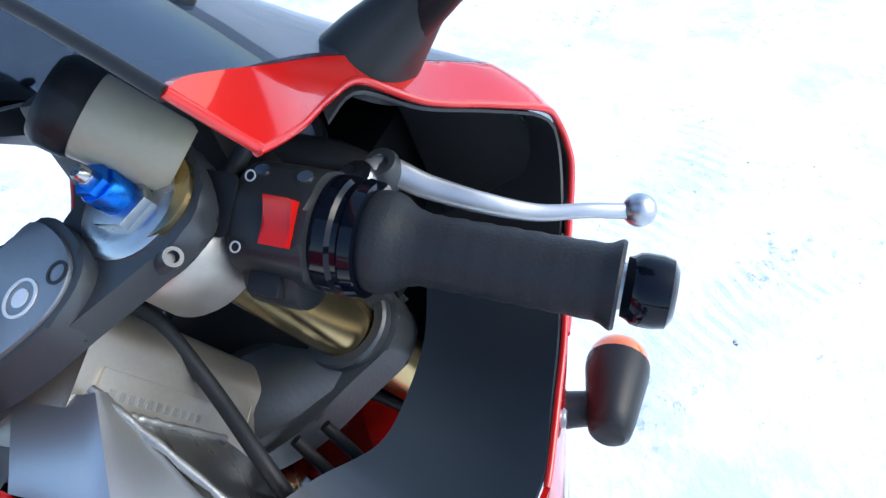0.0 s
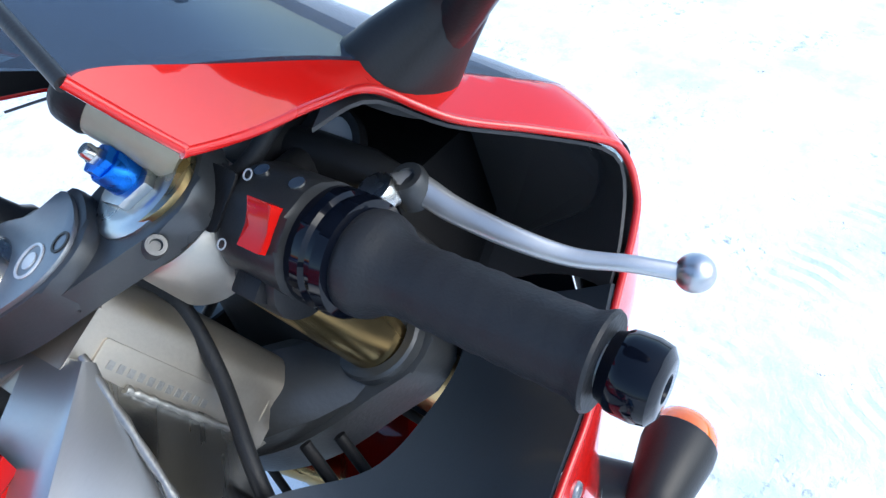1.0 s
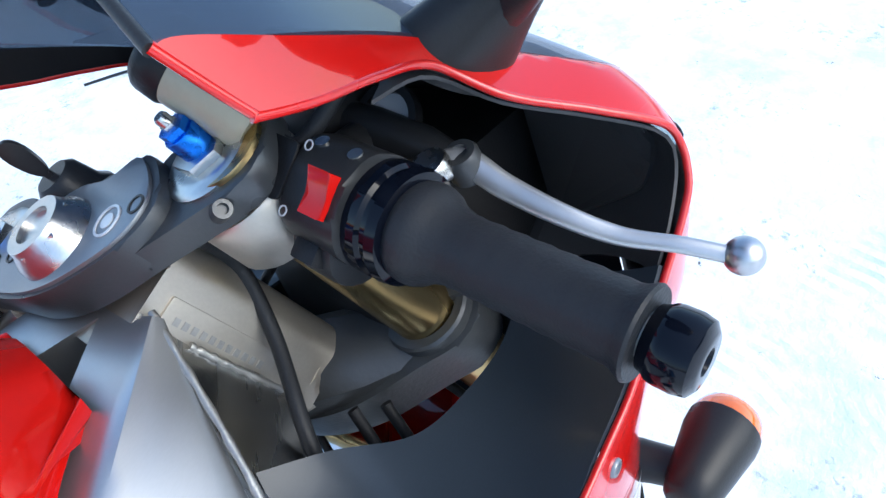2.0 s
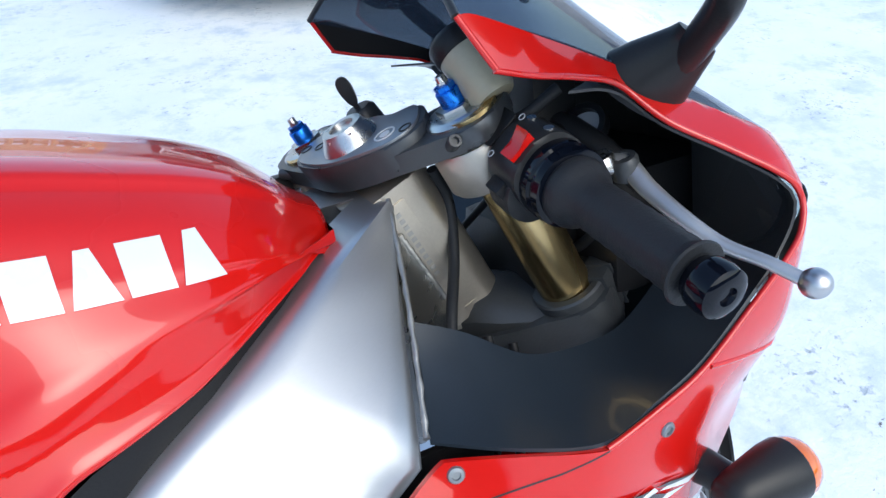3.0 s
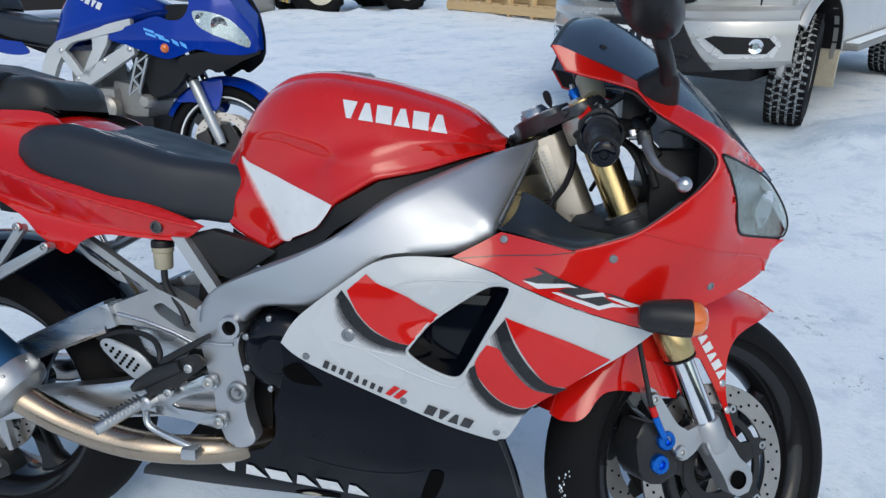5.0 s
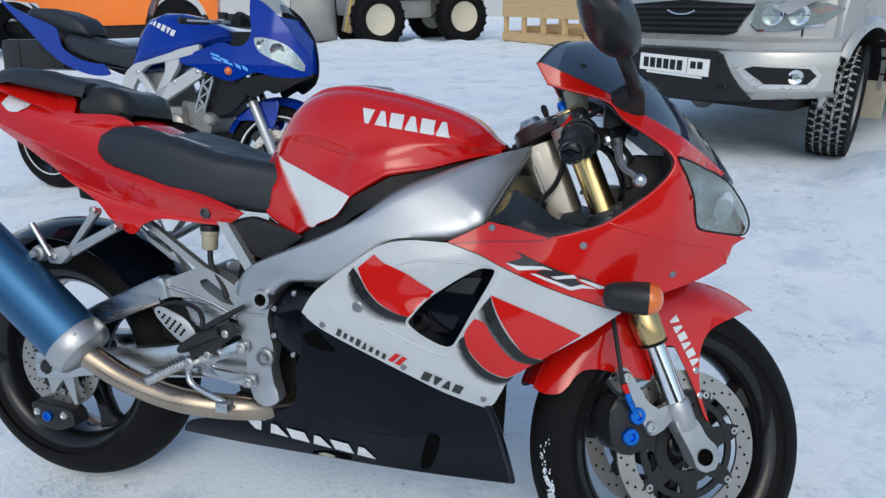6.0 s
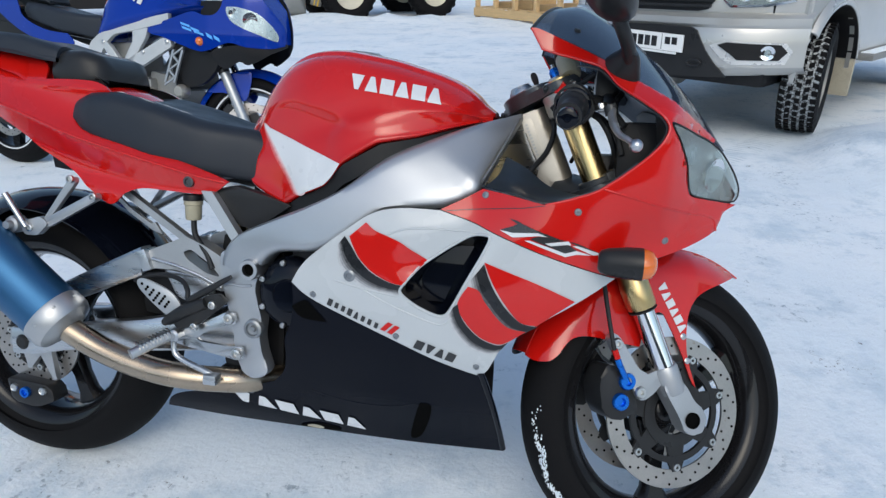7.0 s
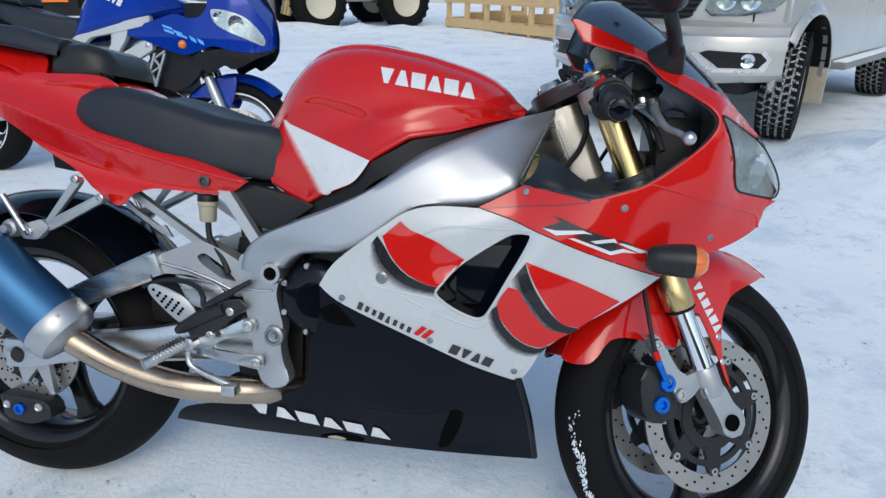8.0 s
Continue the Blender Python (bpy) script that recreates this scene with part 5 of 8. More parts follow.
def wheel(name, c, R, w, rim_r, label, m, disc_r, discs, spoke_turn, hub_w):
    c = Vector(c)
    ax = c + Vector((0, -1, 0))
    k = w * 0.40
    prof = [(rim_r + 0.004, k), (rim_r + 0.006, k - 0.004), (rim_r - 0.004, k - 0.012), (rim_r - 0.018, k - 0.020), (rim_r - 0.022, 0.0), (rim_r - 0.018, -k + 0.020), (rim_r - 0.004, -k + 0.012),
            (rim_r + 0.006, -k + 0.004), (rim_r + 0.004, -k), (rim_r - 0.010, -k + 0.002), (rim_r - 0.020, -k + 0.010), (rim_r - 0.032, -k + 0.03), (rim_r - 0.034, 0), (rim_r - 0.032, k - 0.03), (rim_r - 0.020, k - 0.010), (rim_r - 0.010, k - 0.002)]
    rim = part(name, revolve(prof, c, ax, 72, True), RIM_BLACK, bike, label, 50, m)
    part("tyre", revolve(tyre_profile(R, w, rim_r), c, ax, 84, True), TYRE, rim, "black road tyre", 50)
    part("hub", revolve([(0.0, hub_w), (0.022, hub_w), (0.030, hub_w - 0.006), (0.036, hub_w * 0.4), (0.034, 0), (0.036, -hub_w * 0.4), (0.030, -hub_w + 0.006), (0.022, -hub_w), (0, -hub_w)], c, ax, 32), RIM_BLACK, rim)
    for s in range(3):
        a = spoke_turn + 2.0944 * s
        u, v = Vector((math.cos(a), 0, math.sin(a))), Vector((-math.sin(a), 0, math.cos(a)))
        rings = []
        for r, wd, th in ((0.028, 0.040, 0.028), (0.07, 0.026, 0.022), (0.12, 0.020, 0.017), (0.165, 0.024, 0.018), (rim_r - 0.026, 0.040, 0.022)):
            rings.append([c + u * r + v * wd * x + Vector((0, y * th, 0)) for x, y in ((-1, -0.4), (-0.6, -1), (0.6, -1), (1, -0.4), (1, 0.4), (0.6, 1), (-0.6, 1), (-1, 0.4))])
        part("spoke", loft(rings), RIM_BLACK, rim)
    for off in discs:
        o = c + Vector((0, -off, 0))
        s = 1 if off > 0 else -1
        d = part("brake_disc", revolve([(disc_r - 0.036, 0.0025), (disc_r, 0.0025), (disc_r, -0.0025), (disc_r - 0.036, -0.0025)], o, o + Vector((0, -s, 0)), 72, True), DISC, bike, "drilled steel brake disc", 40, m)
        holes = bmesh.new()
        for k2 in range(36):
            for q, rr in enumerate((disc_r - 0.029, disc_r - 0.018, disc_r - 0.008)):
                if (k2 + q) % 2:
                    continue
                a = 6.28319 * (k2 + 0.35 * q) / 36
                p = o + Vector((math.cos(a) * rr, 0, math.sin(a) * rr))
                revolve([(0, 0.0034), (0.0026, 0.0034), (0.0026, -0.0034), (0, -0.0034)], p, p + Vector((0, -s, 0)), 8, False, holes)
        part("drillings", holes, HOLE, d, "", 0)
        carrier = revolve([(disc_r * 0.30, 0.004), (disc_r * 0.46, 0.006), (disc_r * 0.46, -0.004), (disc_r * 0.3, -0.004)], o, o + Vector((0, -s, 0)), 40, True)
        revolve([(disc_r - 0.062, 0.004), (disc_r - 0.050, 0.004), (disc_r - 0.050, -0.003), (disc_r - 0.062, -0.003)], o, o + Vector((0, -s, 0)), 40, True, carrier)
        for k2 in range(7):
            a = 6.28319 * k2 / 7 + 0.3
            u, v = Vector((math.cos(a), 0, math.sin(a))), Vector((-math.sin(a), 0, math.cos(a)))
            part("carrier_arm", loft([[o + u * r + v * x * wd + Vector((0, y * 0.0035, 0)) for x, y in ((-1, -1), (1, -1), (1, 1), (-1, 1))] for r, wd in ((disc_r * 0.42, 0.020), (disc_r - 0.056, 0.014))]), PLASTIC, d)
        for k2 in range(7):
            a = 6.28319 * k2 / 7 + 0.3
            u, v = Vector((math.cos(a), 0, math.sin(a))), Vector((-math.sin(a), 0, math.cos(a)))
            r0, r1 = disc_r - 0.062, disc_r - 0.032
            rings = [[o + u * r + v * x * wd + Vector((0, y * 0.003, 0)) for x, y in ((-1, -1), (1, -1), (1, 1), (-1, 1))] for r, wd in ((r0, 0.022), (r1, 0.010))]
            part("carrier_lug", loft(rings), PLASTIC, d)
        part("disc_carrier", carrier, PLASTIC, d, "black disc carrier")
        for k2 in range(7):
            a = 6.28319 * k2 / 7 + 0.3
            p = o + Vector((math.cos(a), 0, math.sin(a))) * (disc_r - 0.040)
            part("bobbin", revolve([(0.003, 0.006), (0.007, 0.006), (0.008, 0.004), (0.008, 0), (0.003, 0)], p, p + Vector((0, -s, 0)), 14, True), STEEL, d)
    return rim


RIM_BLACK = mat("black_wheel_paint", (0.008, 0.008, 0.009), 0.2, 0.0, 0.2, 10, 0.1, 300, 0.02, coat=0.35, spec=0.15)
FC = (1.402, 0, 0.290)
front_wheel = wheel("front_wheel", FC, 0.295, 0.120, 0.222, "black three-spoke front wheel with drilled discs", STEER, 0.149, (0.064, -0.064), 0.5, 0.05)
rear_wheel = wheel("rear_wheel", (0, 0, 0.318), 0.311, 0.180, 0.222, "black three-spoke rear wheel", None, 0.112, (0.085,), 0.9, 0.07)
# snow packed on the front tyre
lumps = bmesh.new()
rs = random.Random(4)
for i in range(520):
    a = radians(rs.triangular(176, 236, 222))
    w = rs.gauss(0.036, 0.006) + 0.007 * math.sin(a * 17) + 0.004 * math.sin(a * 41)
    w = min(0.054, max(0.018, w))
    r = 0.2935 - 0.25 * w
    p = Vector((FC[0] + r * math.cos(a), -w, FC[2] + r * math.sin(a)))
    q = bmesh.ops.create_icosphere(lumps, subdivisions=1, radius=rs.uniform(0.0006, 0.0020))["verts"]
    for v in q:
        v.co = p + Vector((v.co.x, v.co.y, v.co.z * 1.7)) * (1 + 0.4 * noise.noise(v.co * 300 + p * 40))
part("caked_snow", lumps, SNOW, front_wheel, "snow stuck in the tread")

# ---- fork ----
for side in (-1, 1):
    y = side * 0.101
    top = Vector((1.112, y, 0.9235))

    def leg(z):
        return top + UP * ((z - top.z) / UP.z)

    part("fork_tube", revolve([(0.0, 0.0), (0.0265, 0.002), (0.0282, 0.006), (0.0282, 0.050), (0.0265, 0.054), (0.0262, 0.20), (0.0250, 0.205), (0.0247, 0.46), (0.0, 0.46)], leg(0.495), leg(0.6), 36), GOLD, bike, "gold anodised upper fork tube", 40, STEER)
    part("fork_slider", revolve([(0.0, 0.0), (0.0205, 0.0), (0.0205, 0.16), (0.0, 0.16)], leg(0.36), leg(0.5), 32), CHROME, bike, "chromed fork slider", 40, STEER)
    part("fork_seal", revolve([(0.021, 0.0), (0.026, 0.001), (0.028, 0.004), (0.021, 0.006)], leg(0.490), leg(0.6), 28, True), PLASTIC, bike, "", 40, STEER)
    foot = revolve([(0.0, 0.0), (0.022, 0.0), (0.0245, 0.004), (0.0255, 0.05), (0.0235, 0.056), (0.0, 0.056)], leg(0.335), leg(0.5), 28)
    lug = [(1.340, 0.352), (1.372, 0.366), (1.392, 0.350), (1.412, 0.318), (1.437, 0.302), (1.437, 0.268), (1.420, 0.255), (1.392, 0.258), (1.378, 0.290), (1.352, 0.330)]
    mm = Matrix(((1, 0, 0, 0), (0, 0, side, 0), (0, 1, 0, 0), (0, 0, 0, 1)))
    foot = merge(foot, prism(rounded(lug, 0.012, 3), 0.083, 0.118, 0.006, mm))
    arm = [(1.352, 0.372), (1.335, 0.362), (1.292, 0.330), (1.268, 0.345), (1.268, 0.362), (1.252, 0.372), (1.240, 0.400), (1.222, 0.420), (1.224, 0.434), (1.240, 0.438), (1.256, 0.420), (1.285, 0.388), (1.315, 0.392), (1.340, 0.400)]
    foot = merge(foot, prism(rounded([(1.226, 0.438), (1.238, 0.450), (1.252, 0.440), (1.290, 0.385), (1.312, 0.366), (1.345, 0.388), (1.352, 0.362), (1.325, 0.334), (1.302, 0.320), (1.288, 0.330), (1.274, 0.362), (1.238, 0.418)], 0.007, 3), 0.094, 0.110, 0.004, mm))
    low = part("fork_foot", foot, SILVER_PAINT, bike, "silver cast fork foot with caliper bracket", 40, STEER)
    part("axle_hole", revolve([(0.0, 0.1185), (0.0125, 0.1185), (0.0135, 0.1215), (0.0155, 0.1215), (0.0155, 0.11)], (FC[0] + 0.004, 0, 0.284), (FC[0] + 0.004, side, 0.284), 24), HOLE, low)
    # caliper
    cal = prism(rounded([(1.300, 0.300), (1.250, 0.282), (1.222, 0.300), (1.214, 0.352), (1.228, 0.392), (1.262, 0.384), (1.288, 0.345)], 0.012, 3), 0.040, 0.104, 0.010, mm)
    caliper = part("caliper", cal, PLASTIC, bike, "black brake caliper with blue bolts", 40, STEER)
    for x, z in ((1.270, 0.358), (1.257, 0.320)):
        b = part("caliper_bolt", revolve([(0.0, 0.001), (0.007, 0.001), (0.008, 0.007), (0.0145, 0.007), (0.0165, 0.004), (0.0165, -0.004)], (x, side * 0.106, z), (x, side * 1.106, z), 20), BLUE_ANOD, caliper, "blue anodised bolt")
    for x, z in ((1.296, 0.338), (1.244, 0.428)):
        part("bracket_bolt", revolve([(0.0, 0.002), (0.004, 0.002), (0.005, 0.006), (0.009, 0.006), (0.012, 0.002), (0.012, 0)], (x, side * 0.110, z), (x, side * 1.110, z), 18), STEEL, low)
    hose = spline([(1.245, side * 0.112, 0.398), (1.232, side * 0.118, 0.430), (1.222, side * 0.11, 0.50), (1.215, side * 0.09, 0.60), (1.20, side * 0.06, 0.70)], 8)
    line = part("brake_hose", tube(hose, 0.0042, 8), RUBBER, bike, "brake hose with blue and red fittings", 40, STEER)
    part("fitting", tube([Vector(p) for p in spline([(1.262, side * 0.112, 0.366), (1.250, side * 0.116, 0.385), (1.243, side * 0.116, 0.400)], 4)], 0.0062, 10), BLUE_ANOD, line, "blue hose fitting")
    part("fitting", tube([Vector((1.243, side * 0.116, 0.402)), Vector((1.236, side * 0.117, 0.418))], 0.0060, 10), LETTER_RED, line, "red hose fitting")

# ---- front mudguard ----
def guard_wide(x, z):
    """Half width of the front mudguard: flat sides that roll over into the crown."""
    r = math.hypot(x - FC[0], z - FC[2])
    k = min(1.0, max(0.0, (r - 0.268) / 0.060))
    front = min(1.0, max(0.0, (x - 1.44) / 0.13))
    return (0.075 - 0.043 * k * k) * (1 - 0.35 * front)


GUARD_TOP = [(FC[0] + 0.327 * math.cos(radians(a)), FC[2] + 0.327 * math.sin(radians(a))) for a in range(57, 160, 3)]
GUARD = GUARD_TOP + [tuple(p) for p in spline([
    (1.094, 0.398), (1.105, 0.390), (1.128, 0.391), (1.145, 0.404), (1.160, 0.424), (1.178, 0.436), (1.208, 0.438), (1.244, 0.432), (1.292, 0.423), (1.315, 0.419), (1.315, 0.419),
    (1.330, 0.462), (1.352, 0.486), (1.368, 0.484), (1.368, 0.484), (1.405, 0.419), (1.434, 0.353), (1.446, 0.340), (1.446, 0.340), (1.431, 0.378), (1.422, 0.420), (1.424, 0.475),
    (1.438, 0.510), (1.464, 0.529), (1.510, 0.546), (1.572, 0.563)], 4)]
rings = []
for i in range(35):
    d = radians(56 + (160 - 56) * i / 34)
    u = Vector((math.cos(d), 0, math.sin(d)))
    rings.append([Vector(FC) + u * (0.3275 + 0.003 * (1 - t * t)) + Vector((0, t * 1.02 * guard_wide(FC[0] + 0.327 * u.x, FC[2] + 0.327 * u.z), 0)) for t in [k / 4 - 1 for k in range(9)]])
bm = loft(rings, False, False)
bmesh.ops.recalc_face_normals(bm, faces=bm.faces)
bmesh.ops.solidify(bm, geom=list(bm.faces), thickness=0.003)
fender = part("front_mudguard", bm, RED, bike, "glossy red front mudguard", 50, STEER)
for side in (-1, 1):
    mm = Matrix(((1, 0, 0, 0), (0, 0, side, 0), (0, 1, 0, 0), (0, 0, 0, 1)))
    part("side_wing", sheet(GUARD, guard_wide, side, 0.010, 0.003), (RED, INNER), fender, "red mudguard side running down to a pointed fin", 60)
    for shape in plain_shapes("dususu", 0.16):
        pts = [(1.351 + 0.056 * u + 0.0165 * v, 0.5395 - 0.094 * u + 0.009 * v) for u, v in shape]
        part("letter", sheet(pts, guard_wide, side, 0.02, 0.0, 0.0012), LETTER_WHITE, fender, "", 60)
    for x, z in ((1.414, 0.440), (1.424, 0.392)):
        part("screw", revolve([(0, 0.002), (0.004, 0.002), (0.0065, 0.0008), (0.0065, -0.001)], (x, side * 0.0755, z), (x, side * 1.0755, z), 14), STEEL, fender)

# ---- yokes, bars and controls: all turn with the fork ----
def yoke_frame(z):
    o = on_axis(z)
    return Matrix(((FWD.x, 0, UP.x, o.x), (0, 1, 0, o.y), (FWD.z, 0, UP.z, o.z), (0, 0, 0, 1)))


YT = yoke_frame(0.898) @ Matrix.Translation((0.003, 0.010, 0.0))
outline = spline([(0.068, -0.101), (0.060, -0.128), (0.030, -0.138), (0.004, -0.130), (-0.008, -0.100), (-0.020, -0.060), (-0.030, -0.030), (-0.034, 0.0), (-0.030, 0.030), (-0.020, 0.060), (-0.008, 0.100),
                  (0.004, 0.130), (0.030, 0.138), (0.060, 0.128), (0.068, 0.101), (0.060, 0.075), (0.040, 0.060), (0.034, 0.030), (0.040, 0.0), (0.034, -0.030), (0.040, -0.060), (0.060, -0.075)], 4, True)
bridge = spline([(0.044, -0.052), (0.026, -0.070), (0.002, -0.078), (-0.018, -0.064), (-0.030, -0.030), (-0.034, 0.0), (-0.030, 0.030), (-0.018, 0.064), (0.002, 0.078), (0.026, 0.070), (0.044, 0.052), (0.034, 0.030), (0.040, 0.0), (0.034, -0.030)], 4, True)
yoke = part("top_yoke", merge(prism([tuple(p) for p in outline], -0.015, 0.003, 0.004, YT), prism([tuple(p) for p in bridge], -0.011, 0.012, 0.004, YT)), YOKE, bike, "black anodised top yoke", 40, BARS)
rail = part("yoke_edge", prism([tuple(p * 0.93) for p in bridge], 0.0115, 0.0145, 0.001, YT), YOKE_TOP, yoke, "satin grey machined face")
badge = (-0.002, -0.045)
part("emblem", merge(revolve([(0.0085, 0.0146), (0.0100, 0.0146), (0.0100, 0.0154), (0.0085, 0.0154)], YT @ Vector((*badge, 0)), YT @ Vector((*badge, 1)), 28, True),
                     revolve([(0.0, 0.0152), (0.0048, 0.0152), (0.0048, 0.0146), (0.0, 0.0146)], YT @ Vector((*badge, 0)), YT @ Vector((*badge, 1)), 20)), LETTER_WHITE, yoke, "small round emblem")
for yy in (-0.066, 0.066, 0.045):
    part("yoke_dimple", revolve([(0.0045, 0.0146), (0.006, 0.0146), (0.006, 0.0152), (0.0045, 0.0152)], YT @ Vector((0.002, yy, 0)), YT @ Vector((0.002, yy, 1)), 20, True), PLASTIC, yoke)
hexr = lambda r: [(r * math.cos(1.0472 * i), r * math.sin(1.0472 * i)) for i in range(6)]
for yy in (-0.101, 0.101):
    o = Matrix.Translation((0.030, yy * 0.98, -0.0115))
    F = YT @ o
    cap = part("fork_cap", revolve([(0.0, 0.0185), (0.020, 0.0185), (0.027, 0.018), (0.0295, 0.016), (0.0295, 0.008)], F @ Vector((0, 0, 0)), F @ Vector((0, 0, 1)), 36), STEEL, bike, "silver fork cap with blue adjuster", 40, BARS)
    part("cap_nut", prism(hexr(0.0170), 0.018, 0.0240, 0.0015, F), STEEL, cap, "steel hexagon nut")
    part("adjuster", merge(revolve([(0.0, 0.0365), (0.0092, 0.0365), (0.0100, 0.0355), (0.0100, 0.024), (0.0, 0.024)], F @ Vector((0, 0, 0)), F @ Vector((0, 0, 1)), 24), prism(hexr(0.0088), 0.036, 0.0410, 0.0008, F)), BLUE_ANOD, cap, "blue anodised adjuster")
    part("adjuster_pin", merge(revolve([(0.0, 0.0485), (0.0032, 0.0485), (0.0040, 0.047), (0.0040, 0.0405), (0, 0.0405)], F @ Vector((0, 0, 0)), F @ Vector((0, 0, 1)), 14), prism(hexr(0.0048), 0.041, 0.0435, 0, F)), STEEL, cap)
    # pinch bolt at the back of each fork clamp
    s = -1 if yy < 0 else 1
    p = Vector((1.092, s * 0.110 + 0.009, 0.894))
    q = p + Vector((-0.5, s * 0.75, 0.25))
    part("pinch_bolt", revolve([(0.0, 0.003), (0.0026, 0.003), (0.0030, 0.007), (0.0050, 0.007), (0.0056, 0.005), (0.0056, -0.016)], p, q, 20), YOKE, bike, "socket head pinch bolt", 40, BARS)
    part("clip_on_clamp", revolve([(0.0275, -0.030), (0.036, -0.029), (0.038, -0.026), (0.038, 0.008), (0.036, 0.011), (0.0275, 0.012)], F @ Vector((0, 0, -0.016)), F @ Vector((0, 0, 1)), 36, True), CAST, bike, "grey cast clip-on clamp", 40, BARS)
nut = part("stem_nut", merge(revolve([(0.012, 0.030), (0.019, 0.030), (0.0205, 0.026), (0.025, 0.020), (0.027, 0.013), (0.012, 0.013)], YT @ Vector((0, 0, 0)), YT @ Vector((0, 0, 1)), 36, True), prism(hexr(0.0215), 0.018, 0.027, 0.002, YT)), STEEL, bike, "polished steering stem nut", 40, BARS)
part("stem_hole", revolve([(0, 0.024), (0.0125, 0.024), (0.0125, 0.02)], YT @ Vector((0, 0, 0)), YT @ Vector((0, 0, 1)), 24), HOLE, nut)
K = YT @ Matrix.Translation((0.052, 0.030, -0.010))
lock = part("ignition_lock", revolve([(0, 0.030), (0.012, 0.030), (0.016, 0.026), (0.018, 0.010), (0.022, 0.004), (0.022, -0.04)], K @ Vector((0, 0, 0)), K @ Vector((0, 0, 1)), 28), PLASTIC, bike, "black ignition lock with its key", 40, BARS)
key = prism([tuple(p) for p in spline([(-0.003, 0.034), (-0.006, 0.044), (-0.0065, 0.056), (-0.003, 0.062), (0.003, 0.062), (0.0065, 0.056), (0.006, 0.044), (0.003, 0.034)], 3, True)], -0.0022, 0.0022, 0.001, K @ Matrix.Rotation(radians(125), 4, "Z") @ Matrix.Rotation(radians(90), 4, "X"))
part("key", merge(key, block((-0.0025, -0.001, 0.026), (0.0025, 0.001, 0.04), 0, K @ Matrix.Rotation(radians(125), 4, "Z"))), PLASTIC, lock, "black headed key")
YL = yoke_frame(0.697)
outl = spline([(0.066, -0.101), (0.056, -0.134), (0.030, -0.142), (0.006, -0.132), (-0.010, -0.095), (-0.030, -0.045), (-0.036, 0.0), (-0.030, 0.045), (-0.010, 0.095), (0.006, 0.132), (0.030, 0.142), (0.056, 0.134), (0.066, 0.101), (0.050, 0.06), (0.040, 0.0), (0.050, -0.06)], 4, True)
lower = part("lower_yoke", merge(prism([tuple(p) for p in outl], -0.020, 0.020, 0.008, YL), *[loft([[YL @ Vector((0.004 + 0.030 * u * u + a * (0.040 - 0.008 * u), sg * 0.101 * u, b)) for a, b in ((-1, 0.0), (-0.95, h * 0.75), (-0.6, h), (0.6, h), (0.95, h * 0.75), (1, 0.0))] for u, h in ((0.0, 0.052), (0.3, 0.050), (0.55, 0.038), (0.8, 0.026), (1.0, 0.022))]) for sg in (-1, 1)], *[revolve([(0.0272, 0.0), (0.036, 0.0), (0.037, 0.003), (0.036, 0.032), (0.034, 0.034), (0.0272, 0.034)], YL @ Vector((0.034, yy, -0.004)), YL @ Vector((0.034, yy, 1)), 32, True) for yy in (-0.101, 0.101)]), CAST_DARK, bike, "dark grey cast lower yoke", 40, BARS)
for yy in (-0.101, 0.101):
    s = -1 if yy < 0 else 1
    q = YL @ Vector((0.052, yy + s * 0.026, 0.018))
    part("clamp_boss", merge(block((0.034, -0.014, -0.012), (0.066, 0.014, 0.034), 0.006, YL @ Matrix.Translation((0, yy + s * 0.026, 0))), block((0.049, -0.016, -0.014), (0.051, 0.016, 0.036), 0, YL @ Matrix.Translation((0, yy + s * 0.026, 0)))), CAST_DARK, lower, "split clamp boss")
    part("clamp_bolt", revolve([(0, 0.020), (0.004, 0.020), (0.005, 0.024), (0.008, 0.024), (0.009, 0.021), (0.009, -0.02)], q, q + FWD * 1.0, 16), STEEL, lower)

GA, GE = Vector((1.148, -0.112, 0.8765)), Vector((1.049, -0.294, 0.795))
GD = (GE - GA).normalized()


def along(d):
    return GA + GD * d


# right bar: tube, switch box, throttle drum, grip, bar end
bar = part("handlebar", tube([along(-0.006), along(0.228)], 0.011, 20), STEEL, bike, "right clip-on handlebar", 40, BARS)
gp = [(0.012, 0.0), (0.0235, 0.0), (0.0258, 0.002), (0.0266, 0.006), (0.0264, 0.011), (0.0250, 0.015), (0.0222, 0.019), (0.0200, 0.023), (0.0188, 0.028)]
gp += [(0.0182 + 0.0003 * math.sin(i * 2.1), 0.030 + 0.0042 * i) for i in range(20)]
gp += [(0.0182, 0.1145), (0.0190, 0.118), (0.0210, 0.1215), (0.0214, 0.123), (0.0205, 0.1245), (0.012, 0.1245)]
part("grip", revolve(gp, along(0.086), along(1), 36), RUBBER, bike, "black rubber throttle grip", 40, BARS)
part("bar_end", revolve([(0.0, 0.0), (0.014, 0.0), (0.015, 0.003), (0.0165, 0.005), (0.017, 0.008), (0.017, 0.015), (0.0158, 0.020), (0.012, 0.0225), (0.006, 0.0225), (0.005, 0.020), (0.0, 0.020)], along(0.212), along(1), 32), GLOSS_BLACK, bike, "shiny black bar end weight", 40, BARS)
drum = part("throttle_drum", revolve([(0.012, 0.0), (0.027, 0.0), (0.031, 0.003), (0.031, 0.013), (0.029, 0.015), (0.029, 0.018), (0.031, 0.020), (0.030, 0.026), (0.020, 0.028)], along(0.062), along(1), 36), GLOSS_BLACK, bike, "black throttle drum", 40, BARS)
SB = axis_frame(along(0.028), along(1))
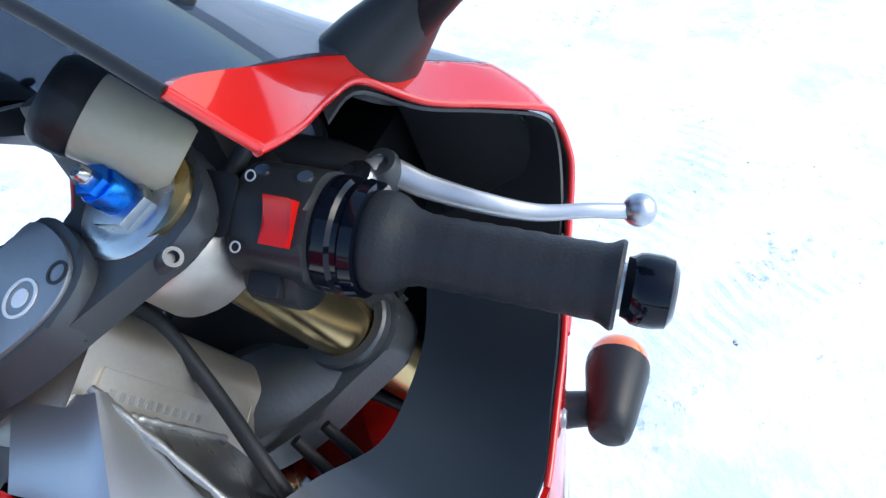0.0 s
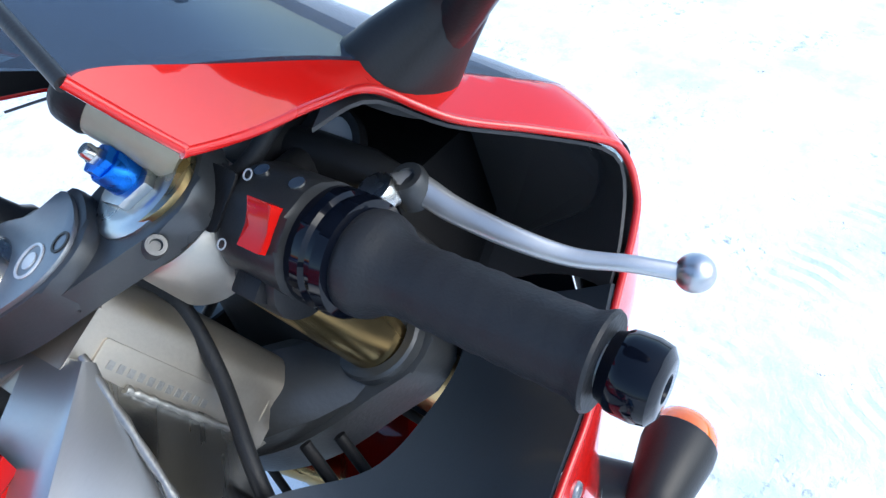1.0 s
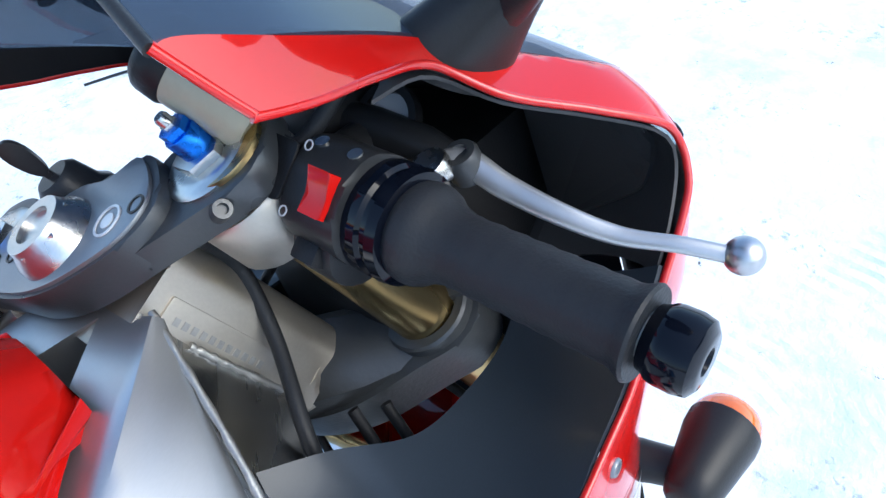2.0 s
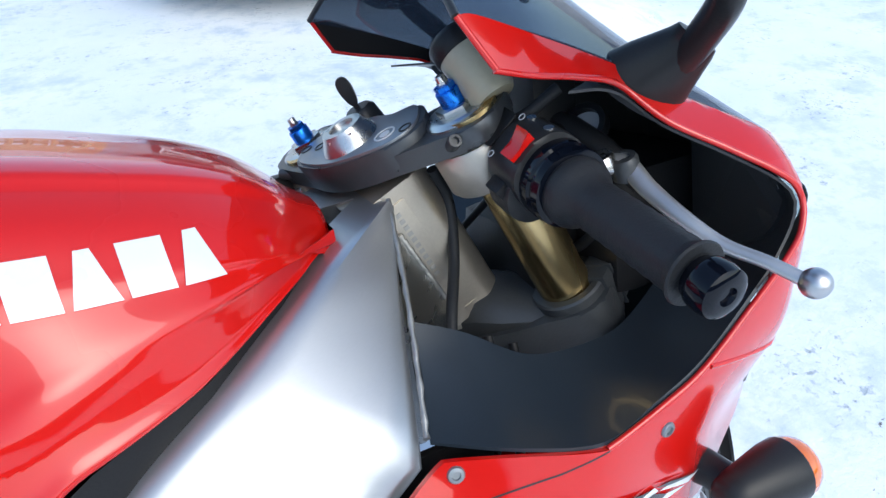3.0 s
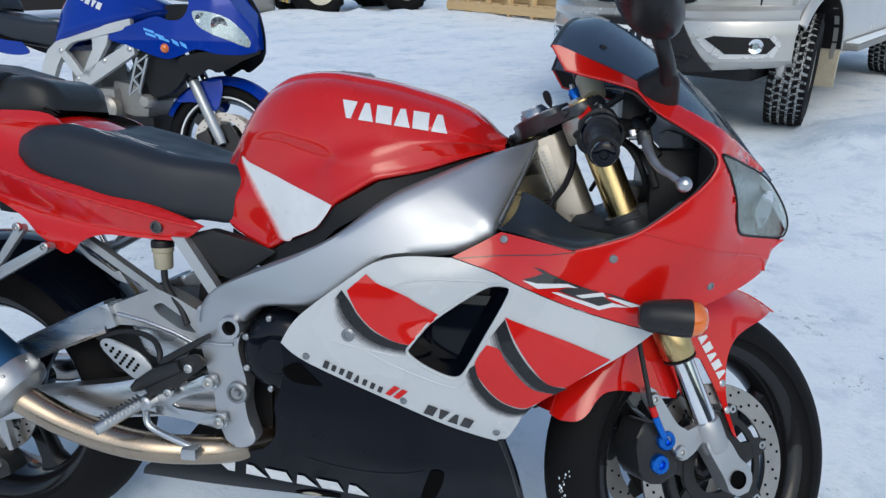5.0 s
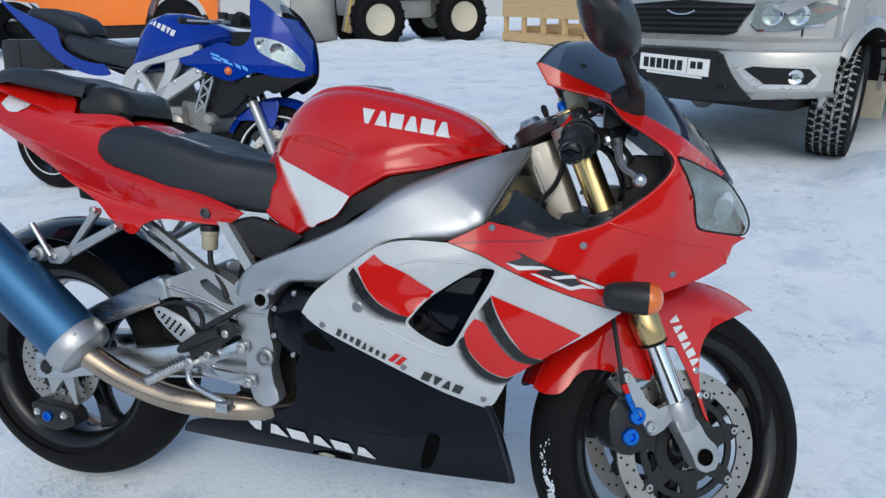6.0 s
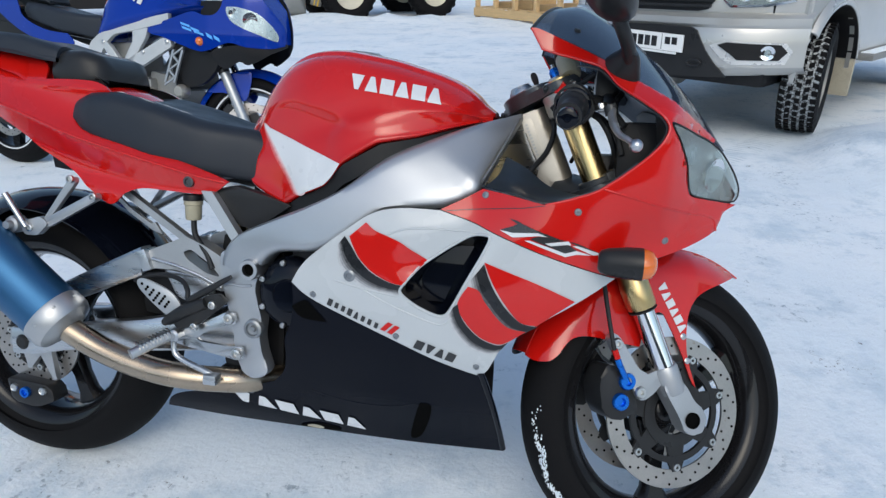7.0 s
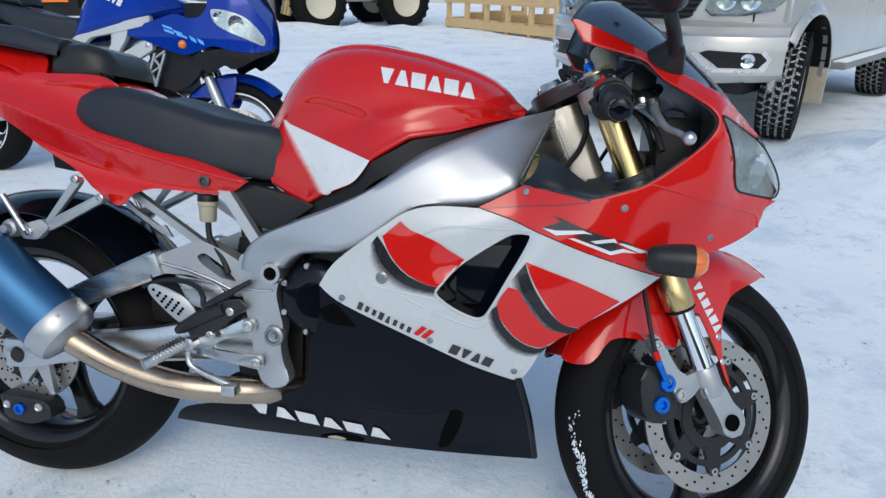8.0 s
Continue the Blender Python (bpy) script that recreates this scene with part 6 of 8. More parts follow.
SB = SB @ Matrix.Rotation(radians(0), 4, "Z")
# local up of the switch box: the side that faces up and back
upl = (Vector((-0.7, 0.0, 0.7)) - GD * Vector((-0.7, 0, 0.7)).dot(GD)).normalized()
rgt = GD.cross(upl)
SB = Matrix(((rgt.x, upl.x, GD.x, along(0.028).x), (rgt.y, upl.y, GD.y, along(0.028).y), (rgt.z, upl.z, GD.z, along(0.028).z), (0, 0, 0, 1)))
box = [(0.024, 0.026), (0.010, 0.034), (-0.014, 0.034), (-0.028, 0.022), (-0.031, 0.0), (-0.026, -0.024), (-0.012, -0.036), (0.014, -0.036), (0.028, -0.020), (0.031, 0.004)]
sw = part("switch_box", prism([tuple(p) for p in spline(box, 3, True)], -0.004, 0.038, 0.005, SB), PLASTIC, bike, "black switch box with red kill switch", 40, BARS)
part("kill_switch_frame", prism(rounded([(-0.018, 0.001), (0.014, 0.001), (0.014, 0.034), (-0.018, 0.034)], 0.004, 2), 0.0345, 0.0365, 0.0008, SB @ Matrix.Rotation(radians(-90), 4, "X")), INNER, sw)
rock = prism([(-0.013, 0.0335), (0.010, 0.0345), (0.010, 0.0395), (0.0, 0.0375), (-0.013, 0.0440)], 0.016, 0.031, 0.0012, SB @ Matrix.Translation((0.003, 0, 0.002)))
part("kill_switch", rock, KILL_RED, sw, "bright red rocker switch")
for xx in (-0.0215, 0.0195):
    part("switch_mark", revolve([(0.0022, 0.0), (0.0030, 0.0), (0.0030, 0.0004), (0.0022, 0.0004)], SB @ Vector((xx * 0.86, 0.0345, 0.004)), SB @ Vector((xx * 0.86, 1.0, 0.004)), 16, True), LABEL_GREY, sw)
part("start_button", block((0.026, 0.006, 0.006), (0.038, 0.022, 0.024), 0.003, SB), INNER, sw)
part("lower_box", prism([tuple(p) for p in spline([(0.018, 0.018), (0.036, 0.014), (0.043, -0.002), (0.036, -0.020), (0.016, -0.026)], 3, True)], 0.0, 0.030, 0.004, SB), PLASTIC, sw)
for zz in (0.006, 0.030):
    part("box_screw", revolve([(0, 0.002), (0.004, 0.002), (0.004, 0)], SB @ Vector((-0.022, 0.028, zz)), SB @ Vector((-0.6, 0.8, zz)), 10), STEEL, sw)
PV = Vector((1.176, -0.193, 0.8445))
# brake lever with its perch, master cylinder and fluid cup
perch = merge(tube([PV + Vector((0.004, 0.004, -0.002)), PV - GD * 0.03, PV - GD * 0.07 + Vector((-0.004, 0, 0.002)), PV - GD * 0.105 + Vector((-0.006, 0, 0.003))], [0.009, 0.0135, 0.0155, 0.0145], 20),
              tube([along(0.012), along(0.016) + (PV - GD * 0.075 - along(0.016)) * 0.9], [0.018, 0.012], 14))
part("brake_master", perch, PLASTIC, bike, "black brake master cylinder", 40, BARS)
lev = spline([PV + Vector((-0.012, 0.018, 0.004)), PV, Vector((1.169, -0.212, 0.825)), Vector((1.159, -0.238, 0.804)), Vector((1.155, -0.264, 0.784)), Vector((1.153, -0.292, 0.771)), Vector((1.152, -0.316, 0.757))], 6)
nl = len(lev)
lr = []
for i, (p, tg, uu, ww) in enumerate(frames_along(lev)):
    q = min(1, i / (0.75 * nl))
    hgt, thk = 0.0096 - 0.0048 * q, 0.0052 - 0.0014 * q
    side_v = tg.cross(Vector((-0.75, 0, 0.66))).normalized()
    up_v = side_v.cross(tg).normalized()
    lr.append([p + up_v * thk * math.copysign(abs(math.cos(6.2832 * k / 16)) ** 0.7, math.cos(6.2832 * k / 16)) + side_v * hgt * math.copysign(abs(math.sin(6.2832 * k / 16)) ** 0.7, math.sin(6.2832 * k / 16)) for k in range(16)])
lever = part("brake_lever", loft(lr), LEVER_METAL, bike, "polished aluminium brake lever with ball end", 50, BARS)
ball = bmesh.new()
bmesh.ops.create_uvsphere(ball, u_segments=24, v_segments=16, radius=0.0105)
bmesh.ops.translate(ball, verts=ball.verts, vec=(1.152, -0.320, 0.756))
part("ball_end", ball, POLISHED, lever)
part("lever_pivot", merge(revolve([(0, 0.006), (0.005, 0.006), (0.006, 0.008), (0.010, 0.008), (0.0115, 0.005), (0.0115, -0.010), (0, -0.010)], PV, PV + Vector((-0.35, -0.1, 0.93)), 24)), CAST_DARK, lever, "dark steel lever pivot screw")
part("adjuster_wheel", revolve([(0, 0.004), (0.011, 0.004), (0.012, 0.002), (0.012, -0.006), (0, -0.006)], PV + Vector((-0.012, 0.014, 0.008)), PV + Vector((-0.3, 0.0, 0.9)), 20), STEEL, lever)
CU = Vector((1.134, -0.118, 0.918))
CT = CU + Vector((0.03, 0.49, 0.87))
cup = part("fluid_cup", revolve([(0, 0.0), (0.017, 0.0), (0.0195, 0.004), (0.0215, 0.042), (0.0215, 0.046), (0, 0.046)], CU, CT, 32), CREAM, bike, "cream brake fluid cup with black lid", 40, BARS)
part("cup_lid", revolve([(0, 0.063), (0.020, 0.063), (0.0226, 0.060), (0.0232, 0.058), (0.0232, 0.047), (0.022, 0.045), (0, 0.045)], CU, CT, 32), INNER, cup, "black ribbed lid")
part("cup_hose", tube(spline([CU, CU + Vector((0.005, -0.01, -0.02)), SB @ Vector((-0.056, 0.016, -0.01))], 6), 0.005, 10), RUBBER, cup)
# cables
for pts, r in (([(1.140, -0.030, 0.880), (1.154, -0.024, 0.845), (1.144, -0.043, 0.800), (1.118, -0.080, 0.762), (1.105, -0.098, 0.725), (1.09, -0.11, 0.66)], 0.0052),
               ([(1.16, -0.06, 0.72), (1.15, -0.09, 0.66), (1.12, -0.11, 0.60)], 0.0045), ([(1.18, -0.07, 0.71), (1.17, -0.10, 0.65), (1.13, -0.12, 0.58)], 0.0045),
               ([(1.16, -0.09, 0.87), (1.20, -0.05, 0.86), (1.21, 0.0, 0.83), (1.19, 0.05, 0.78)], 0.004)):
    part("cable", tube(spline(pts, 8), r, 10), RUBBER, bike, "black control cable")
# left bar, simpler but whole
GAl, GEl = Vector((1.104, 0.108, 0.872)), Vector((1.046, 0.315, 0.786))
part("handlebar", tube([GAl, GEl], 0.011, 16), STEEL, bike, "left clip-on handlebar", 40, BARS)
part("grip", revolve(gp, GAl + (GEl - GAl).normalized() * 0.082, GEl + (GEl - GAl), 30), RUBBER, bike, "black rubber grip", 40, BARS)
part("bar_end", revolve([(0.0, 0.0), (0.0185, 0.002), (0.019, 0.022), (0.0175, 0.029), (0.0, 0.032)], GAl + (GEl - GAl).normalized() * 0.2055, GEl + (GEl - GAl), 24), GLOSS_BLACK, bike, "shiny black bar end weight", 40, BARS)
part("switch_box", block((1.07, 0.125, 0.835), (1.13, 0.165, 0.895), 0.012), PLASTIC, bike, "black switch box", 40, BARS)
clutch = spline([(1.165, 0.16, 0.85), (1.19, 0.2, 0.835), (1.19, 0.25, 0.806), (1.153, 0.318, 0.757)], 6)
part("clutch_lever", tube(clutch, 0.007, 12), POLISHED, bike, "polished clutch lever", 60, BARS)

# ---- turn signals ----
for side in (-1, 1):
    stalk = part("turn_signal", tube([Vector((1.264, side * 0.195, 0.628)), Vector((1.272, side * 0.222, 0.626)), Vector((1.278, side * 0.242, 0.623))], [0.018, 0.015, 0.014], 16), PLASTIC, bike, "black turn signal with orange lens", 50)
    rings = []
    for u, ry, rz in ((0, 0.012, 0.013), (0.004, 0.016, 0.019), (0.016, 0.019, 0.023), (0.042, 0.023, 0.026), (0.060, 0.026, 0.027), (0.070, 0.026, 0.027)):
        rings.append([Vector((1.249 + u, side * (0.255 + ry * math.cos(6.2832 * k / 24)), 0.629 + rz * math.sin(6.2832 * k / 24))) for k in range(24)])
    part("lamp_body", loft(rings), PLASTIC, stalk)
    rings = []
    for u, f in ((0.0, 1.0), (0.008, 0.97), (0.016, 0.85), (0.022, 0.6), (0.025, 0.2)):
        rings.append([Vector((1.317 + u, side * (0.255 + 0.026 * f * math.cos(6.2832 * k / 24)), 0.629 + 0.026 * f * math.sin(6.2832 * k / 24))) for k in range(24)])
    part("lamp_lens", loft(rings), ORANGE, stalk, "orange lens")

# ---- swingarm, exhaust, foot rests, rear end ----
for side in (-1, 1):
    rings = []
    for x, zc, h, w, y in ((-0.03, 0.318, 0.030, 0.014, 0.112), (0.03, 0.322, 0.030, 0.016, 0.114), (0.10, 0.338, 0.028, 0.017, 0.122), (0.20, 0.360, 0.027, 0.018, 0.130), (0.33, 0.374, 0.034, 0.020, 0.130), (0.45, 0.394, 0.042, 0.022, 0.122), (0.56, 0.420, 0.050, 0.025, 0.11)):
        rings.append([Vector((x, side * (y + w * a), zc + h * b)) for a, b in ((-1, -0.8), (-0.8, -1), (0.8, -1), (1, -0.8), (1, 0.8), (0.8, 1), (-0.8, 1), (-1, 0.8))])
    arm = part("swingarm", loft(rings), ALU, bike, "brushed aluminium swingarm", 40)
    # upper brace
    def boxed(pts):
        return loft([[Vector((x, side * (y + w * p), z + h * q)) for p, q in ((-1, -0.8), (-0.85, -1), (0.85, -1), (1, -0.8), (1, 0.8), (0.85, 1), (-0.85, 1), (-1, 0.8))] for x, y, z, h, w in pts])
    part("brace", boxed(((0.05, 0.118, 0.412, 0.020, 0.014), (0.17, 0.126, 0.466, 0.026, 0.017), (0.325, 0.130, 0.535, 0.030, 0.018))), ALU, arm, "polished swingarm brace", 25)
    mm = Matrix(((1, 0, 0, 0), (0, 0, side, 0), (0, 1, 0, 0), (0, 0, 0, 1)))
    fan = rounded([(0.336, 0.557), (0.380, 0.575), (0.424, 0.594), (0.470, 0.575), (0.520, 0.548), (0.535, 0.490), (0.500, 0.484), (0.451, 0.508), (0.400, 0.521), (0.338, 0.520)], 0.006, 2)
    slot = rounded([(0.416, 0.560), (0.434, 0.568), (0.482, 0.537), (0.502, 0.514), (0.470, 0.519), (0.427, 0.545)], 0.008, 3)
    shoulder = part("brace_root", merge(*[prism(c, 0.100, 0.138, 0.0, mm) for c in around(fan, slot)]), SILVER_PAINT, arm, "cast swingarm shoulder with a slot", 25)
    part("shoulder_crease", tube([Vector((0.345, side * 0.138, 0.541)), Vector((0.400, side * 0.139, 0.531)), Vector((0.455, side * 0.139, 0.514)), Vector((0.505, side * 0.139, 0.492))], 0.004, 8), ALU, shoulder)
    part("gusset_plate", prism(rounded([(0.345, 0.515), (0.440, 0.500), (0.470, 0.470), (0.440, 0.440), (0.380, 0.452)], 0.012, 3), 0.096, 0.104, 0.002, mm), ALU, arm, "grey inner gusset")
    part("brace_end", block((0.32, side * 0.128 - 0.021, 0.514), (0.342, side * 0.128 + 0.021, 0.560), 0.005, Matrix.Translation((0.331, 0, 0.537)) @ Matrix.Rotation(radians(-20), 4, "Y") @ Matrix.Translation((-0.331, 0, -0.537))), ALU, arm)
    # rear subframe tubes
    part("subframe_tube", loft([[p + Vector((0, side * 0.009 * a, 0.0085 * b)) for a, b in ((-1, -1), (1, -1), (1, 1), (-1, 1))] for p in (Vector((0.25, side * 0.115, 0.690)), Vector((0.50, side * 0.125, 0.535)))]), SILVER_PAINT, bike, "silver square subframe tube", 20)
    part("subframe_tube", loft([[p + Vector((0.012 * a, side * 0.010 * b, 0.0)) for a, b in ((-1, -1), (1, -1), (1, 1), (-1, 1))] for p in (Vector((0.486, side * 0.150, 0.692)), Vector((0.560, side * 0.158, 0.592)))]), SILVER_PAINT, bike, "silver subframe strut", 20)
    mm = Matrix(((1, 0, 0, 0), (0, 0, side, 0), (0, 1, 0, 0), (0, 0, 0, 1)))
    # pillion foot rest hanger
    h = merge(prism(rounded([(0.188, 0.704), (0.200, 0.706), (0.203, 0.695), (0.130, 0.608), (0.120, 0.614)], 0.005, 2), 0.166, 0.178, 0.003, mm), prism(rounded([(0.242, 0.675), (0.253, 0.673), (0.254, 0.662), (0.135, 0.598), (0.100, 0.592), (0.112, 0.608)], 0.005, 2), 0.166, 0.179, 0.003, mm),
              prism(rounded([(0.066, 0.604), (0.118, 0.620), (0.136, 0.604), (0.108, 0.578), (0.076, 0.578)], 0.008, 2), 0.166, 0.184, 0.003, mm), revolve([(0, 0.026), (0.008, 0.026), (0.010, 0.020), (0.010, 0.014), (0.016, 0.012), (0.018, 0.006), (0.018, -0.014), (0, -0.014)], (0.050, side * 0.176, 0.598), (0.050, side * 1.176, 0.598), 20), prism(rounded([(0.046, 0.612), (0.090, 0.606), (0.090, 0.586), (0.046, 0.584)], 0.006, 2), 0.164, 0.174, 0.002, mm))
    hang = part("pillion_hanger", h, SILVER_PAINT, bike, "silver pillion foot rest hanger", 40)
    for x, z in ((0.196, 0.701), (0.248, 0.668), (0.092, 0.594)):
        part("hanger_bolt", revolve([(0, 0.004), (0.004, 0.004), (0.005, 0.007), (0.008, 0.006), (0.008, 0)], (x, side * 0.182, z), (x, side * 1.182, z), 14), STEEL, hang)
    part("pillion_peg", tube([Vector((0.088, side * 0.190, 0.596)), Vector((0.048, side * 0.197, 0.664))], 0.0065, 12), STEEL, hang)
    # rider foot rest plate
    rp = merge(prism(rounded([(0.424, 0.378), (0.438, 0.404), (0.475, 0.420), (0.538, 0.454), (0.556, 0.454), (0.560, 0.432), (0.545, 0.428), (0.487, 0.405), (0.468, 0.394), (0.476, 0.387), (0.548, 0.382), (0.572, 0.384), (0.576, 0.362), (0.558, 0.356), (0.498, 0.366), (0.446, 0.373)], 0.004, 2), 0.172, 0.180, 0.002, mm))
    rest = part("foot_rest_plate", rp, ALU, bike, "aluminium foot rest plate", 40)
    for x, z in ((0.546, 0.442), (0.562, 0.370)):
        part("rest_bolt", revolve([(0, 0.004), (0.005, 0.004), (0.006, 0.009), (0.0105, 0.008), (0.012, 0.004), (0.012, -0.004)], (x, side * 0.180, z), (x, side * 1.180, z), 18), STEEL, rest)
    part("foot_peg", tube([Vector((0.430, side * 0.185, 0.402)), Vector((0.380, side * 0.262, 0.374))], 0.0105, 12), STEEL, rest, "ribbed folding foot peg")
    for k in range(10):
        part("peg_rib", block((-0.012, -0.001, 0.012 + 0.007 * k), (0.012, 0.014, 0.015 + 0.007 * k), 0, axis_frame((0.430, side * 0.185, 0.402), (0.380, side * 0.262, 0.374))), STEEL, rest)
    hp = [tuple(p) for p in spline([(0.345, 0.494), (0.350, 0.508), (0.375, 0.505), (0.422, 0.485), (0.443, 0.456), (0.430, 0.438), (0.412, 0.436), (0.372, 0.466)], 4, True)]
    heel = part("heel_guard", prism(hp, 0.184, 0.188, 0.0015, mm), SILVER_PAINT, rest, "drilled aluminium heel guard")
    for r in range(4):
        for c in range(5):
            x, z = 0.356 + 0.0128 * c + 0.0085 * r, 0.498 - 0.0055 * c - 0.0108 * r
            if r + c < 6:
                part("drilling", revolve([(0, 0.0006), (0.0032, 0.0006), (0.0032, 0)], (x, side * 0.188, z), (x, side * 1.188, z), 10), HOLE, rest)
    body = merge(prism(rounded([(0.420, 0.428), (0.448, 0.455), (0.500, 0.486), (0.528, 0.492), (0.545, 0.476), (0.482, 0.424), (0.436, 0.408)], 0.006, 2), 0.178, 0.190, 0.004, mm), tube([Vector((0.402, side * 0.186, 0.420)), Vector((0.415, side * 0.186, 0.428)), Vector((0.450, side * 0.188, 0.450)), Vector((0.500, side * 0.188, 0.472))], [0.007, 0.012, 0.014, 0.012], 14))
    master = part("brake_cylinder", body, PLASTIC, bike, "black rear master cylinder", 40)
    part("brake_hose", tube(spline([(0.515, side * 0.184, 0.502), (0.462, side * 0.186, 0.474), (0.452, side * 0.178, 0.490), (0.430, side * 0.160, 0.503), (0.392, side * 0.145, 0.509), (0.345, side * 0.140, 0.506), (0.300, side * 0.135, 0.490)], 6), 0.0052, 8), RUBBER, master)
    part("push_rod", tube([Vector((0.466, side * 0.186, 0.476)), Vector((0.500, side * 0.186, 0.496)), Vector((0.552, side * 0.184, 0.528))], [0.0075, 0.0075, 0.0045], 12), PLASTIC, master)
    for x, z in ((0.474, 0.420), (0.515, 0.469)):
        part("cylinder_bolt", revolve([(0, 0.004), (0.004, 0.004), (0.005, 0.007), (0.008, 0.006), (0.009, 0)], (x, side * 0.190, z), (x, side * 1.19, z), 14), STEEL, master)
    part("pedal_joint", revolve([(0, 0.016), (0.010, 0.016), (0.014, 0.012), (0.015, -0.012), (0, -0.012)], (0.430, side * 0.188, 0.398), (0.430, side * 1.188, 0.398), 20), ALU, rest, "polished pivot boss")
    ped = spline([(0.430, side * 0.196, 0.392), (0.434, side * 0.198, 0.364), (0.455, side * 0.2, 0.350), (0.508, side * 0.205, 0.334), (0.520, side * 0.205, 0.328)], 5)
    part("brake_pedal", merge(tube(ped, 0.0062, 10), block((0.510, side * 0.212 - 0.012, 0.314), (0.538, side * 0.212 + 0.012, 0.334), 0.004)), ALU, bike, "aluminium foot pedal", 40)

# exhaust on the right
pipe = spline([(0.615, -0.060, 0.290), (0.585, -0.105, 0.294), (0.545, -0.152, 0.302), (0.45, -0.182, 0.309), (0.36, -0.192, 0.322), (0.27, -0.198, 0.350), (0.195, -0.203, 0.388)], 8)
exhaust = part("exhaust", tube(pipe, 0.026, 28), TITAN, bike, "heat tinted steel exhaust with blue silencer", 60)
e0, e1 = Vector((0.185, -0.204, 0.395)), Vector((-0.20, -0.222, 0.715))
m_can = axis_frame(e0, e1)


def oval(d, a, b):
    return [m_can @ Vector((a * math.cos(6.2832 * k / 40), b * math.sin(6.2832 * k / 40), d)) for k in range(40)]


part("end_cap", loft([oval(-0.012, 0.028, 0.028), oval(-0.006, 0.040, 0.045), oval(0.0, 0.055, 0.060), oval(0.012, 0.060, 0.066), oval(0.040, 0.0605, 0.0665), oval(0.042, 0.0595, 0.0655)]), SILVER_PAINT, exhaust, "satin silver end cap", 40)
part("silencer", loft([oval(0.040, 0.058, 0.064), oval(0.30, 0.058, 0.064), oval(0.46, 0.058, 0.064)]), CAN_BLUE, exhaust, "blue metallic silencer sleeve", 60)
part("tail_cap", loft([oval(0.458, 0.0595, 0.0655), oval(0.50, 0.060, 0.066), oval(0.52, 0.045, 0.05), oval(0.505, 0.03, 0.03)]), SILVER_PAINT, exhaust, "", 40)
for k in range(0, 40, 5):
    p = oval(0.026, 0.0603, 0.0663)[k]
    n = (p - m_can @ Vector((0, 0, 0.026))).normalized()
    part("rivet", revolve([(0, 0.0022), (0.002, 0.0018), (0.0034, 0)], p, p + n, 10), STEEL, exhaust)
# rear brake
mm = Matrix(((1, 0, 0, 0), (0, 0, -1, 0), (0, 1, 0, 0), (0, 0, 0, 1)))
rb = part("rear_caliper", merge(prism(rounded([(-0.060, 0.225), (0.055, 0.215), (0.070, 0.180), (0.020, 0.160), (-0.045, 0.170)], 0.012, 3), 0.075, 0.120, 0.008, mm)), PLASTIC, bike, "black rear caliper with blue bolt", 40)
part("caliper_hanger", prism(rounded([(-0.045, 0.345), (-0.02, 0.350), (0.02, 0.318), (0.12, 0.319), (0.123, 0.308), (0.058, 0.300), (0.074, 0.232), (0.062, 0.228), (0.032, 0.290), (0.008, 0.252), (-0.004, 0.250), (-0.012, 0.292), (-0.05, 0.304)], 0.005, 2), 0.100, 0.114, 0.002, mm), SILVER_PAINT, rb, "silver caliper hanger")
part("caliper_bolt", revolve([(0, 0.001), (0.006, 0.001), (0.008, 0.006), (0.012, 0.006), (0.013, 0.003), (0.013, -0.003)], (-0.006, -0.122, 0.195), (-0.006, -1.122, 0.195), 18), BLUE_ANOD, rb, "blue anodised bolt")
for x, z in ((-0.036, 0.203), (0.040, 0.203)):
    part("steel_bolt", revolve([(0, 0.003), (0.005, 0.003), (0.0085, 0.005), (0.010, 0.002), (0.010, -0.002)], (x, -0.121, z), (x, -1.121, z), 16), STEEL, rb)
part("axle_nut", merge(revolve([(0, 0.016), (0.012, 0.016), (0.018, 0.010), (0.020, 0.0), (0.020, -0.01)], (0.0, -0.118, 0.318), (0, -1.118, 0.318), 20)), PLASTIC, bike, "black rear axle nut", 40)
# hugger over the rear wheel, fluid cup, hoses
rings = []
for i in range(25):
    a = radians(36 + 108 * i / 24)
    rings.append([Vector((math.cos(a), 0, math.sin(a))) * (0.352 - 0.020 * (t * t) * 2) + Vector((0, 0.118 * t, 0.311)) for t in [k / 6 - 1 for k in range(13)]])
bm = loft(rings, False, False)
bmesh.ops.recalc_face_normals(bm, faces=bm.faces)
bmesh.ops.solidify(bm, geom=list(bm.faces), thickness=0.003)
part("hugger", bm, GLOSS_BLACK, bike, "shiny black rear hugger", 60)
rc = part("rear_fluid_cup", revolve([(0, 0), (0.014, 0), (0.016, 0.003), (0.017, 0.030), (0.019, 0.032), (0.019, 0.044), (0, 0.046)], (0.437, -0.128, 0.628), (0.437, -0.128, 1), 24), CREAM, bike, "cream rear brake fluid cup")
part("cup_lid", revolve([(0, 0.012), (0.019, 0.012), (0.020, 0.008), (0.020, 0)], (0.437, -0.128, 0.668), (0.437, -0.128, 1), 24), INNER, rc)
part("cup_hose", tube(spline([(0.437, -0.128, 0.628), (0.442, -0.13, 0.595), (0.470, -0.135, 0.560), (0.485, -0.14, 0.53)], 8), 0.006, 10), RUBBER, rc)
# black blocks added to stand in for the dark behind the swingarm
part("dark_infill_mass", merge(block((0.28, -0.09, 0.40), (0.54, 0.09, 0.545), 0.03), block((0.47, -0.085, 0.30), (0.62, 0.085, 0.60), 0.03)), INNER, bike)
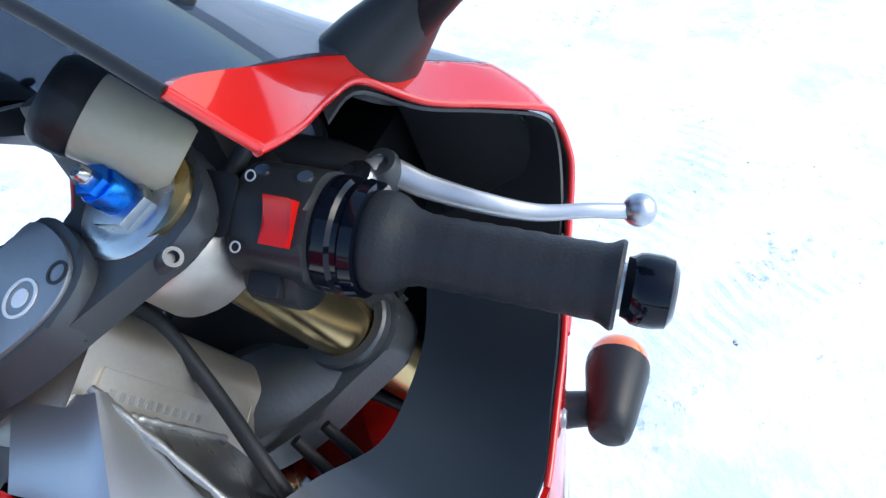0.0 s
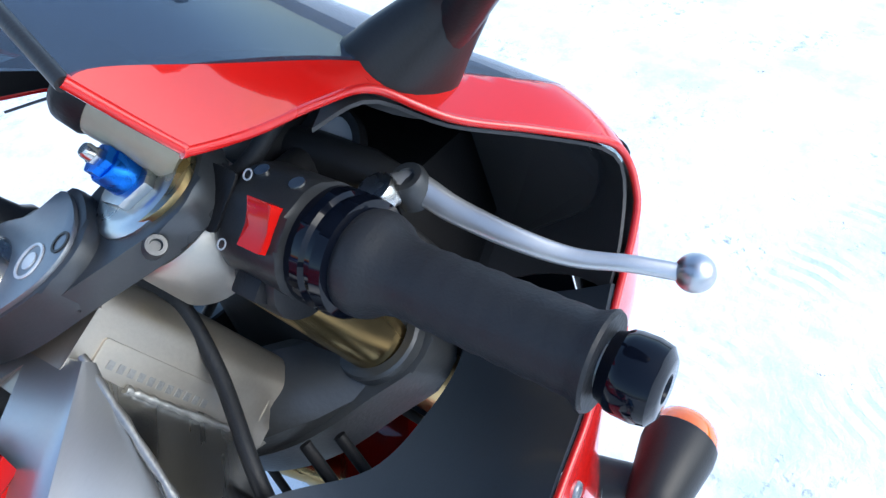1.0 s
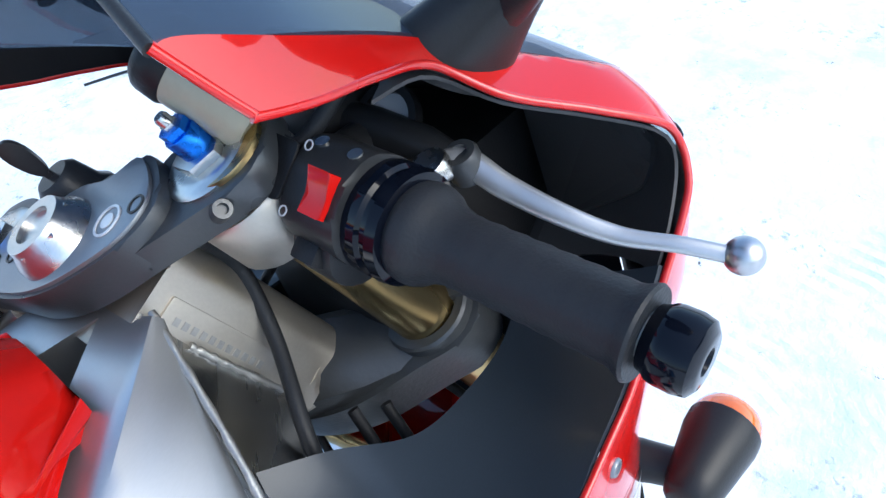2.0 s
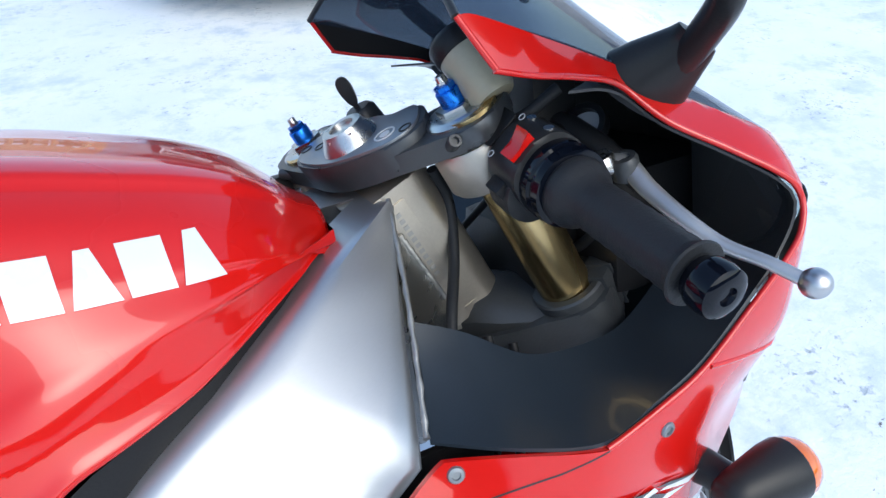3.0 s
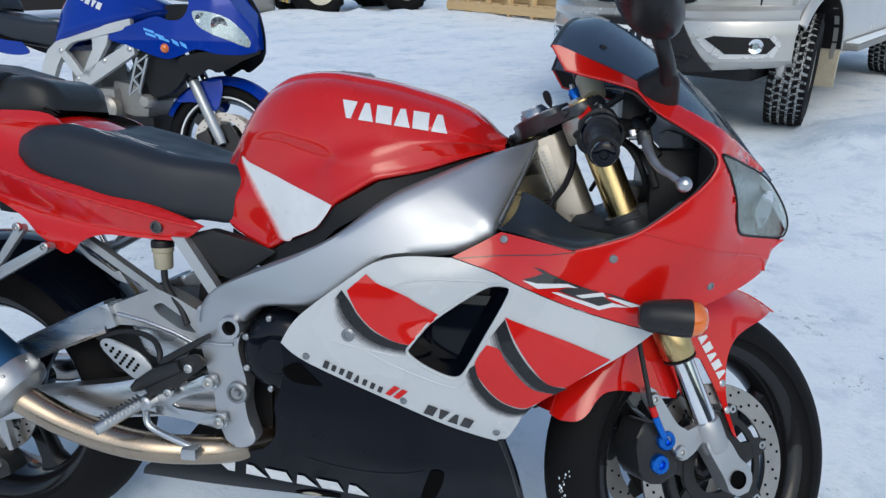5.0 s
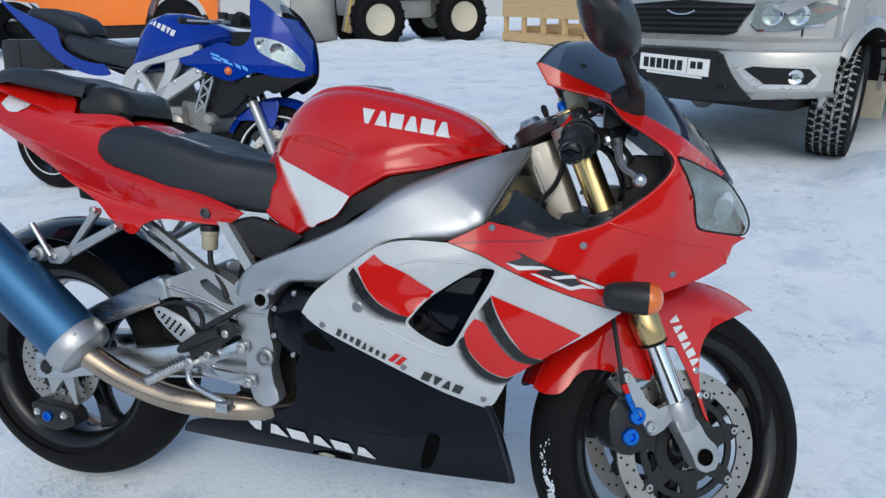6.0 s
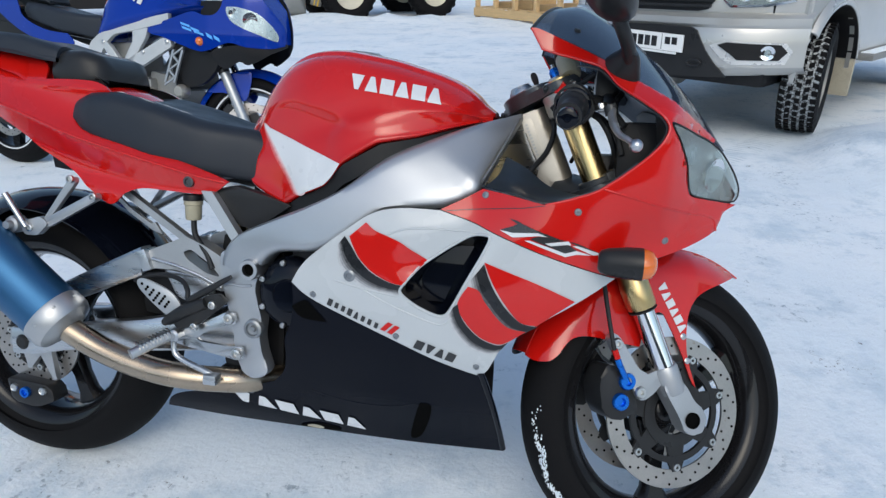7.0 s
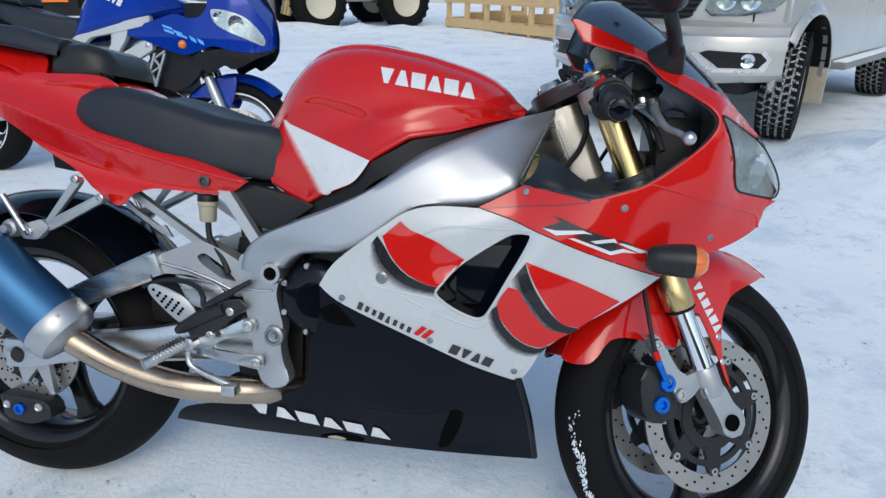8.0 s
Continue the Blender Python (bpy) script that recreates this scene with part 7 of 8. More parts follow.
part("guard_strip", prism(rounded([(0.205, 0.676), (0.216, 0.672), (0.262, 0.630), (0.318, 0.594), (0.342, 0.586), (0.325, 0.612), (0.315, 0.607), (0.264, 0.640), (0.222, 0.678)], 0.003, 2), 0.090, 0.097, 0.0015, mm), SILVER_PAINT, bike, "dull silver chain guard strip")
part("shock", tube([Vector((0.49, -0.05, 0.62)), Vector((0.50, -0.05, 0.50))], 0.022, 16), GOLD, bike, "gold shock absorber body")
part("side_infill", prism(rounded([(0.475, 0.690), (0.535, 0.705), (0.600, 0.690), (0.660, 0.672), (0.580, 0.620), (0.545, 0.625)], 0.006, 2), 0.115, 0.142, 0.003, mm), PLASTIC, bike, "black plastic side infill")
# side stand on the left
part("side_stand", tube([Vector((0.60, 0.13, 0.31)), Vector((0.56, 0.20, 0.18)), Vector((0.52, 0.262, 0.071))], [0.014, 0.012, 0.010], 12), PLASTIC, bike, "black side stand")
part("stand_foot", block((0.49, 0.235, 0.060), (0.56, 0.300, 0.072), 0.004), PLASTIC, bike)


# ---- the blue motorcycle behind ----
blue = thing("motorcycle", pose(-1.96, 2.22, 0, 0, 0, -6) @ pose(0, 0, 0, -9), "blue half-faired motorcycle with silver lattice frame, parked in snow", "motorcycle")
BLUE_HUB = mat("silver_frame_paint", (0.50, 0.51, 0.51), 0.4, 0.35, 0.08, 10, 0.05, 300, 0.03)


def blue_wheel(name, x, R, w, rim_r, m=None):
    c = Vector((x, 0, R))
    ax = c + Vector((0, -1, 0))
    k = w * 0.40
    rim = part(name, revolve([(rim_r + 0.005, k), (rim_r - 0.006, k - 0.01), (rim_r - 0.022, 0), (rim_r - 0.006, -k + 0.01), (rim_r + 0.005, -k), (rim_r - 0.012, -k), (rim_r - 0.03, 0), (rim_r - 0.012, k)], c, ax, 56, True), RIM_BLACK, blue, "dark cast wheel with a bright rim tape", 50, m)
    for sg in (-1, 1):
        part("rim_tape", revolve([(rim_r - 0.004, k + 0.002), (rim_r + 0.004, k + 0.002), (rim_r + 0.004, k - 0.004), (rim_r - 0.004, k - 0.004)], c, c + Vector((0, sg, 0)), 48, True), LETTER_WHITE, rim)
    part("tyre", revolve(tyre_profile(R, w, rim_r), c, ax, 64, True), TYRE, rim, "black road tyre", 50)
    for s in range(3):
        a = 0.4 + 2.0944 * s
        u, v = Vector((math.cos(a), 0, math.sin(a))), Vector((-math.sin(a), 0, math.cos(a)))
        part("spoke", loft([[c + u * r + v * wd * p + Vector((0, q * 0.02, 0)) for p, q in ((-1, -1), (1, -1), (1, 1), (-1, 1))] for r, wd in ((0.0, 0.05), (0.08, 0.03), (rim_r - 0.02, 0.025))]), RIM_BLACK, rim)
    for off in (0.068, -0.068):
        o = c + Vector((0, -off, 0))
        d = part("brake_disc", revolve([(0.105, 0.0025), (0.145, 0.0025), (0.145, -0.0025), (0.105, -0.0025)], o, o + Vector((0, -1, 0)), 56, True), DISC, blue, "drilled brake disc", 40, m)
        h = bmesh.new()
        for k2 in range(30):
            a = 0.2094 * k2
            p = o + Vector((math.cos(a), 0, math.sin(a))) * (0.116 + 0.018 * (k2 % 2))
            revolve([(0, 0.0035), (0.0035, 0.0035), (0.0035, -0.0035), (0, -0.0035)], p, p + Vector((0, -1, 0)), 7, False, h)
        part("drillings", h, HOLE, d, "", 0)
        part("carrier", revolve([(0.03, 0.004), (0.10, 0.004), (0.10, -0.004), (0.03, -0.004)], o, o + Vector((0, -1, 0)), 5, True), PLASTIC, d)
    return rim


B_HEAD, B_UP = Vector((1.40, 0, 0.30)), Vector((-math.sin(radians(25)), 0, math.cos(radians(25))))
B_ST = Matrix.Translation(B_HEAD) @ Matrix.Rotation(radians(16), 4, B_UP) @ Matrix.Translation(-B_HEAD)
blue_wheel("front_wheel", 1.43, 0.300, 0.12, 0.222, B_ST)
blue_wheel("rear_wheel", -0.25, 0.315, 0.16, 0.222)
for side in (-1, 1):
    f0 = Vector((1.435, side * 0.098, 0.29))
    part("fork_leg", tube([f0, f0 + B_UP * 0.05, f0 + B_UP * 0.33], [0.022, 0.027, 0.026], 18), SILVER_PAINT, blue, "silver fork leg", 40, B_ST)
    part("fork_tube", tube([f0 + B_UP * 0.33, f0 + B_UP * 0.62], 0.0205, 16), CHROME, blue, "", 40, B_ST)
    part("fork_boot", tube([f0 + B_UP * 0.33, f0 + B_UP * 0.35], 0.03, 16), PLASTIC, blue, "", 40, B_ST)
    mmx = Matrix(((1, 0, 0, 0), (0, 0, side, 0), (0, 1, 0, 0), (0, 0, 0, 1)))
    cal = part("caliper", prism(rounded([(1.30, 0.33), (1.36, 0.36), (1.385, 0.30), (1.36, 0.25), (1.315, 0.255)], 0.012, 3), 0.045, 0.10, 0.008, mmx), PLASTIC, blue, "black caliper", 40, B_ST)
rings = []
for i in range(17):
    a = radians(48 + 108 * i / 16)
    rings.append([Vector((1.43, 0, 0.30)) + Vector((math.cos(a), 0, math.sin(a))) * (0.332 - 0.05 * t * t) + Vector((0, 0.072 * t, 0)) for t in [k / 5 - 1 for k in range(11)]])
bm = loft(rings, False, False)
bmesh.ops.recalc_face_normals(bm, faces=bm.faces)
bmesh.ops.solidify(bm, geom=list(bm.faces), thickness=0.004)
guard = part("front_mudguard", bm, BLUE, blue, "blue front mudguard", 50, B_ST)
for side in (-1, 1):
    mmx = Matrix(((1, 0, 0, 0), (0, 0, side, 0), (0, 1, 0, 0), (0, 0, 0, 1)))
    part("guard_side", prism([tuple(p) for p in spline([(1.20, 0.49), (1.28, 0.56), (1.36, 0.60), (1.43, 0.60), (1.42, 0.50), (1.39, 0.45), (1.30, 0.49)], 4, True)], 0.07, 0.076, 0.002, mmx), BLUE, guard)

# tank, seat, tail
rings = []
for x, zt, ws, zb, wb in ((0.50, 0.74, 0.05, 0.68, 0.10), (0.545, 0.83, 0.09, 0.70, 0.14), (0.585, 0.92, 0.115, 0.735, 0.165), (0.625, 0.99, 0.13, 0.765, 0.18), (0.68, 1.035, 0.14, 0.785, 0.19), (0.77, 1.060, 0.145, 0.81, 0.192), (0.88, 1.055, 0.142, 0.835, 0.19), (0.98, 1.035, 0.13, 0.86, 0.18), (1.10, 0.990, 0.105, 0.885, 0.16), (1.20, 0.950, 0.075, 0.900, 0.13), (1.26, 0.918, 0.05, 0.895, 0.09)):
    half = [(p.x, p.y) for p in spline([(0, zt), (ws * 0.6, zt - 0.006), (ws, zt - 0.05), (ws + (wb - ws) * 0.5, (zt + zb) / 2), (wb, zb + 0.03), (wb - 0.03, zb)], 4)]
    rings.append([Vector((x, -y, z)) for y, z in half[::-1]] + [Vector((x, y, z)) for y, z in half[1:]])
btank = part("fuel_tank", loft(rings), BLUE, blue, "glossy blue fuel tank with white lettering", 50)
BTX = (0.50, 0.585, 0.625, 0.68, 0.77, 0.88, 0.98, 1.10, 1.26)


def blue_tank_wide(x, z):
    zt, ws = float(np.interp(x, BTX, (0.74, 0.92, 0.99, 1.035, 1.06, 1.055, 1.035, 0.99, 0.918))), float(np.interp(x, BTX, (0.05, 0.115, 0.13, 0.14, 0.145, 0.142, 0.13, 0.105, 0.05)))
    zb, wb = float(np.interp(x, BTX, (0.68, 0.735, 0.765, 0.785, 0.81, 0.835, 0.86, 0.885, 0.895))), float(np.interp(x, BTX, (0.10, 0.165, 0.18, 0.19, 0.192, 0.19, 0.18, 0.16, 0.09)))
    return float(np.interp(z, (zb, zb + 0.03, (zt + zb) / 2, zt - 0.05, zt - 0.006, zt), (wb - 0.03, wb, ws + (wb - ws) * 0.5, ws, ws * 0.6, 0.0))) + 0.003


for shape in plain_shapes("soosds", 0.22):
    part("letter", sheet([(0.690 + 0.205 * u + 0.010 * v, 1.000 - 0.076 * u + 0.030 * v) for u, v in shape], blue_tank_wide, -1, 0.02, 0.0, 0.002), LETTER_WHITE, btank, "", 60)
bs = [seat_ring(x, zt, zb, w, 0.005) for x, zt, zb, w in ((0.00, 0.925, 0.89, 0.09), (0.05, 0.945, 0.86, 0.12), (0.16, 0.930, 0.825, 0.135), (0.30, 0.900, 0.790, 0.14), (0.44, 0.880, 0.770, 0.12), (0.54, 0.878, 0.75, 0.09))]
part("rider_seat", loft(bs), SEAT, blue, "black rider seat", 50)
bs = [seat_ring(x, zt, zb, w, 0.0) for x, zt, zb, w in ((-0.32, 1.085, 1.05, 0.06), (-0.26, 1.100, 1.03, 0.085), (-0.06, 1.090, 0.985, 0.10), (0.09, 1.045, 0.955, 0.10), (0.15, 1.000, 0.945, 0.085), (0.17, 0.97, 0.94, 0.07))]
part("pillion_seat", loft(bs), SEAT, blue, "black pillion seat", 50)
tail_w = lambda x, z: 0.10 + 0.05 * min(1, max(0, (x + 0.4) / 0.5))
TB = spline([(-0.50, 1.16), (-0.50, 1.16), (-0.38, 1.10), (-0.25, 1.055), (-0.02, 0.985), (0.02, 0.93), (0.05, 0.86), (0.20, 0.795), (0.36, 0.775), (0.36, 0.775), (0.40, 0.72), (0.25, 0.715), (0.05, 0.77), (-0.10, 0.85), (-0.25, 0.96), (-0.42, 1.08)], 4, True)
for side in (-1, 1):
    part("tail_panel", sheet(TB, tail_w, side, 0.02, 0.004), (BLUE, INNER), blue, "blue tail panel", 50)
part("under_tail", block((-0.35, -0.09, 0.80), (0.40, 0.09, 0.90), 0.03, Matrix.Rotation(radians(8), 4, "Y")), INNER, blue)
part("number_plate_arm", merge(block((-0.56, -0.08, 0.58), (-0.40, 0.08, 0.92), 0.04), block((-0.52, -0.07, 0.74), (-0.05, 0.07, 0.92), 0.03)), PLASTIC, blue)
# half fairing
bw = lambda x, z: float(np.interp(x, (0.85, 1.1, 1.3, 1.5, 1.60, 1.665), (0.165, 0.19, 0.20, 0.165, 0.11, 0.03))) * float(np.interp(z, (0.62, 0.70, 0.80, 0.95, 1.12, 1.2), (0.80, 0.95, 1.0, 0.92, 0.70, 0.5)))
FB = spline([(0.87, 0.818), (0.87, 0.818), (1.00, 0.842), (1.10, 0.868), (1.21, 0.896), (1.29, 0.878), (1.35, 0.888), (1.385, 0.950), (1.365, 1.05), (1.36, 1.125), (1.36, 1.125), (1.43, 1.10), (1.52, 1.03), (1.615, 0.905), (1.658, 0.82), (1.655, 0.745), (1.655, 0.745), (1.60, 0.728), (1.50, 0.732), (1.41, 0.750), (1.306, 0.712), (1.234, 0.706), (1.12, 0.738), (1.02, 0.768), (0.94, 0.785)], 4, True)
for side in (-1, 1):
    bf = part("half_fairing", sheet(FB, bw, side, 0.02, 0.004), (BLUE, INNER), blue, "glossy blue half fairing", 50)
    hl = spline([(1.405, 0.912), (1.418, 0.922), (1.480, 0.918), (1.555, 0.894), (1.605, 0.850), (1.634, 0.798), (1.634, 0.770), (1.622, 0.766), (1.570, 0.790), (1.500, 0.818), (1.440, 0.848), (1.412, 0.882)], 4, True)
    lamp = part("headlight", sheet(hl, bw, side, 0.02, 0.0, 0.0015), REFLECTOR, blue, "twin headlight with clear lens", 50)
    part("lens", sheet(hl, bw, side, 0.02, 0.0, 0.005), LENS, lamp)
    for x, z, r in ((1.445, 0.890, 0.024), (1.525, 0.862, 0.036)):
        p = Vector((x, side * (bw(x, z) + 0.001), z))
        part("bulb_bowl", revolve([(0, 0.0), (r * 0.4, 0.001), (r, 0.004), (r, 0)], p, p + Vector((0.5, side * 0.8, -0.1)), 20), CHROME, lamp)
    for k, (x, z, w) in enumerate(((1.140, 0.846, 0.060), (1.150, 0.826, 0.060), (1.205, 0.822, 0.055), (1.225, 0.806, 0.060), (1.300, 0.796, 0.030), (1.338, 0.786, 0.030))):
        h = 0.012 if k < 4 else 0.020
        part("badge_stroke", sheet([(x, z), (x + w, z - 0.016), (x + w + 0.004, z - 0.016 - h), (x + 0.006, z - h)], bw, side, 0.02, 0, 0.002), PALE_BLUE, bf, "pale blue badge")
    ind = part("turn_signal", revolve([(0, 0.022), (0.012, 0.020), (0.020, 0.012), (0.022, 0.0)], (1.255, side * 0.19, 0.753), (1.27, side * 1.19, 0.753), 20), ORANGE, blue, "small orange turn signal")
    part("chin", sheet(spline([(1.31, 0.70), (1.42, 0.735), (1.66, 0.755), (1.60, 0.70), (1.50, 0.645), (1.45, 0.66), (1.36, 0.62)], 3, True), bw, side, 0.02, 0.003, -0.006), INNER, blue)
rows = [[Vector((x, t * w, z + 0.03 * (1 - t * t))) for t in [k / 5 - 1 for k in range(11)]] for x, z, w in ((1.26, 1.22, 0.10), (1.34, 1.17, 0.13), (1.42, 1.10, 0.13), (1.49, 1.03, 0.12))]
part("windscreen", loft(rows, False, False), CLEAR, blue, "clear windscreen", 60)
part("inner_cowl", block((1.20, -0.11, 0.78), (1.40, 0.11, 0.96), 0.03), INNER, blue)
part("nose", loft([[Vector((x, t * w, z)) for t in [k / 4 - 1 for k in range(9)]] for x, z, w in ((1.49, 1.035, 0.11), (1.595, 0.925, 0.085), (1.640, 0.82, 0.045), (1.644, 0.755, 0.04))], False, False), BLUE, blue, "blue nose", 60)
# silver lattice frame, radiator, engine
for side in (-1, 1):
    y = side * 0.165
    mmx = Matrix(((1, 0, 0, 0), (0, 0, side, 0), (0, 1, 0, 0), (0, 0, 0, 1)))
    beams = ([(0.49, 0.42), (0.49, 0.63), (0.545, 0.735), (0.606, 0.778), (0.73, 0.815), (0.966, 0.870), (1.06, 0.888), (1.06, 0.848), (1.0, 0.832), (0.846, 0.800), (0.700, 0.776), (0.655, 0.740), (0.600, 0.665), (0.565, 0.60), (0.565, 0.42)],
             [(0.628, 0.705), (0.645, 0.742), (0.672, 0.718), (0.752, 0.620), (0.715, 0.598)],
             [(0.822, 0.795), (0.830, 0.745), (0.738, 0.622), (0.785, 0.600), (0.913, 0.772), (0.925, 0.815)],
             [(0.690, 0.592), (0.727, 0.552), (0.80, 0.580), (1.068, 0.722), (1.066, 0.765), (1.015, 0.765), (0.76, 0.640)])
    fr = merge(*[prism(rounded(c, 0.008, 2), 0.150, 0.178, 0.005, mmx) for c in beams])
    lattice = part("lattice_frame", fr, BLUE_HUB, blue, "silver lattice frame", 30)
    for x, z in ((0.63, 0.735), (0.715, 0.600), (1.04, 0.745), (0.885, 0.690)):
        part("frame_bolt", revolve([(0, 0.006), (0.008, 0.006), (0.012, 0.003), (0.012, -0.002)], (x, side * 0.178, z), (x, side * 1.178, z), 12), STEEL, lattice)
    bel = spline([(0.58, 0.34), (0.58, 0.34), (0.70, 0.32), (0.90, 0.235), (1.12, 0.175), (1.14, 0.15), (1.10, 0.125), (0.95, 0.125), (0.70, 0.20), (0.60, 0.23)], 3, True)
    part("belly_cowl", sheet(bel, lambda x, z: 0.13, side, 0.03, 0.004), (BLUE, INNER), blue, "blue belly cowl")
rad = part("radiator", block((1.04, -0.15, 0.50), (1.10, 0.15, 0.74), 0.01, Matrix.Translation((1.07, 0, 0.62)) @ Matrix.Rotation(radians(-12), 4, "Y") @ Matrix.Translation((-1.07, 0, -0.62))), PLASTIC, blue, "black radiator")
gr = merge(block((1.005, -0.172, 0.55), (1.018, -0.160, 0.73), 0.002), block((1.062, -0.172, 0.55), (1.075, -0.160, 0.73), 0.002), *[block((-0.036, -0.005, -0.005), (0.036, 0.005, 0.005), 0, Matrix.Translation((1.04, -0.166, 0.56 + 0.04 * k)) @ Matrix.Rotation(radians(40 if k % 2 else -40), 4, "Y")) for k in range(5)])
bmesh.ops.transform(gr, matrix=Matrix(((1, 0, 0.36, -0.195), (0, 1, 0, -0.008), (0, 0, 0.93, 0.030), (0, 0, 0, 1))), verts=gr.verts)
part("radiator_guard", gr, SILVER_PAINT, rad, "pierced silver radiator guard")
part("radiator_shroud", prism([tuple(p) for p in spline([(1.08, 0.74), (1.22, 0.73), (1.33, 0.68), (1.30, 0.60), (1.20, 0.53), (1.06, 0.54)], 3, True)], 0.12, 0.15, 0.006, Matrix(((1, 0, 0, 0), (0, 0, -1, 0), (0, 1, 0, 0), (0, 0, 0, 1)))), INNER, blue)
e = merge(block((0.52, -0.15, 0.28), (0.90, 0.15, 0.56), 0.04), block((0.60, -0.10, 0.50), (0.78, 0.10, 0.74), 0.02), block((0.84, -0.10, 0.42), (1.06, 0.10, 0.58), 0.02, Matrix.Translation((0.95, 0, 0.5)) @ Matrix.Rotation(radians(10), 4, "Y") @ Matrix.Translation((-0.95, 0, -0.5))))
engb = part("engine", e, GREY_STEEL, blue, "grey twin cylinder engine")
for x, z, r in ((0.70, 0.42, 0.085), (0.86, 0.46, 0.06), (1.10, 0.50, 0.035)):
    part("engine_cover", revolve([(0, 0.03), (r * 0.7, 0.028), (r, 0.01), (r, -0.03)], (x, -0.16, z), (x, -1.16, z), 28), CAST, engb)
part("oil_cooler", block((0.92, -0.13, 0.20), (1.10, 0.13, 0.42), 0.02), INNER, blue)
part("swingarm", loft([[Vector((x, -0.11 + 0.02 * a, z + 0.035 * b)) for a, b in ((-1, -1), (1, -1), (1, 1), (-1, 1))] for x, z in ((-0.23, 0.315), (0.50, 0.42))]), SILVER_PAINT, blue, "silver swingarm", 30)
part("silencer", revolve([(0.03, 0.0), (0.055, 0.03), (0.06, 0.06), (0.06, 0.46), (0.05, 0.48), (0.03, 0.47)], (0.30, -0.19, 0.42), (-0.20, -0.21, 0.62), 28), ALU, blue, "brushed silencer")
# bars, dash, mirrors
part("dash", block((1.16, -0.10, 0.985), (1.27, 0.10, 1.05), 0.02), PLASTIC, blue)
for side in (-1, 1):
    g0, g1 = Vector((1.22, side * 0.12, 1.000)), Vector((1.10, side * 0.36, 0.985))
    h = part("handlebar", tube([g0, g1], 0.011, 12), STEEL, blue, "handlebar")
    part("grip", tube([g0.lerp(g1, 0.45), g1], 0.017, 16), RUBBER, h, "black grip")
    part("lever", tube(spline([g0.lerp(g1, 0.35) + Vector((0.05, 0, 0)), g0.lerp(g1, 0.6) + Vector((0.07, 0, 0)), g1 + Vector((0.05, 0, 0))], 4), 0.006, 8), POLISHED, h)
    part("hose", tube(spline([g0, g0 + Vector((0.06, 0, 0.05)), g0 + Vector((0.13, -side * 0.03, 0.0)), g0 + Vector((0.15, -side * 0.06, -0.10))], 6), 0.006, 8), RUBBER, h)
part("fluid_cup", revolve([(0, 0), (0.025, 0), (0.026, 0.03), (0, 0.03)], (1.24, -0.20, 1.01), (1.24, -0.20, 2), 20), INNER, blue)
part("side_stand", tube([Vector((0.55, 0.12, 0.30)), Vector((0.50, 0.235, 0.045))], 0.013, 10), PLASTIC, blue)


# ---- silver pick-up car ----
DARK_REFLECTOR = mat("grey_lamp_housing", (0.22, 0.23, 0.24), 0.3, 0.6, 0.1, 20)
SNOW_DIRT = mat("dirty_packed_snow", (0.36, 0.38, 0.39), 0.8, 0.0, 0.35, 30, 0.3, 160, 0.5, dirt=(0.02, 0.02, 0.02), dirt_at=0.44)
SUV_POSE = pose(2.086, 4.440, 0, 0, 0, -125.14)
suv = thing("car", SUV_POSE, "silver four-wheel-drive car with chunky tyres, parked on snow", "car")


def suv_side(x, z):
    """Half width of the body."""
    return float(np.interp(x, (-4.2, -3.6, 0.2, 0.45, 0.65, 0.74), (0.80, 0.90, 0.90, 0.88, 0.80, 0.66))) * float(np.interp(z, (0.4, 0.7, 1.0, 1.15, 1.8), (0.985, 1.0, 0.985, 0.96, 0.80)))


# body side with wheel arches cut out
def arch(cx, r, n=12):
    return [(cx + r * math.cos(math.pi * i / n), 0.40 + r * 0.98 * math.sin(math.pi * i / n)) for i in range(n + 1)]


side_line = [p for p in arch(0.0, 0.47)] + [(-0.55, 0.42), (-2.20, 0.42)] + [p for p in arch(-2.76, 0.46)] + [(-3.3, 0.50), (-3.75, 0.55), (-3.80, 1.10), (-3.7, 1.12), (-0.2, 1.13), (0.30, 1.10), (0.46, 1.05), (0.47, 0.80), (0.465, 0.60)]
body = bmesh.new()
for s in (-1, 1):
    body = merge(body, sheet(side_line, suv_side, s, 0.06, 0.03))
hood = [[Vector((x, t * suv_side(x, 1.1) * 0.99, z + 0.05 * (1 - t * t) - 0.03 * abs(t) ** 8)) for t in [k / 10 - 1 for k in range(21)]] for x, z in ((0.72, 0.99), (0.66, 1.05), (0.55, 1.08), (0.2, 1.10), (-0.4, 1.12))]
body = merge(body, loft(hood, False, False))
cab = [[Vector((x, t * w, z)) for t in (-1, -0.5, 0, 0.5, 1)] for x, z, w in ((-0.4, 1.12, 0.84), (-0.95, 1.72, 0.68), (-1.2, 1.80, 0.66), (-2.4, 1.80, 0.66), (-2.6, 1.70, 0.68), (-2.7, 1.12, 0.84))]
body = merge(body, loft(cab, False, False))
for s in (-1, 1):
    q = bmesh.new()
    vs = [q.verts.new((x, s * w, z)) for x, z, w in ((-0.4, 1.12, 0.84), (-0.95, 1.72, 0.68), (-1.2, 1.80, 0.66), (-2.4, 1.80, 0.66), (-2.6, 1.70, 0.68), (-2.7, 1.12, 0.84))]
    q.faces.new(vs)
    body = merge(body, q)
part("car_body", body, (SUV_SILVER, INNER), suv, "silver metallic body", 35)
part("underbody", block((-3.7, -0.72, 0.36), (0.60, 0.72, 0.95), 0.05), INNER, suv)
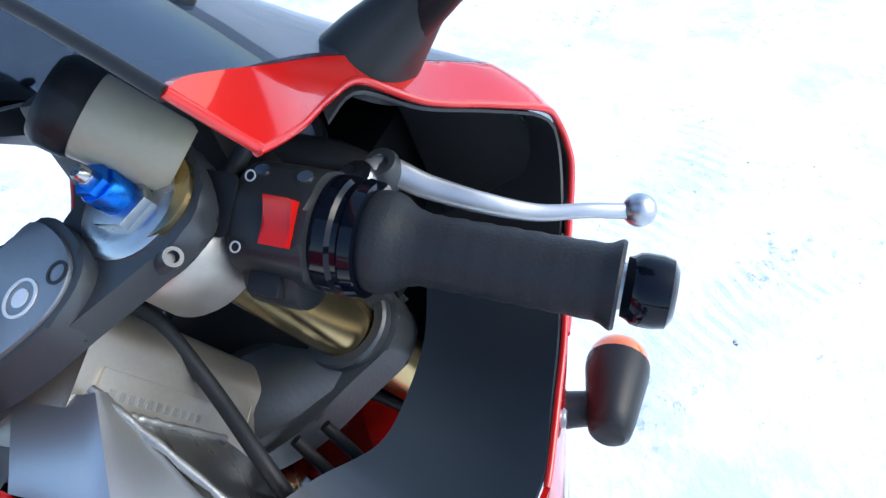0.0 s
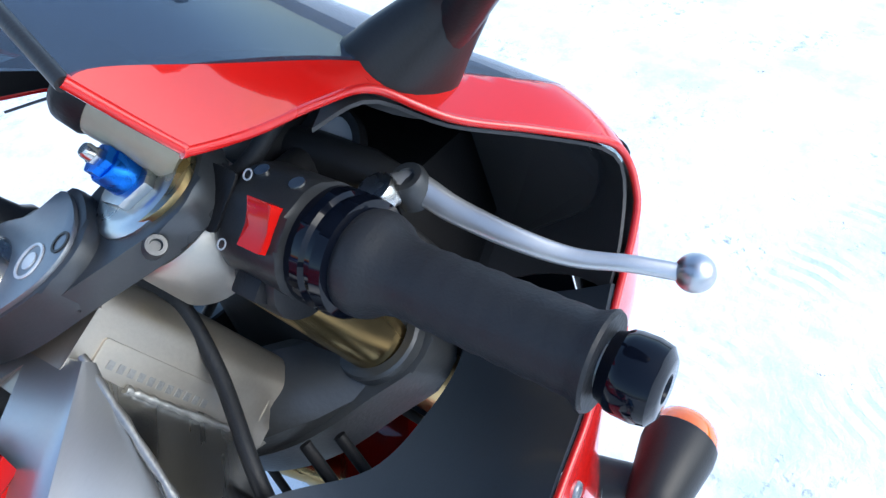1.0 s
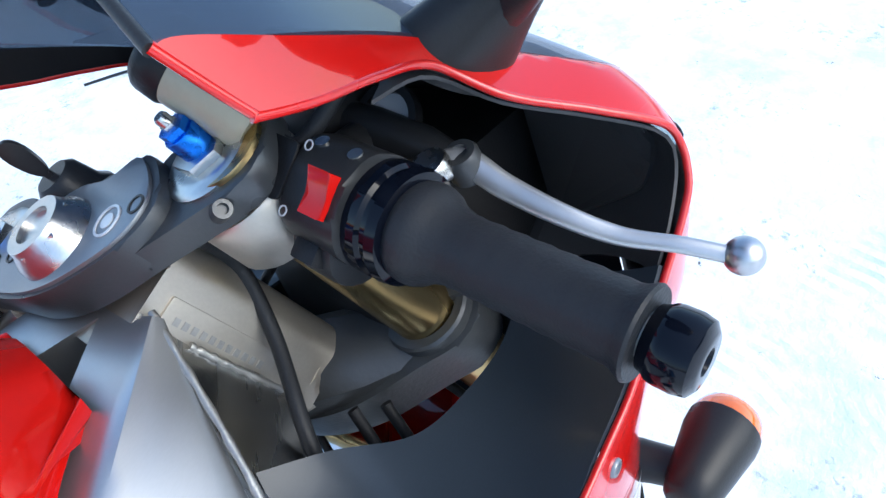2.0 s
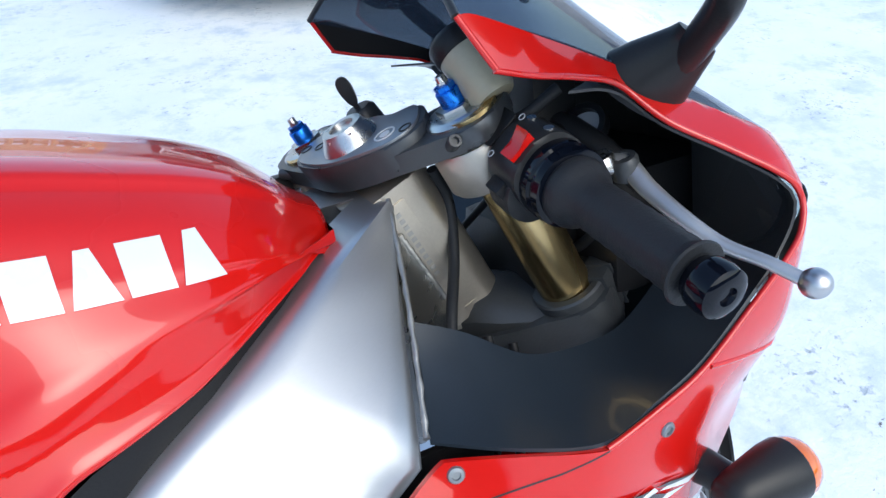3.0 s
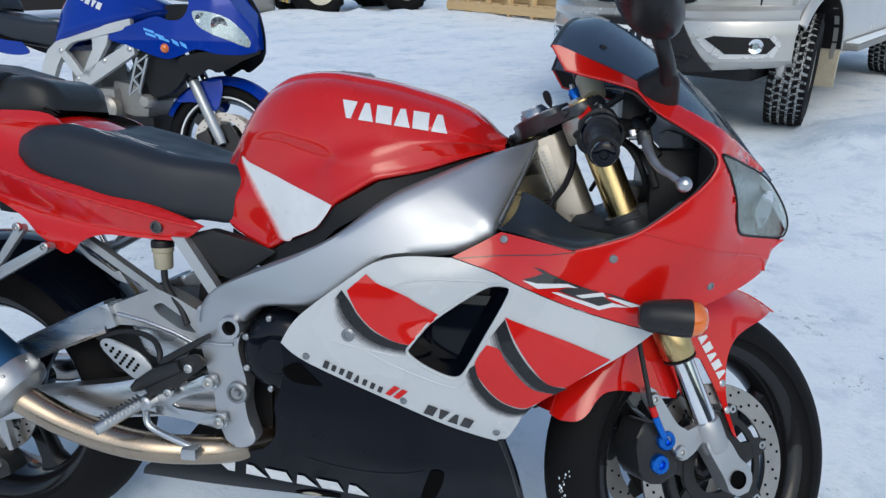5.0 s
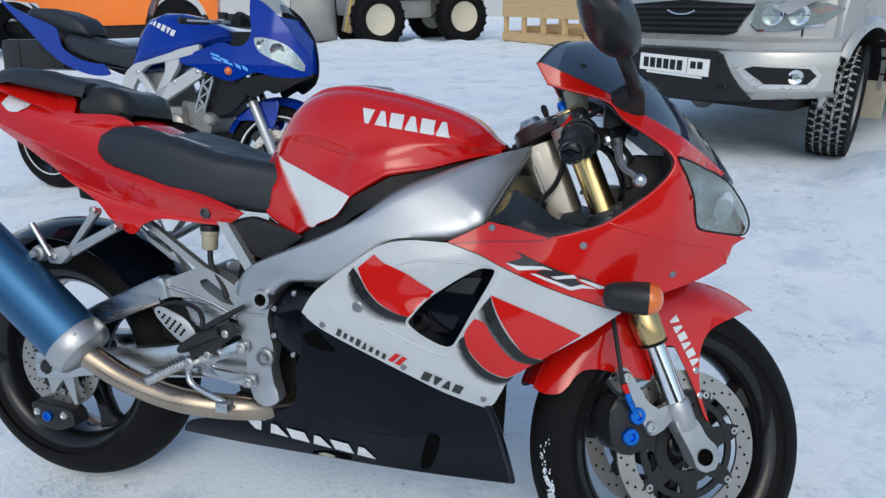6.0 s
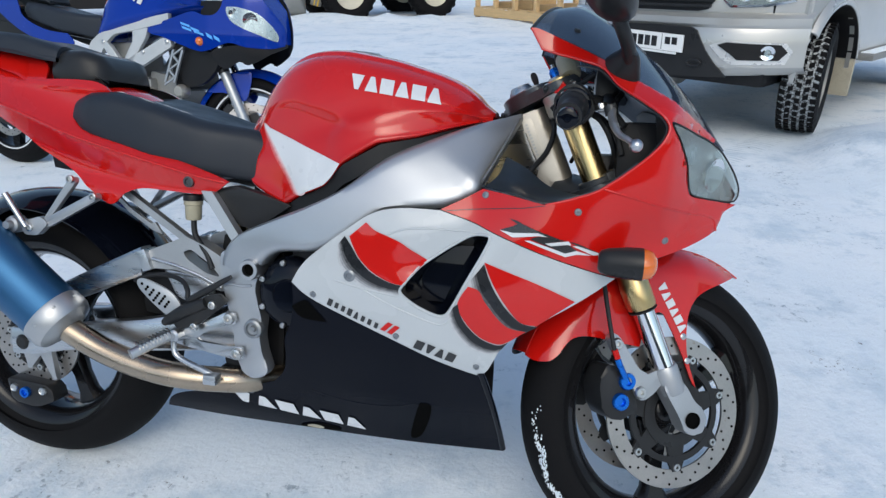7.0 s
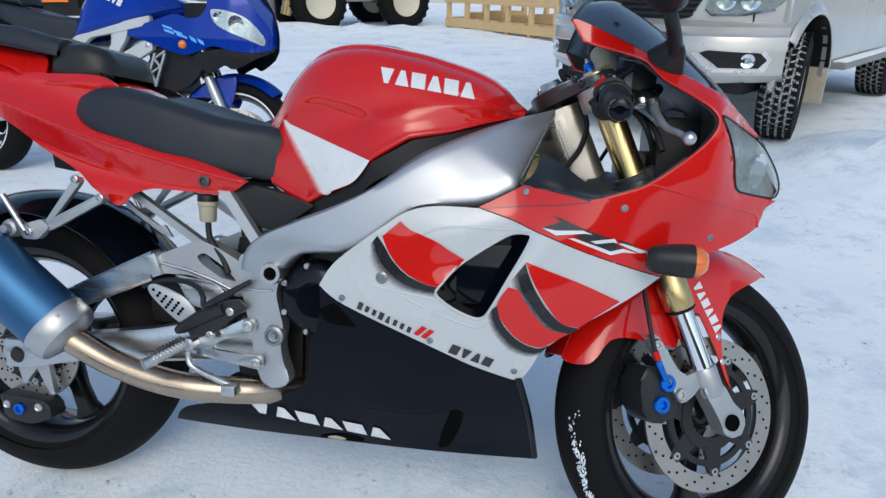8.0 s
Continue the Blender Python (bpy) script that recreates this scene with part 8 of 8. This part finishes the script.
# bumper: a wrapped shell with recesses
bx = lambda y: 0.80 - 0.34 * max(0, (abs(y) - 0.25) / 0.65) ** 2.4
rows = []
for z, dx in ((0.425, -0.07), (0.445, -0.03), (0.50, 0.0), (0.60, 0.005), (0.70, 0.0), (0.735, -0.015), (0.755, 0.0), (0.795, 0.0), (0.815, -0.03), (0.83, -0.07)):
    rows.append([Vector((bx(y) + dx, y, z + (0.05 * max(0, abs(y) - 0.3) if z < 0.46 else 0))) for y in [i * 0.045 - 0.90 for i in range(41)]])
bump = part("front_bumper", loft(rows, False, False), SUV_SILVER, suv, "silver front bumper with fog lamps", 30)


def wrap(outline, wide, lift, depth, cell=0.05):
    """A skin laid round the front, from an outline in y and z."""
    bm = sheet(outline, wide, 1, cell, depth, lift)
    for v in bm.verts:
        v.co.x, v.co.y = v.co.y, v.co.x
    return bm


def on_bumper(name, pts, m, parent, lift, label="", depth=0.02):
    return part(name, wrap(pts, lambda y, z: bx(y), lift, depth), m, parent, label, 30)


centre = [(-0.33, 0.715), (-0.29, 0.735), (0, 0.74), (0.29, 0.735), (0.33, 0.715), (0.40, 0.60), (0.46, 0.52), (0.54, 0.435), (0, 0.41), (-0.54, 0.435), (-0.46, 0.52), (-0.40, 0.60)]
on_bumper("bumper_insert", [(y, z) for y, z in centre], PLASTIC, bump, 0.012, "black plastic bumper insert")
for s in (-1, 1):
    ring = on_bumper("fog_surround", [(s * y, z) for y, z in ((0.42, 0.630), (0.50, 0.662), (0.81, 0.650), (0.845, 0.60), (0.82, 0.520), (0.56, 0.515), (0.50, 0.55))], SUV_LIGHT, bump, 0.008, "pale fog lamp surround")
    on_bumper("fog_pocket", [(s * y, z) for y, z in ((0.47, 0.635), (0.52, 0.652), (0.79, 0.640), (0.825, 0.595), (0.79, 0.545), (0.59, 0.545), (0.555, 0.575))], INNER, ring, 0.014, "black fog lamp pocket", 0.01)
    c = Vector((bx(0.735) + 0.012, s * 0.735, 0.592))
    fog = part("fog_lamp", revolve([(0.0, 0.004), (0.026, 0.006), (0.034, 0.010), (0.044, 0.012), (0.046, 0.0)], c, c + Vector((1, s * 0.45, 0)), 28), CHROME, bump, "round fog lamp with chrome ring")
    part("fog_bulb", revolve([(0, 0.012), (0.012, 0.010), (0.022, 0.006)], c, c + Vector((1, s * 0.45, 0)), 20), LENS, fog)
    part("tow_hook", tube([Vector((bx(0.36) + 0.02, s * (0.34 + 0.045 * math.cos(a)), 0.515 + 0.02 * math.sin(a))) for a in [6.283 * k / 12 for k in range(13)]], 0.009, 8), PLASTIC, bump)
pl = on_bumper("number_plate", [(-0.265, 0.592), (0.255, 0.572), (0.255, 0.682), (-0.265, 0.702)], PLATE_WHITE, suv, 0.030, "white number plate with black bars", 0.012)
for i, w in enumerate((0.040, 0.040, 0.040, 0.040, 0.040, 0.040)):
    y0 = -0.235 + 0.052 * i
    on_bumper("plate_bar", [(y0, 0.612 - 0.002 * i), (y0 + w, 0.610 - 0.002 * i), (y0 + w, 0.676 - 0.002 * i), (y0, 0.678 - 0.002 * i)], LETTER_BLACK, pl, 0.032, "", 0.002)
for y0 in (0.125, 0.175):
    on_bumper("plate_bar", [(y0, 0.620), (y0 + 0.038, 0.618), (y0 + 0.038, 0.664), (y0, 0.666)], LETTER_BLACK, pl, 0.032, "", 0.002)
on_bumper("plate_bar", [(0.100, 0.585), (0.103, 0.585), (0.103, 0.685), (0.100, 0.685)], LETTER_BLACK, pl, 0.032, "", 0.002)
on_bumper("plate_frame", [(-0.21, 0.572), (0.21, 0.556), (0.21, 0.570), (-0.21, 0.586)], PLATE_WHITE, suv, 0.026, "", 0.01)
# grille and lamps
fx = lambda y: 0.765 - 0.30 * max(0, (abs(y) - 0.2) / 0.65) ** 2.2


def on_front(name, pts, m, parent, lift, label="", depth=0.02):
    return part(name, wrap(pts, lambda y, z: fx(y), lift, depth), m, parent, label, 30)


rows = [[Vector((fx(y) + dx, y, z)) for y in [i * 0.044 - 0.88 for i in range(41)]] for z, dx in ((0.80, -0.02), (0.83, 0.0), (0.95, -0.005), (1.04, -0.03))]
part("front_panel", loft(rows, False, False), SUV_SILVER, suv, "", 30)
grille = on_front("grille", [(-0.36, 0.845), (-0.30, 0.832), (0.30, 0.832), (0.36, 0.845), (0.46, 1.02), (0, 1.05), (-0.46, 1.02)], INNER, suv, 0.010, "black slatted grille")
for k in range(5):
    z = 0.865 + 0.035 * k
    w = 0.37 + 0.09 * (z - 0.845) / 0.175
    part("slat", tube([Vector((fx(y) + 0.016, y, z)) for y in [-w + 2 * w * i / 12 for i in range(13)]], 0.011, 8), PLASTIC, grille)
for s in (-1, 1):
    part("wing_emblem", tube(spline([(fx(0) + 0.04, 0.0, 0.96), (fx(0) + 0.04, s * 0.05, 0.965), (fx(0.1) + 0.04, s * 0.10, 0.985)], 4), 0.006, 8), CHROME, grille)
    o = [(0.455, 0.905), (0.50, 0.872), (0.66, 0.875), (0.80, 0.905), (0.875, 0.985), (0.80, 1.02), (0.60, 1.04), (0.47, 1.035)]
    hl = on_front("headlight", [(s * y, z) for y, z in o], DARK_REFLECTOR, suv, 0.006, "clear headlight with chrome bowls")
    on_front("lens", [(s * y, z) for y, z in o], LENS, hl, 0.034, "", 0.003)
    for y, z, r in ((0.56, 0.955, 0.060), (0.685, 0.955, 0.060)):
        c = Vector((fx(y) + 0.014, s * y, z))
        part("bulb_bowl", revolve([(0, 0.012), (0.014, 0.016), (0.020, 0.004), (r * 0.6, 0.006), (r * 0.88, 0.016), (r, 0.018), (r, -0.01)], c, c + Vector((1, s * 0.35, 0)), 28), CHROME, hl)
    on_front("amber", [(s * 0.76, 0.955), (s * 0.85, 0.985), (s * 0.80, 1.005), (s * 0.74, 0.99)], ORANGE, hl, 0.018, "", 0.004)
    on_front("lamp_trim", [(s * 0.445, 0.90), (s * 0.49, 0.858), (s * 0.67, 0.862), (s * 0.81, 0.893), (s * 0.80, 0.905), (s * 0.66, 0.876), (s * 0.50, 0.873), (s * 0.458, 0.906)], CHROME, hl, 0.016, "", 0.006)
    # flared arches, running boards
    for cx in (0.0, -2.76):
        a = [Vector((cx + 0.475 * math.cos(math.pi * i / 20), s * 0.925, 0.40 + 0.46 * math.sin(math.pi * i / 20))) for i in range(4, 20)]
        b = [Vector((p.x + (p.x - cx) * 0.10, s * 0.890, p.z + (p.z - 0.40) * 0.16)) for p in a]
        flare = part("wheel_arch", patch(a, b, 30, 4, (0, s * 0.02, 0), 0.012), SUV_SILVER, suv, "flared silver wheel arch", 40)
        part("arch_liner", patch([p + Vector((0, -s * 0.004, 0)) for p in a], [Vector((p.x, s * 0.60, p.z)) for p in a], 30, 2, None, 0.004), INNER, flare)
    part("running_board", block((-2.20, s * 0.96 - 0.09, 0.455), (-0.52, s * 0.96 + 0.06, 0.50), 0.015), GREY_STEEL, suv, "dark running board dusted with snow")
    part("board_snow", block((-2.15, s * 0.97 - 0.06, 0.50), (-0.60, s * 0.97 + 0.03, 0.508), 0.004), SNOW, suv)
    part("mud_flap", block((-0.50, s * 0.80 - 0.10, 0.20), (-0.47, s * 0.80 + 0.12, 0.60), 0.01), MUD, suv, "frozen muddy flap")
    # side windows
    q = bmesh.new()
    q.faces.new([q.verts.new((x, s * (w + 0.004), z)) for x, z, w in ((-0.62, 1.16, 0.828), (-1.0, 1.66, 0.700), (-2.45, 1.70, 0.69), (-2.5, 1.16, 0.828))])
    part("side_window", q, GLOSS_BLACK, suv, "dark side glass", 0)


def car_wheel(x, s, turn=0.0):
    c = Vector((0, 0, 0))
    hub = pose(x, s * 0.78, 0.375, 0, 0, turn)
    out = c + Vector((0, s, 0))
    w = 0.122
    prof = [(0.215, -w + 0.01), (0.25, -w - 0.005), (0.31, -w - 0.004), (0.348, -w + 0.012), (0.358, -w + 0.04), (0.362, 0), (0.358, w - 0.04), (0.348, w - 0.012), (0.31, w + 0.004), (0.25, w + 0.005), (0.215, w - 0.01), (0.205, 0)]
    tyre = part("wheel", revolve([(0.20, w - 0.05), (0.212, w - 0.012), (0.205, w - 0.04), (0.19, -w), (0.18, -w)], c, out, 48, True), GREY_STEEL, suv, "dark wheel with chunky mud tyre", 40, hub)
    t = part("tyre", revolve(prof, c, out, 72, True), TYRE, tyre, "black mud tyre with snow in the tread")
    blocks = bmesh.new()
    for k in range(44):
        for j, o in enumerate((-0.098, -0.049, 0.0, 0.049, 0.098)):
            a = 6.28319 * (k + 0.5 * (j % 2)) / 44
            hw = 0.017 if j % 4 else 0.021
            u, v = Vector((math.cos(a), 0, math.sin(a))), Vector((-math.sin(a), 0, math.cos(a)))
            r0, r1 = (0.352, 0.374) if j % 4 else (0.345, 0.368)
            sk = 0.004 * (1 if j % 2 else -1)
            rings = [[c + u * r + v * (p * 0.0165 * g + sk * q) + Vector((0, o + hw * q * g, 0)) for p, q in ((-1, -1), (1, -1), (1, 1), (-1, 1))] for r, g in ((r0, 1.0), (r1, 0.9))]
            loft(rings, bm=blocks)
    part("tread", blocks, TYRE, tyre, "", 20)
    part("tread_snow", revolve([(0.352, -0.112), (0.3605, -0.09), (0.3645, 0.0), (0.3605, 0.09), (0.352, 0.112), (0.345, 0.0)], c, out, 72, True), SNOW_DIRT, tyre, "dirty snow caught in the tread")
    for k in range(5):
        a = 6.283 * k / 5
        u, v = Vector((math.cos(a), 0, math.sin(a))), Vector((-math.sin(a), 0, math.cos(a)))
        part("spoke", loft([[c + u * r + v * p * wd + Vector((0, s * (w - 0.05 + q * 0.012), 0)) for p, q in ((-1, -1), (1, -1), (1, 1), (-1, 1))] for r, wd in ((0.03, 0.03), (0.12, 0.024), (0.205, 0.035))]), ALU, tyre)
    part("hub_cap", revolve([(0, 0.02), (0.05, 0.018), (0.06, 0.005), (0.06, -0.05)], c + Vector((0, s * 0.07, 0)), out, 24), PLASTIC, tyre)
    part("wheel_back", revolve([(0, 0), (0.20, 0), (0.20, -0.02)], c - Vector((0, s * 0.02, 0)), out, 24), INNER, tyre)


for x in (0.0, -2.76):
    for s in (-1, 1):
        car_wheel(x, s, 13.0 if x == 0.0 else 0.0)
part("windscreen", loft([[Vector((-0.46, t * 0.74, 1.17)) for t in (-1, 0, 1)], [Vector((-0.93, t * 0.62, 1.68)) for t in (-1, 0, 1)]], False, False), GLOSS_BLACK, suv, "dark windscreen", m=pose(0.012, 0, 0.012))
part("axle", tube([Vector((0, -0.72, 0.36)), Vector((0, 0.72, 0.36))], 0.05, 12), GREY_STEEL, suv)
part("diff", revolve([(0, 0.09), (0.08, 0.07), (0.12, 0), (0.08, -0.07), (0, -0.09)], (0.02, -0.2, 0.34), (1, -0.2, 0.34), 20), GREY_STEEL, suv)


# ---- the yard behind: big-tyred vehicle, loader bucket, crate, orange machine ----
def big_wheel(c, yaw, parent, group=None):
    """A balloon tyre with lugs on a beige rim, facing along its own -y."""
    m = pose(*c, 0, 0, yaw)
    z0 = Vector((0, 0, 0))
    prof = [(0.34, 0.20), (0.42, 0.235), (0.50, 0.235), (0.575, 0.20), (0.61, 0.13), (0.62, 0.0), (0.61, -0.13), (0.575, -0.20), (0.50, -0.235), (0.42, -0.235), (0.34, -0.20)]
    w = part("wheel", revolve([(0, -0.15), (0.30, -0.17), (0.335, -0.20), (0.345, -0.19), (0.345, 0.19), (0.30, 0.15), (0, 0.15)], z0, (0, 1, 0), 40), BEIGE_RIM, parent, "beige rim with balloon tyre", 40, m)
    part("tyre", revolve(prof, z0, (0, 1, 0), 56, True), TYRE, w, "huge black lugged tyre", 50)
    lug = bmesh.new()
    for k in range(22):
        for s in (-1, 1):
            a = 6.28319 * (k + 0.25 * s) / 22
            pts = []
            for j in range(5):
                o = s * (0.02 + 0.205 * j / 4)
                aa = a + 0.10 * j / 4
                r = 0.625 - 0.06 * (j / 4) ** 3
                pts.append((Vector((math.cos(aa), 0, math.sin(aa))) * r + Vector((0, o, 0))))
            tube(pts, 0.022, 6, lug)
    part("tread", lug, TYRE, w, "", 30)
    return w


hauler = thing("all_terrain_vehicle", pose(0, 0, 0), "grey all-terrain vehicle on huge balloon tyres", "vehicle")
HY = math.degrees(math.atan2(1.28, 1.65))
for x, y in ((-4.15, 13.75), (-2.50, 15.03)):
    big_wheel((x, y, 0.56), HY, hauler)
for x, y in ((-5.35, 15.3), (-3.7, 16.6)):
    big_wheel((x, y, 0.56), HY, hauler)
hm = pose(-4.0, 15.2, 0, 0, 0, HY)
part("hull", merge(block((-1.5, -0.55, 0.62), (1.9, 0.75, 1.0), 0.08, hm), block((-1.2, -0.9, 1.0), (1.8, 0.9, 2.1), 0.12, hm), block((-0.35, -0.75, 0.55), (0.45, -0.4, 0.95), 0.06, hm)), GREY_STEEL, hauler, "grey steel hull")
part("axle", merge(tube([hm @ Vector((-1.0, -1.0, 0.56)), hm @ Vector((-1.0, 1.0, 0.56))], 0.09, 10), tube([hm @ Vector((1.05, -1.0, 0.56)), hm @ Vector((1.05, 1.0, 0.56))], 0.09, 10)), GREY_STEEL, hauler)

bucket = thing("loader_bucket", pose(-5.45, 13.3, 0, 0, 0, 20), "rounded grey loader bucket with yellow-striped arm", "bucket")
rings = []
for x, w, h in ((-0.55, 0.25, 0.75), (-0.50, 0.42, 0.92), (0.0, 0.50, 1.0), (0.30, 0.46, 0.96), (0.42, 0.30, 0.80)):
    rings.append([Vector((x, w * math.cos(6.2832 * k / 28), 0.10 + h / 1.0 * (1.0 + math.sin(6.2832 * k / 28)) * 0.62)) for k in range(28)])
part("bucket_shell", loft(rings), GREY_STEEL, bucket, "worn grey steel bucket", 50)
part("arm", block((-0.12, 0.2, 0.3), (0.12, 0.45, 2.2), 0.03, pose(0.55, 0, 0, 0, 16, 0)), GREY_STEEL, bucket)
for dx in (-0.05, 0.03):
    part("stripe", block((dx, 0.19, 0.3), (dx + 0.03, 0.20, 2.2), 0, pose(0.55, 0, 0, 0, 16, 0)), ORANGE_YELLOW, bucket, "yellow stripe")

# wooden crate of pallet boards
CY = math.degrees(math.atan2(11.70 - 14.6, 1.12 + 1.40))
crate = thing("wooden_crate", pose(-1.40, 14.60, 0, 0, 0, CY), "open pine pallet crate with plywood sides standing on snow", "crate")
L = 3.85


def board(name, lo, hi, label=""):
    return part(name, block(lo, hi, 0.006), PINE, crate, label, 0)


for i in range(6):
    x = 0.02 + (L - 0.13) * i / 5
    board("post", (x, 0.0, 0.0), (x + 0.09, 0.09, 0.62))
    board("post", (x, 1.0, 0.0), (x + 0.09, 1.09, 0.62))
for y in (-0.025, 1.09):
    board("rail", (0, y, 0.05), (L, y + 0.025, 0.22))
    for z in (0.56, 0.81, 1.06):
        board("side_board", (0, y, z), (L, y + 0.025, z + 0.245))
for k in range(9):
    board("deck_board", (0.02 + k * 0.43, 0.0, 0.22), (0.32 + k * 0.43, 1.08, 0.245))
for k in range(4):
    x = 0.5 + 0.8 * k
    board("packed_timber", (x, 0.25, 0.25), (x + 0.55, 0.85, 0.36 + 0.06 * (k % 2)))

# orange machine and a white van's tail behind the blue motorcycle
om = thing("orange_machine", pose(-9.9, 12.75, 0, 0, 0, 30), "orange painted work vehicle with a dark wheel arch", "vehicle")
outl = [(-1.7, 0.55), (0.25, 0.55)] + [(1.0 + 0.72 * math.cos(a), 0.55 + 0.80 * math.sin(a)) for a in [math.pi - math.pi * i / 14 for i in range(15)]] + [(1.9, 0.55), (2.0, 1.3), (1.9, 2.3), (-3.3, 2.3), (-3.3, 1.25), (-1.9, 1.1)]
mx = Matrix(((1, 0, 0, 0), (0, 0, -1, 0), (0, 1, 0, 0), (0, 0, 0, 1)))
part("machine_body", prism(outl, -1.6, 0.0, 0.03, mx), ORANGE_PAINT, om, "orange sheet metal body", 30)
part("machine_trim", block((-1.2, -0.03, 1.22), (0.0, 0.0, 1.27), 0.005), CHROME, om)
part("machine_wheel", revolve([(0.2, 0.12), (0.5, 0.14), (0.56, 0.08), (0.56, -0.14), (0.2, -0.14)], (1.0, 0.12, 0.56), (1.0, -1, 0.56), 36, True), TYRE, om, "dark tyre", 40)
part("machine_wheel", revolve([(0.2, 0.12), (0.5, 0.14), (0.56, 0.08), (0.56, -0.14), (0.2, -0.14)], (-2.5, 0.02, 0.56), (-2.5, -1, 0.56), 36, True), TYRE, om, "dark tyre", 40)
part("machine_hub", revolve([(0, 0.06), (0.2, 0.05), (0.2, -0.1)], (1.0, 0.12, 0.56), (1.0, -1, 0.56), 20), GREY_STEEL, om)
part("machine_chassis", block((-3.2, 0.1, 0.25), (1.9, 1.5, 0.7), 0.04), INNER, om)
van = thing("van", pose(-12.8, 9.8, 0, 0, 0, 40), "white van body seen in part", "van")
part("van_body", block((-1.6, -0.4, 0.45), (1.2, 1.4, 2.2), 0.12), PLATE_WHITE, van, "white painted body", 40)
for x in (-1.0, 0.7):
    part("van_wheel", revolve([(0.15, 0.1), (0.33, 0.1), (0.36, 0.05), (0.36, -0.1), (0.15, -0.1)], (x, -0.34, 0.36), (x, -1.3, 0.36), 28, True), TYRE, van, "", 40)

# unseen plain walls far off, added to give glossy parts a horizon to reflect
def far_wall(name, lo, hi, m=WALL_GREY, label="unseen plain grey wall added for reflections"):
    return tagged(part(name, block(lo, hi, 0), m, None, "", 0), label, "wall", "", "structure")


# added behind the camera, dark so that low reflections have contrast
far_wall("unseen_wall_south", (-40, -12.4, 0), (40, -12, 2.2), WALL_DARK, "unseen dark wall added to darken low reflections")
far_wall("unseen_wall_north", (-40, 30, 0), (40, 30.4, 4.5))
far_wall("unseen_wall_west", (-40.4, -12, 0), (-40, 30, 4.0))
far_wall("unseen_wall_east", (40, -12, 0), (40.4, 30, 4.0))
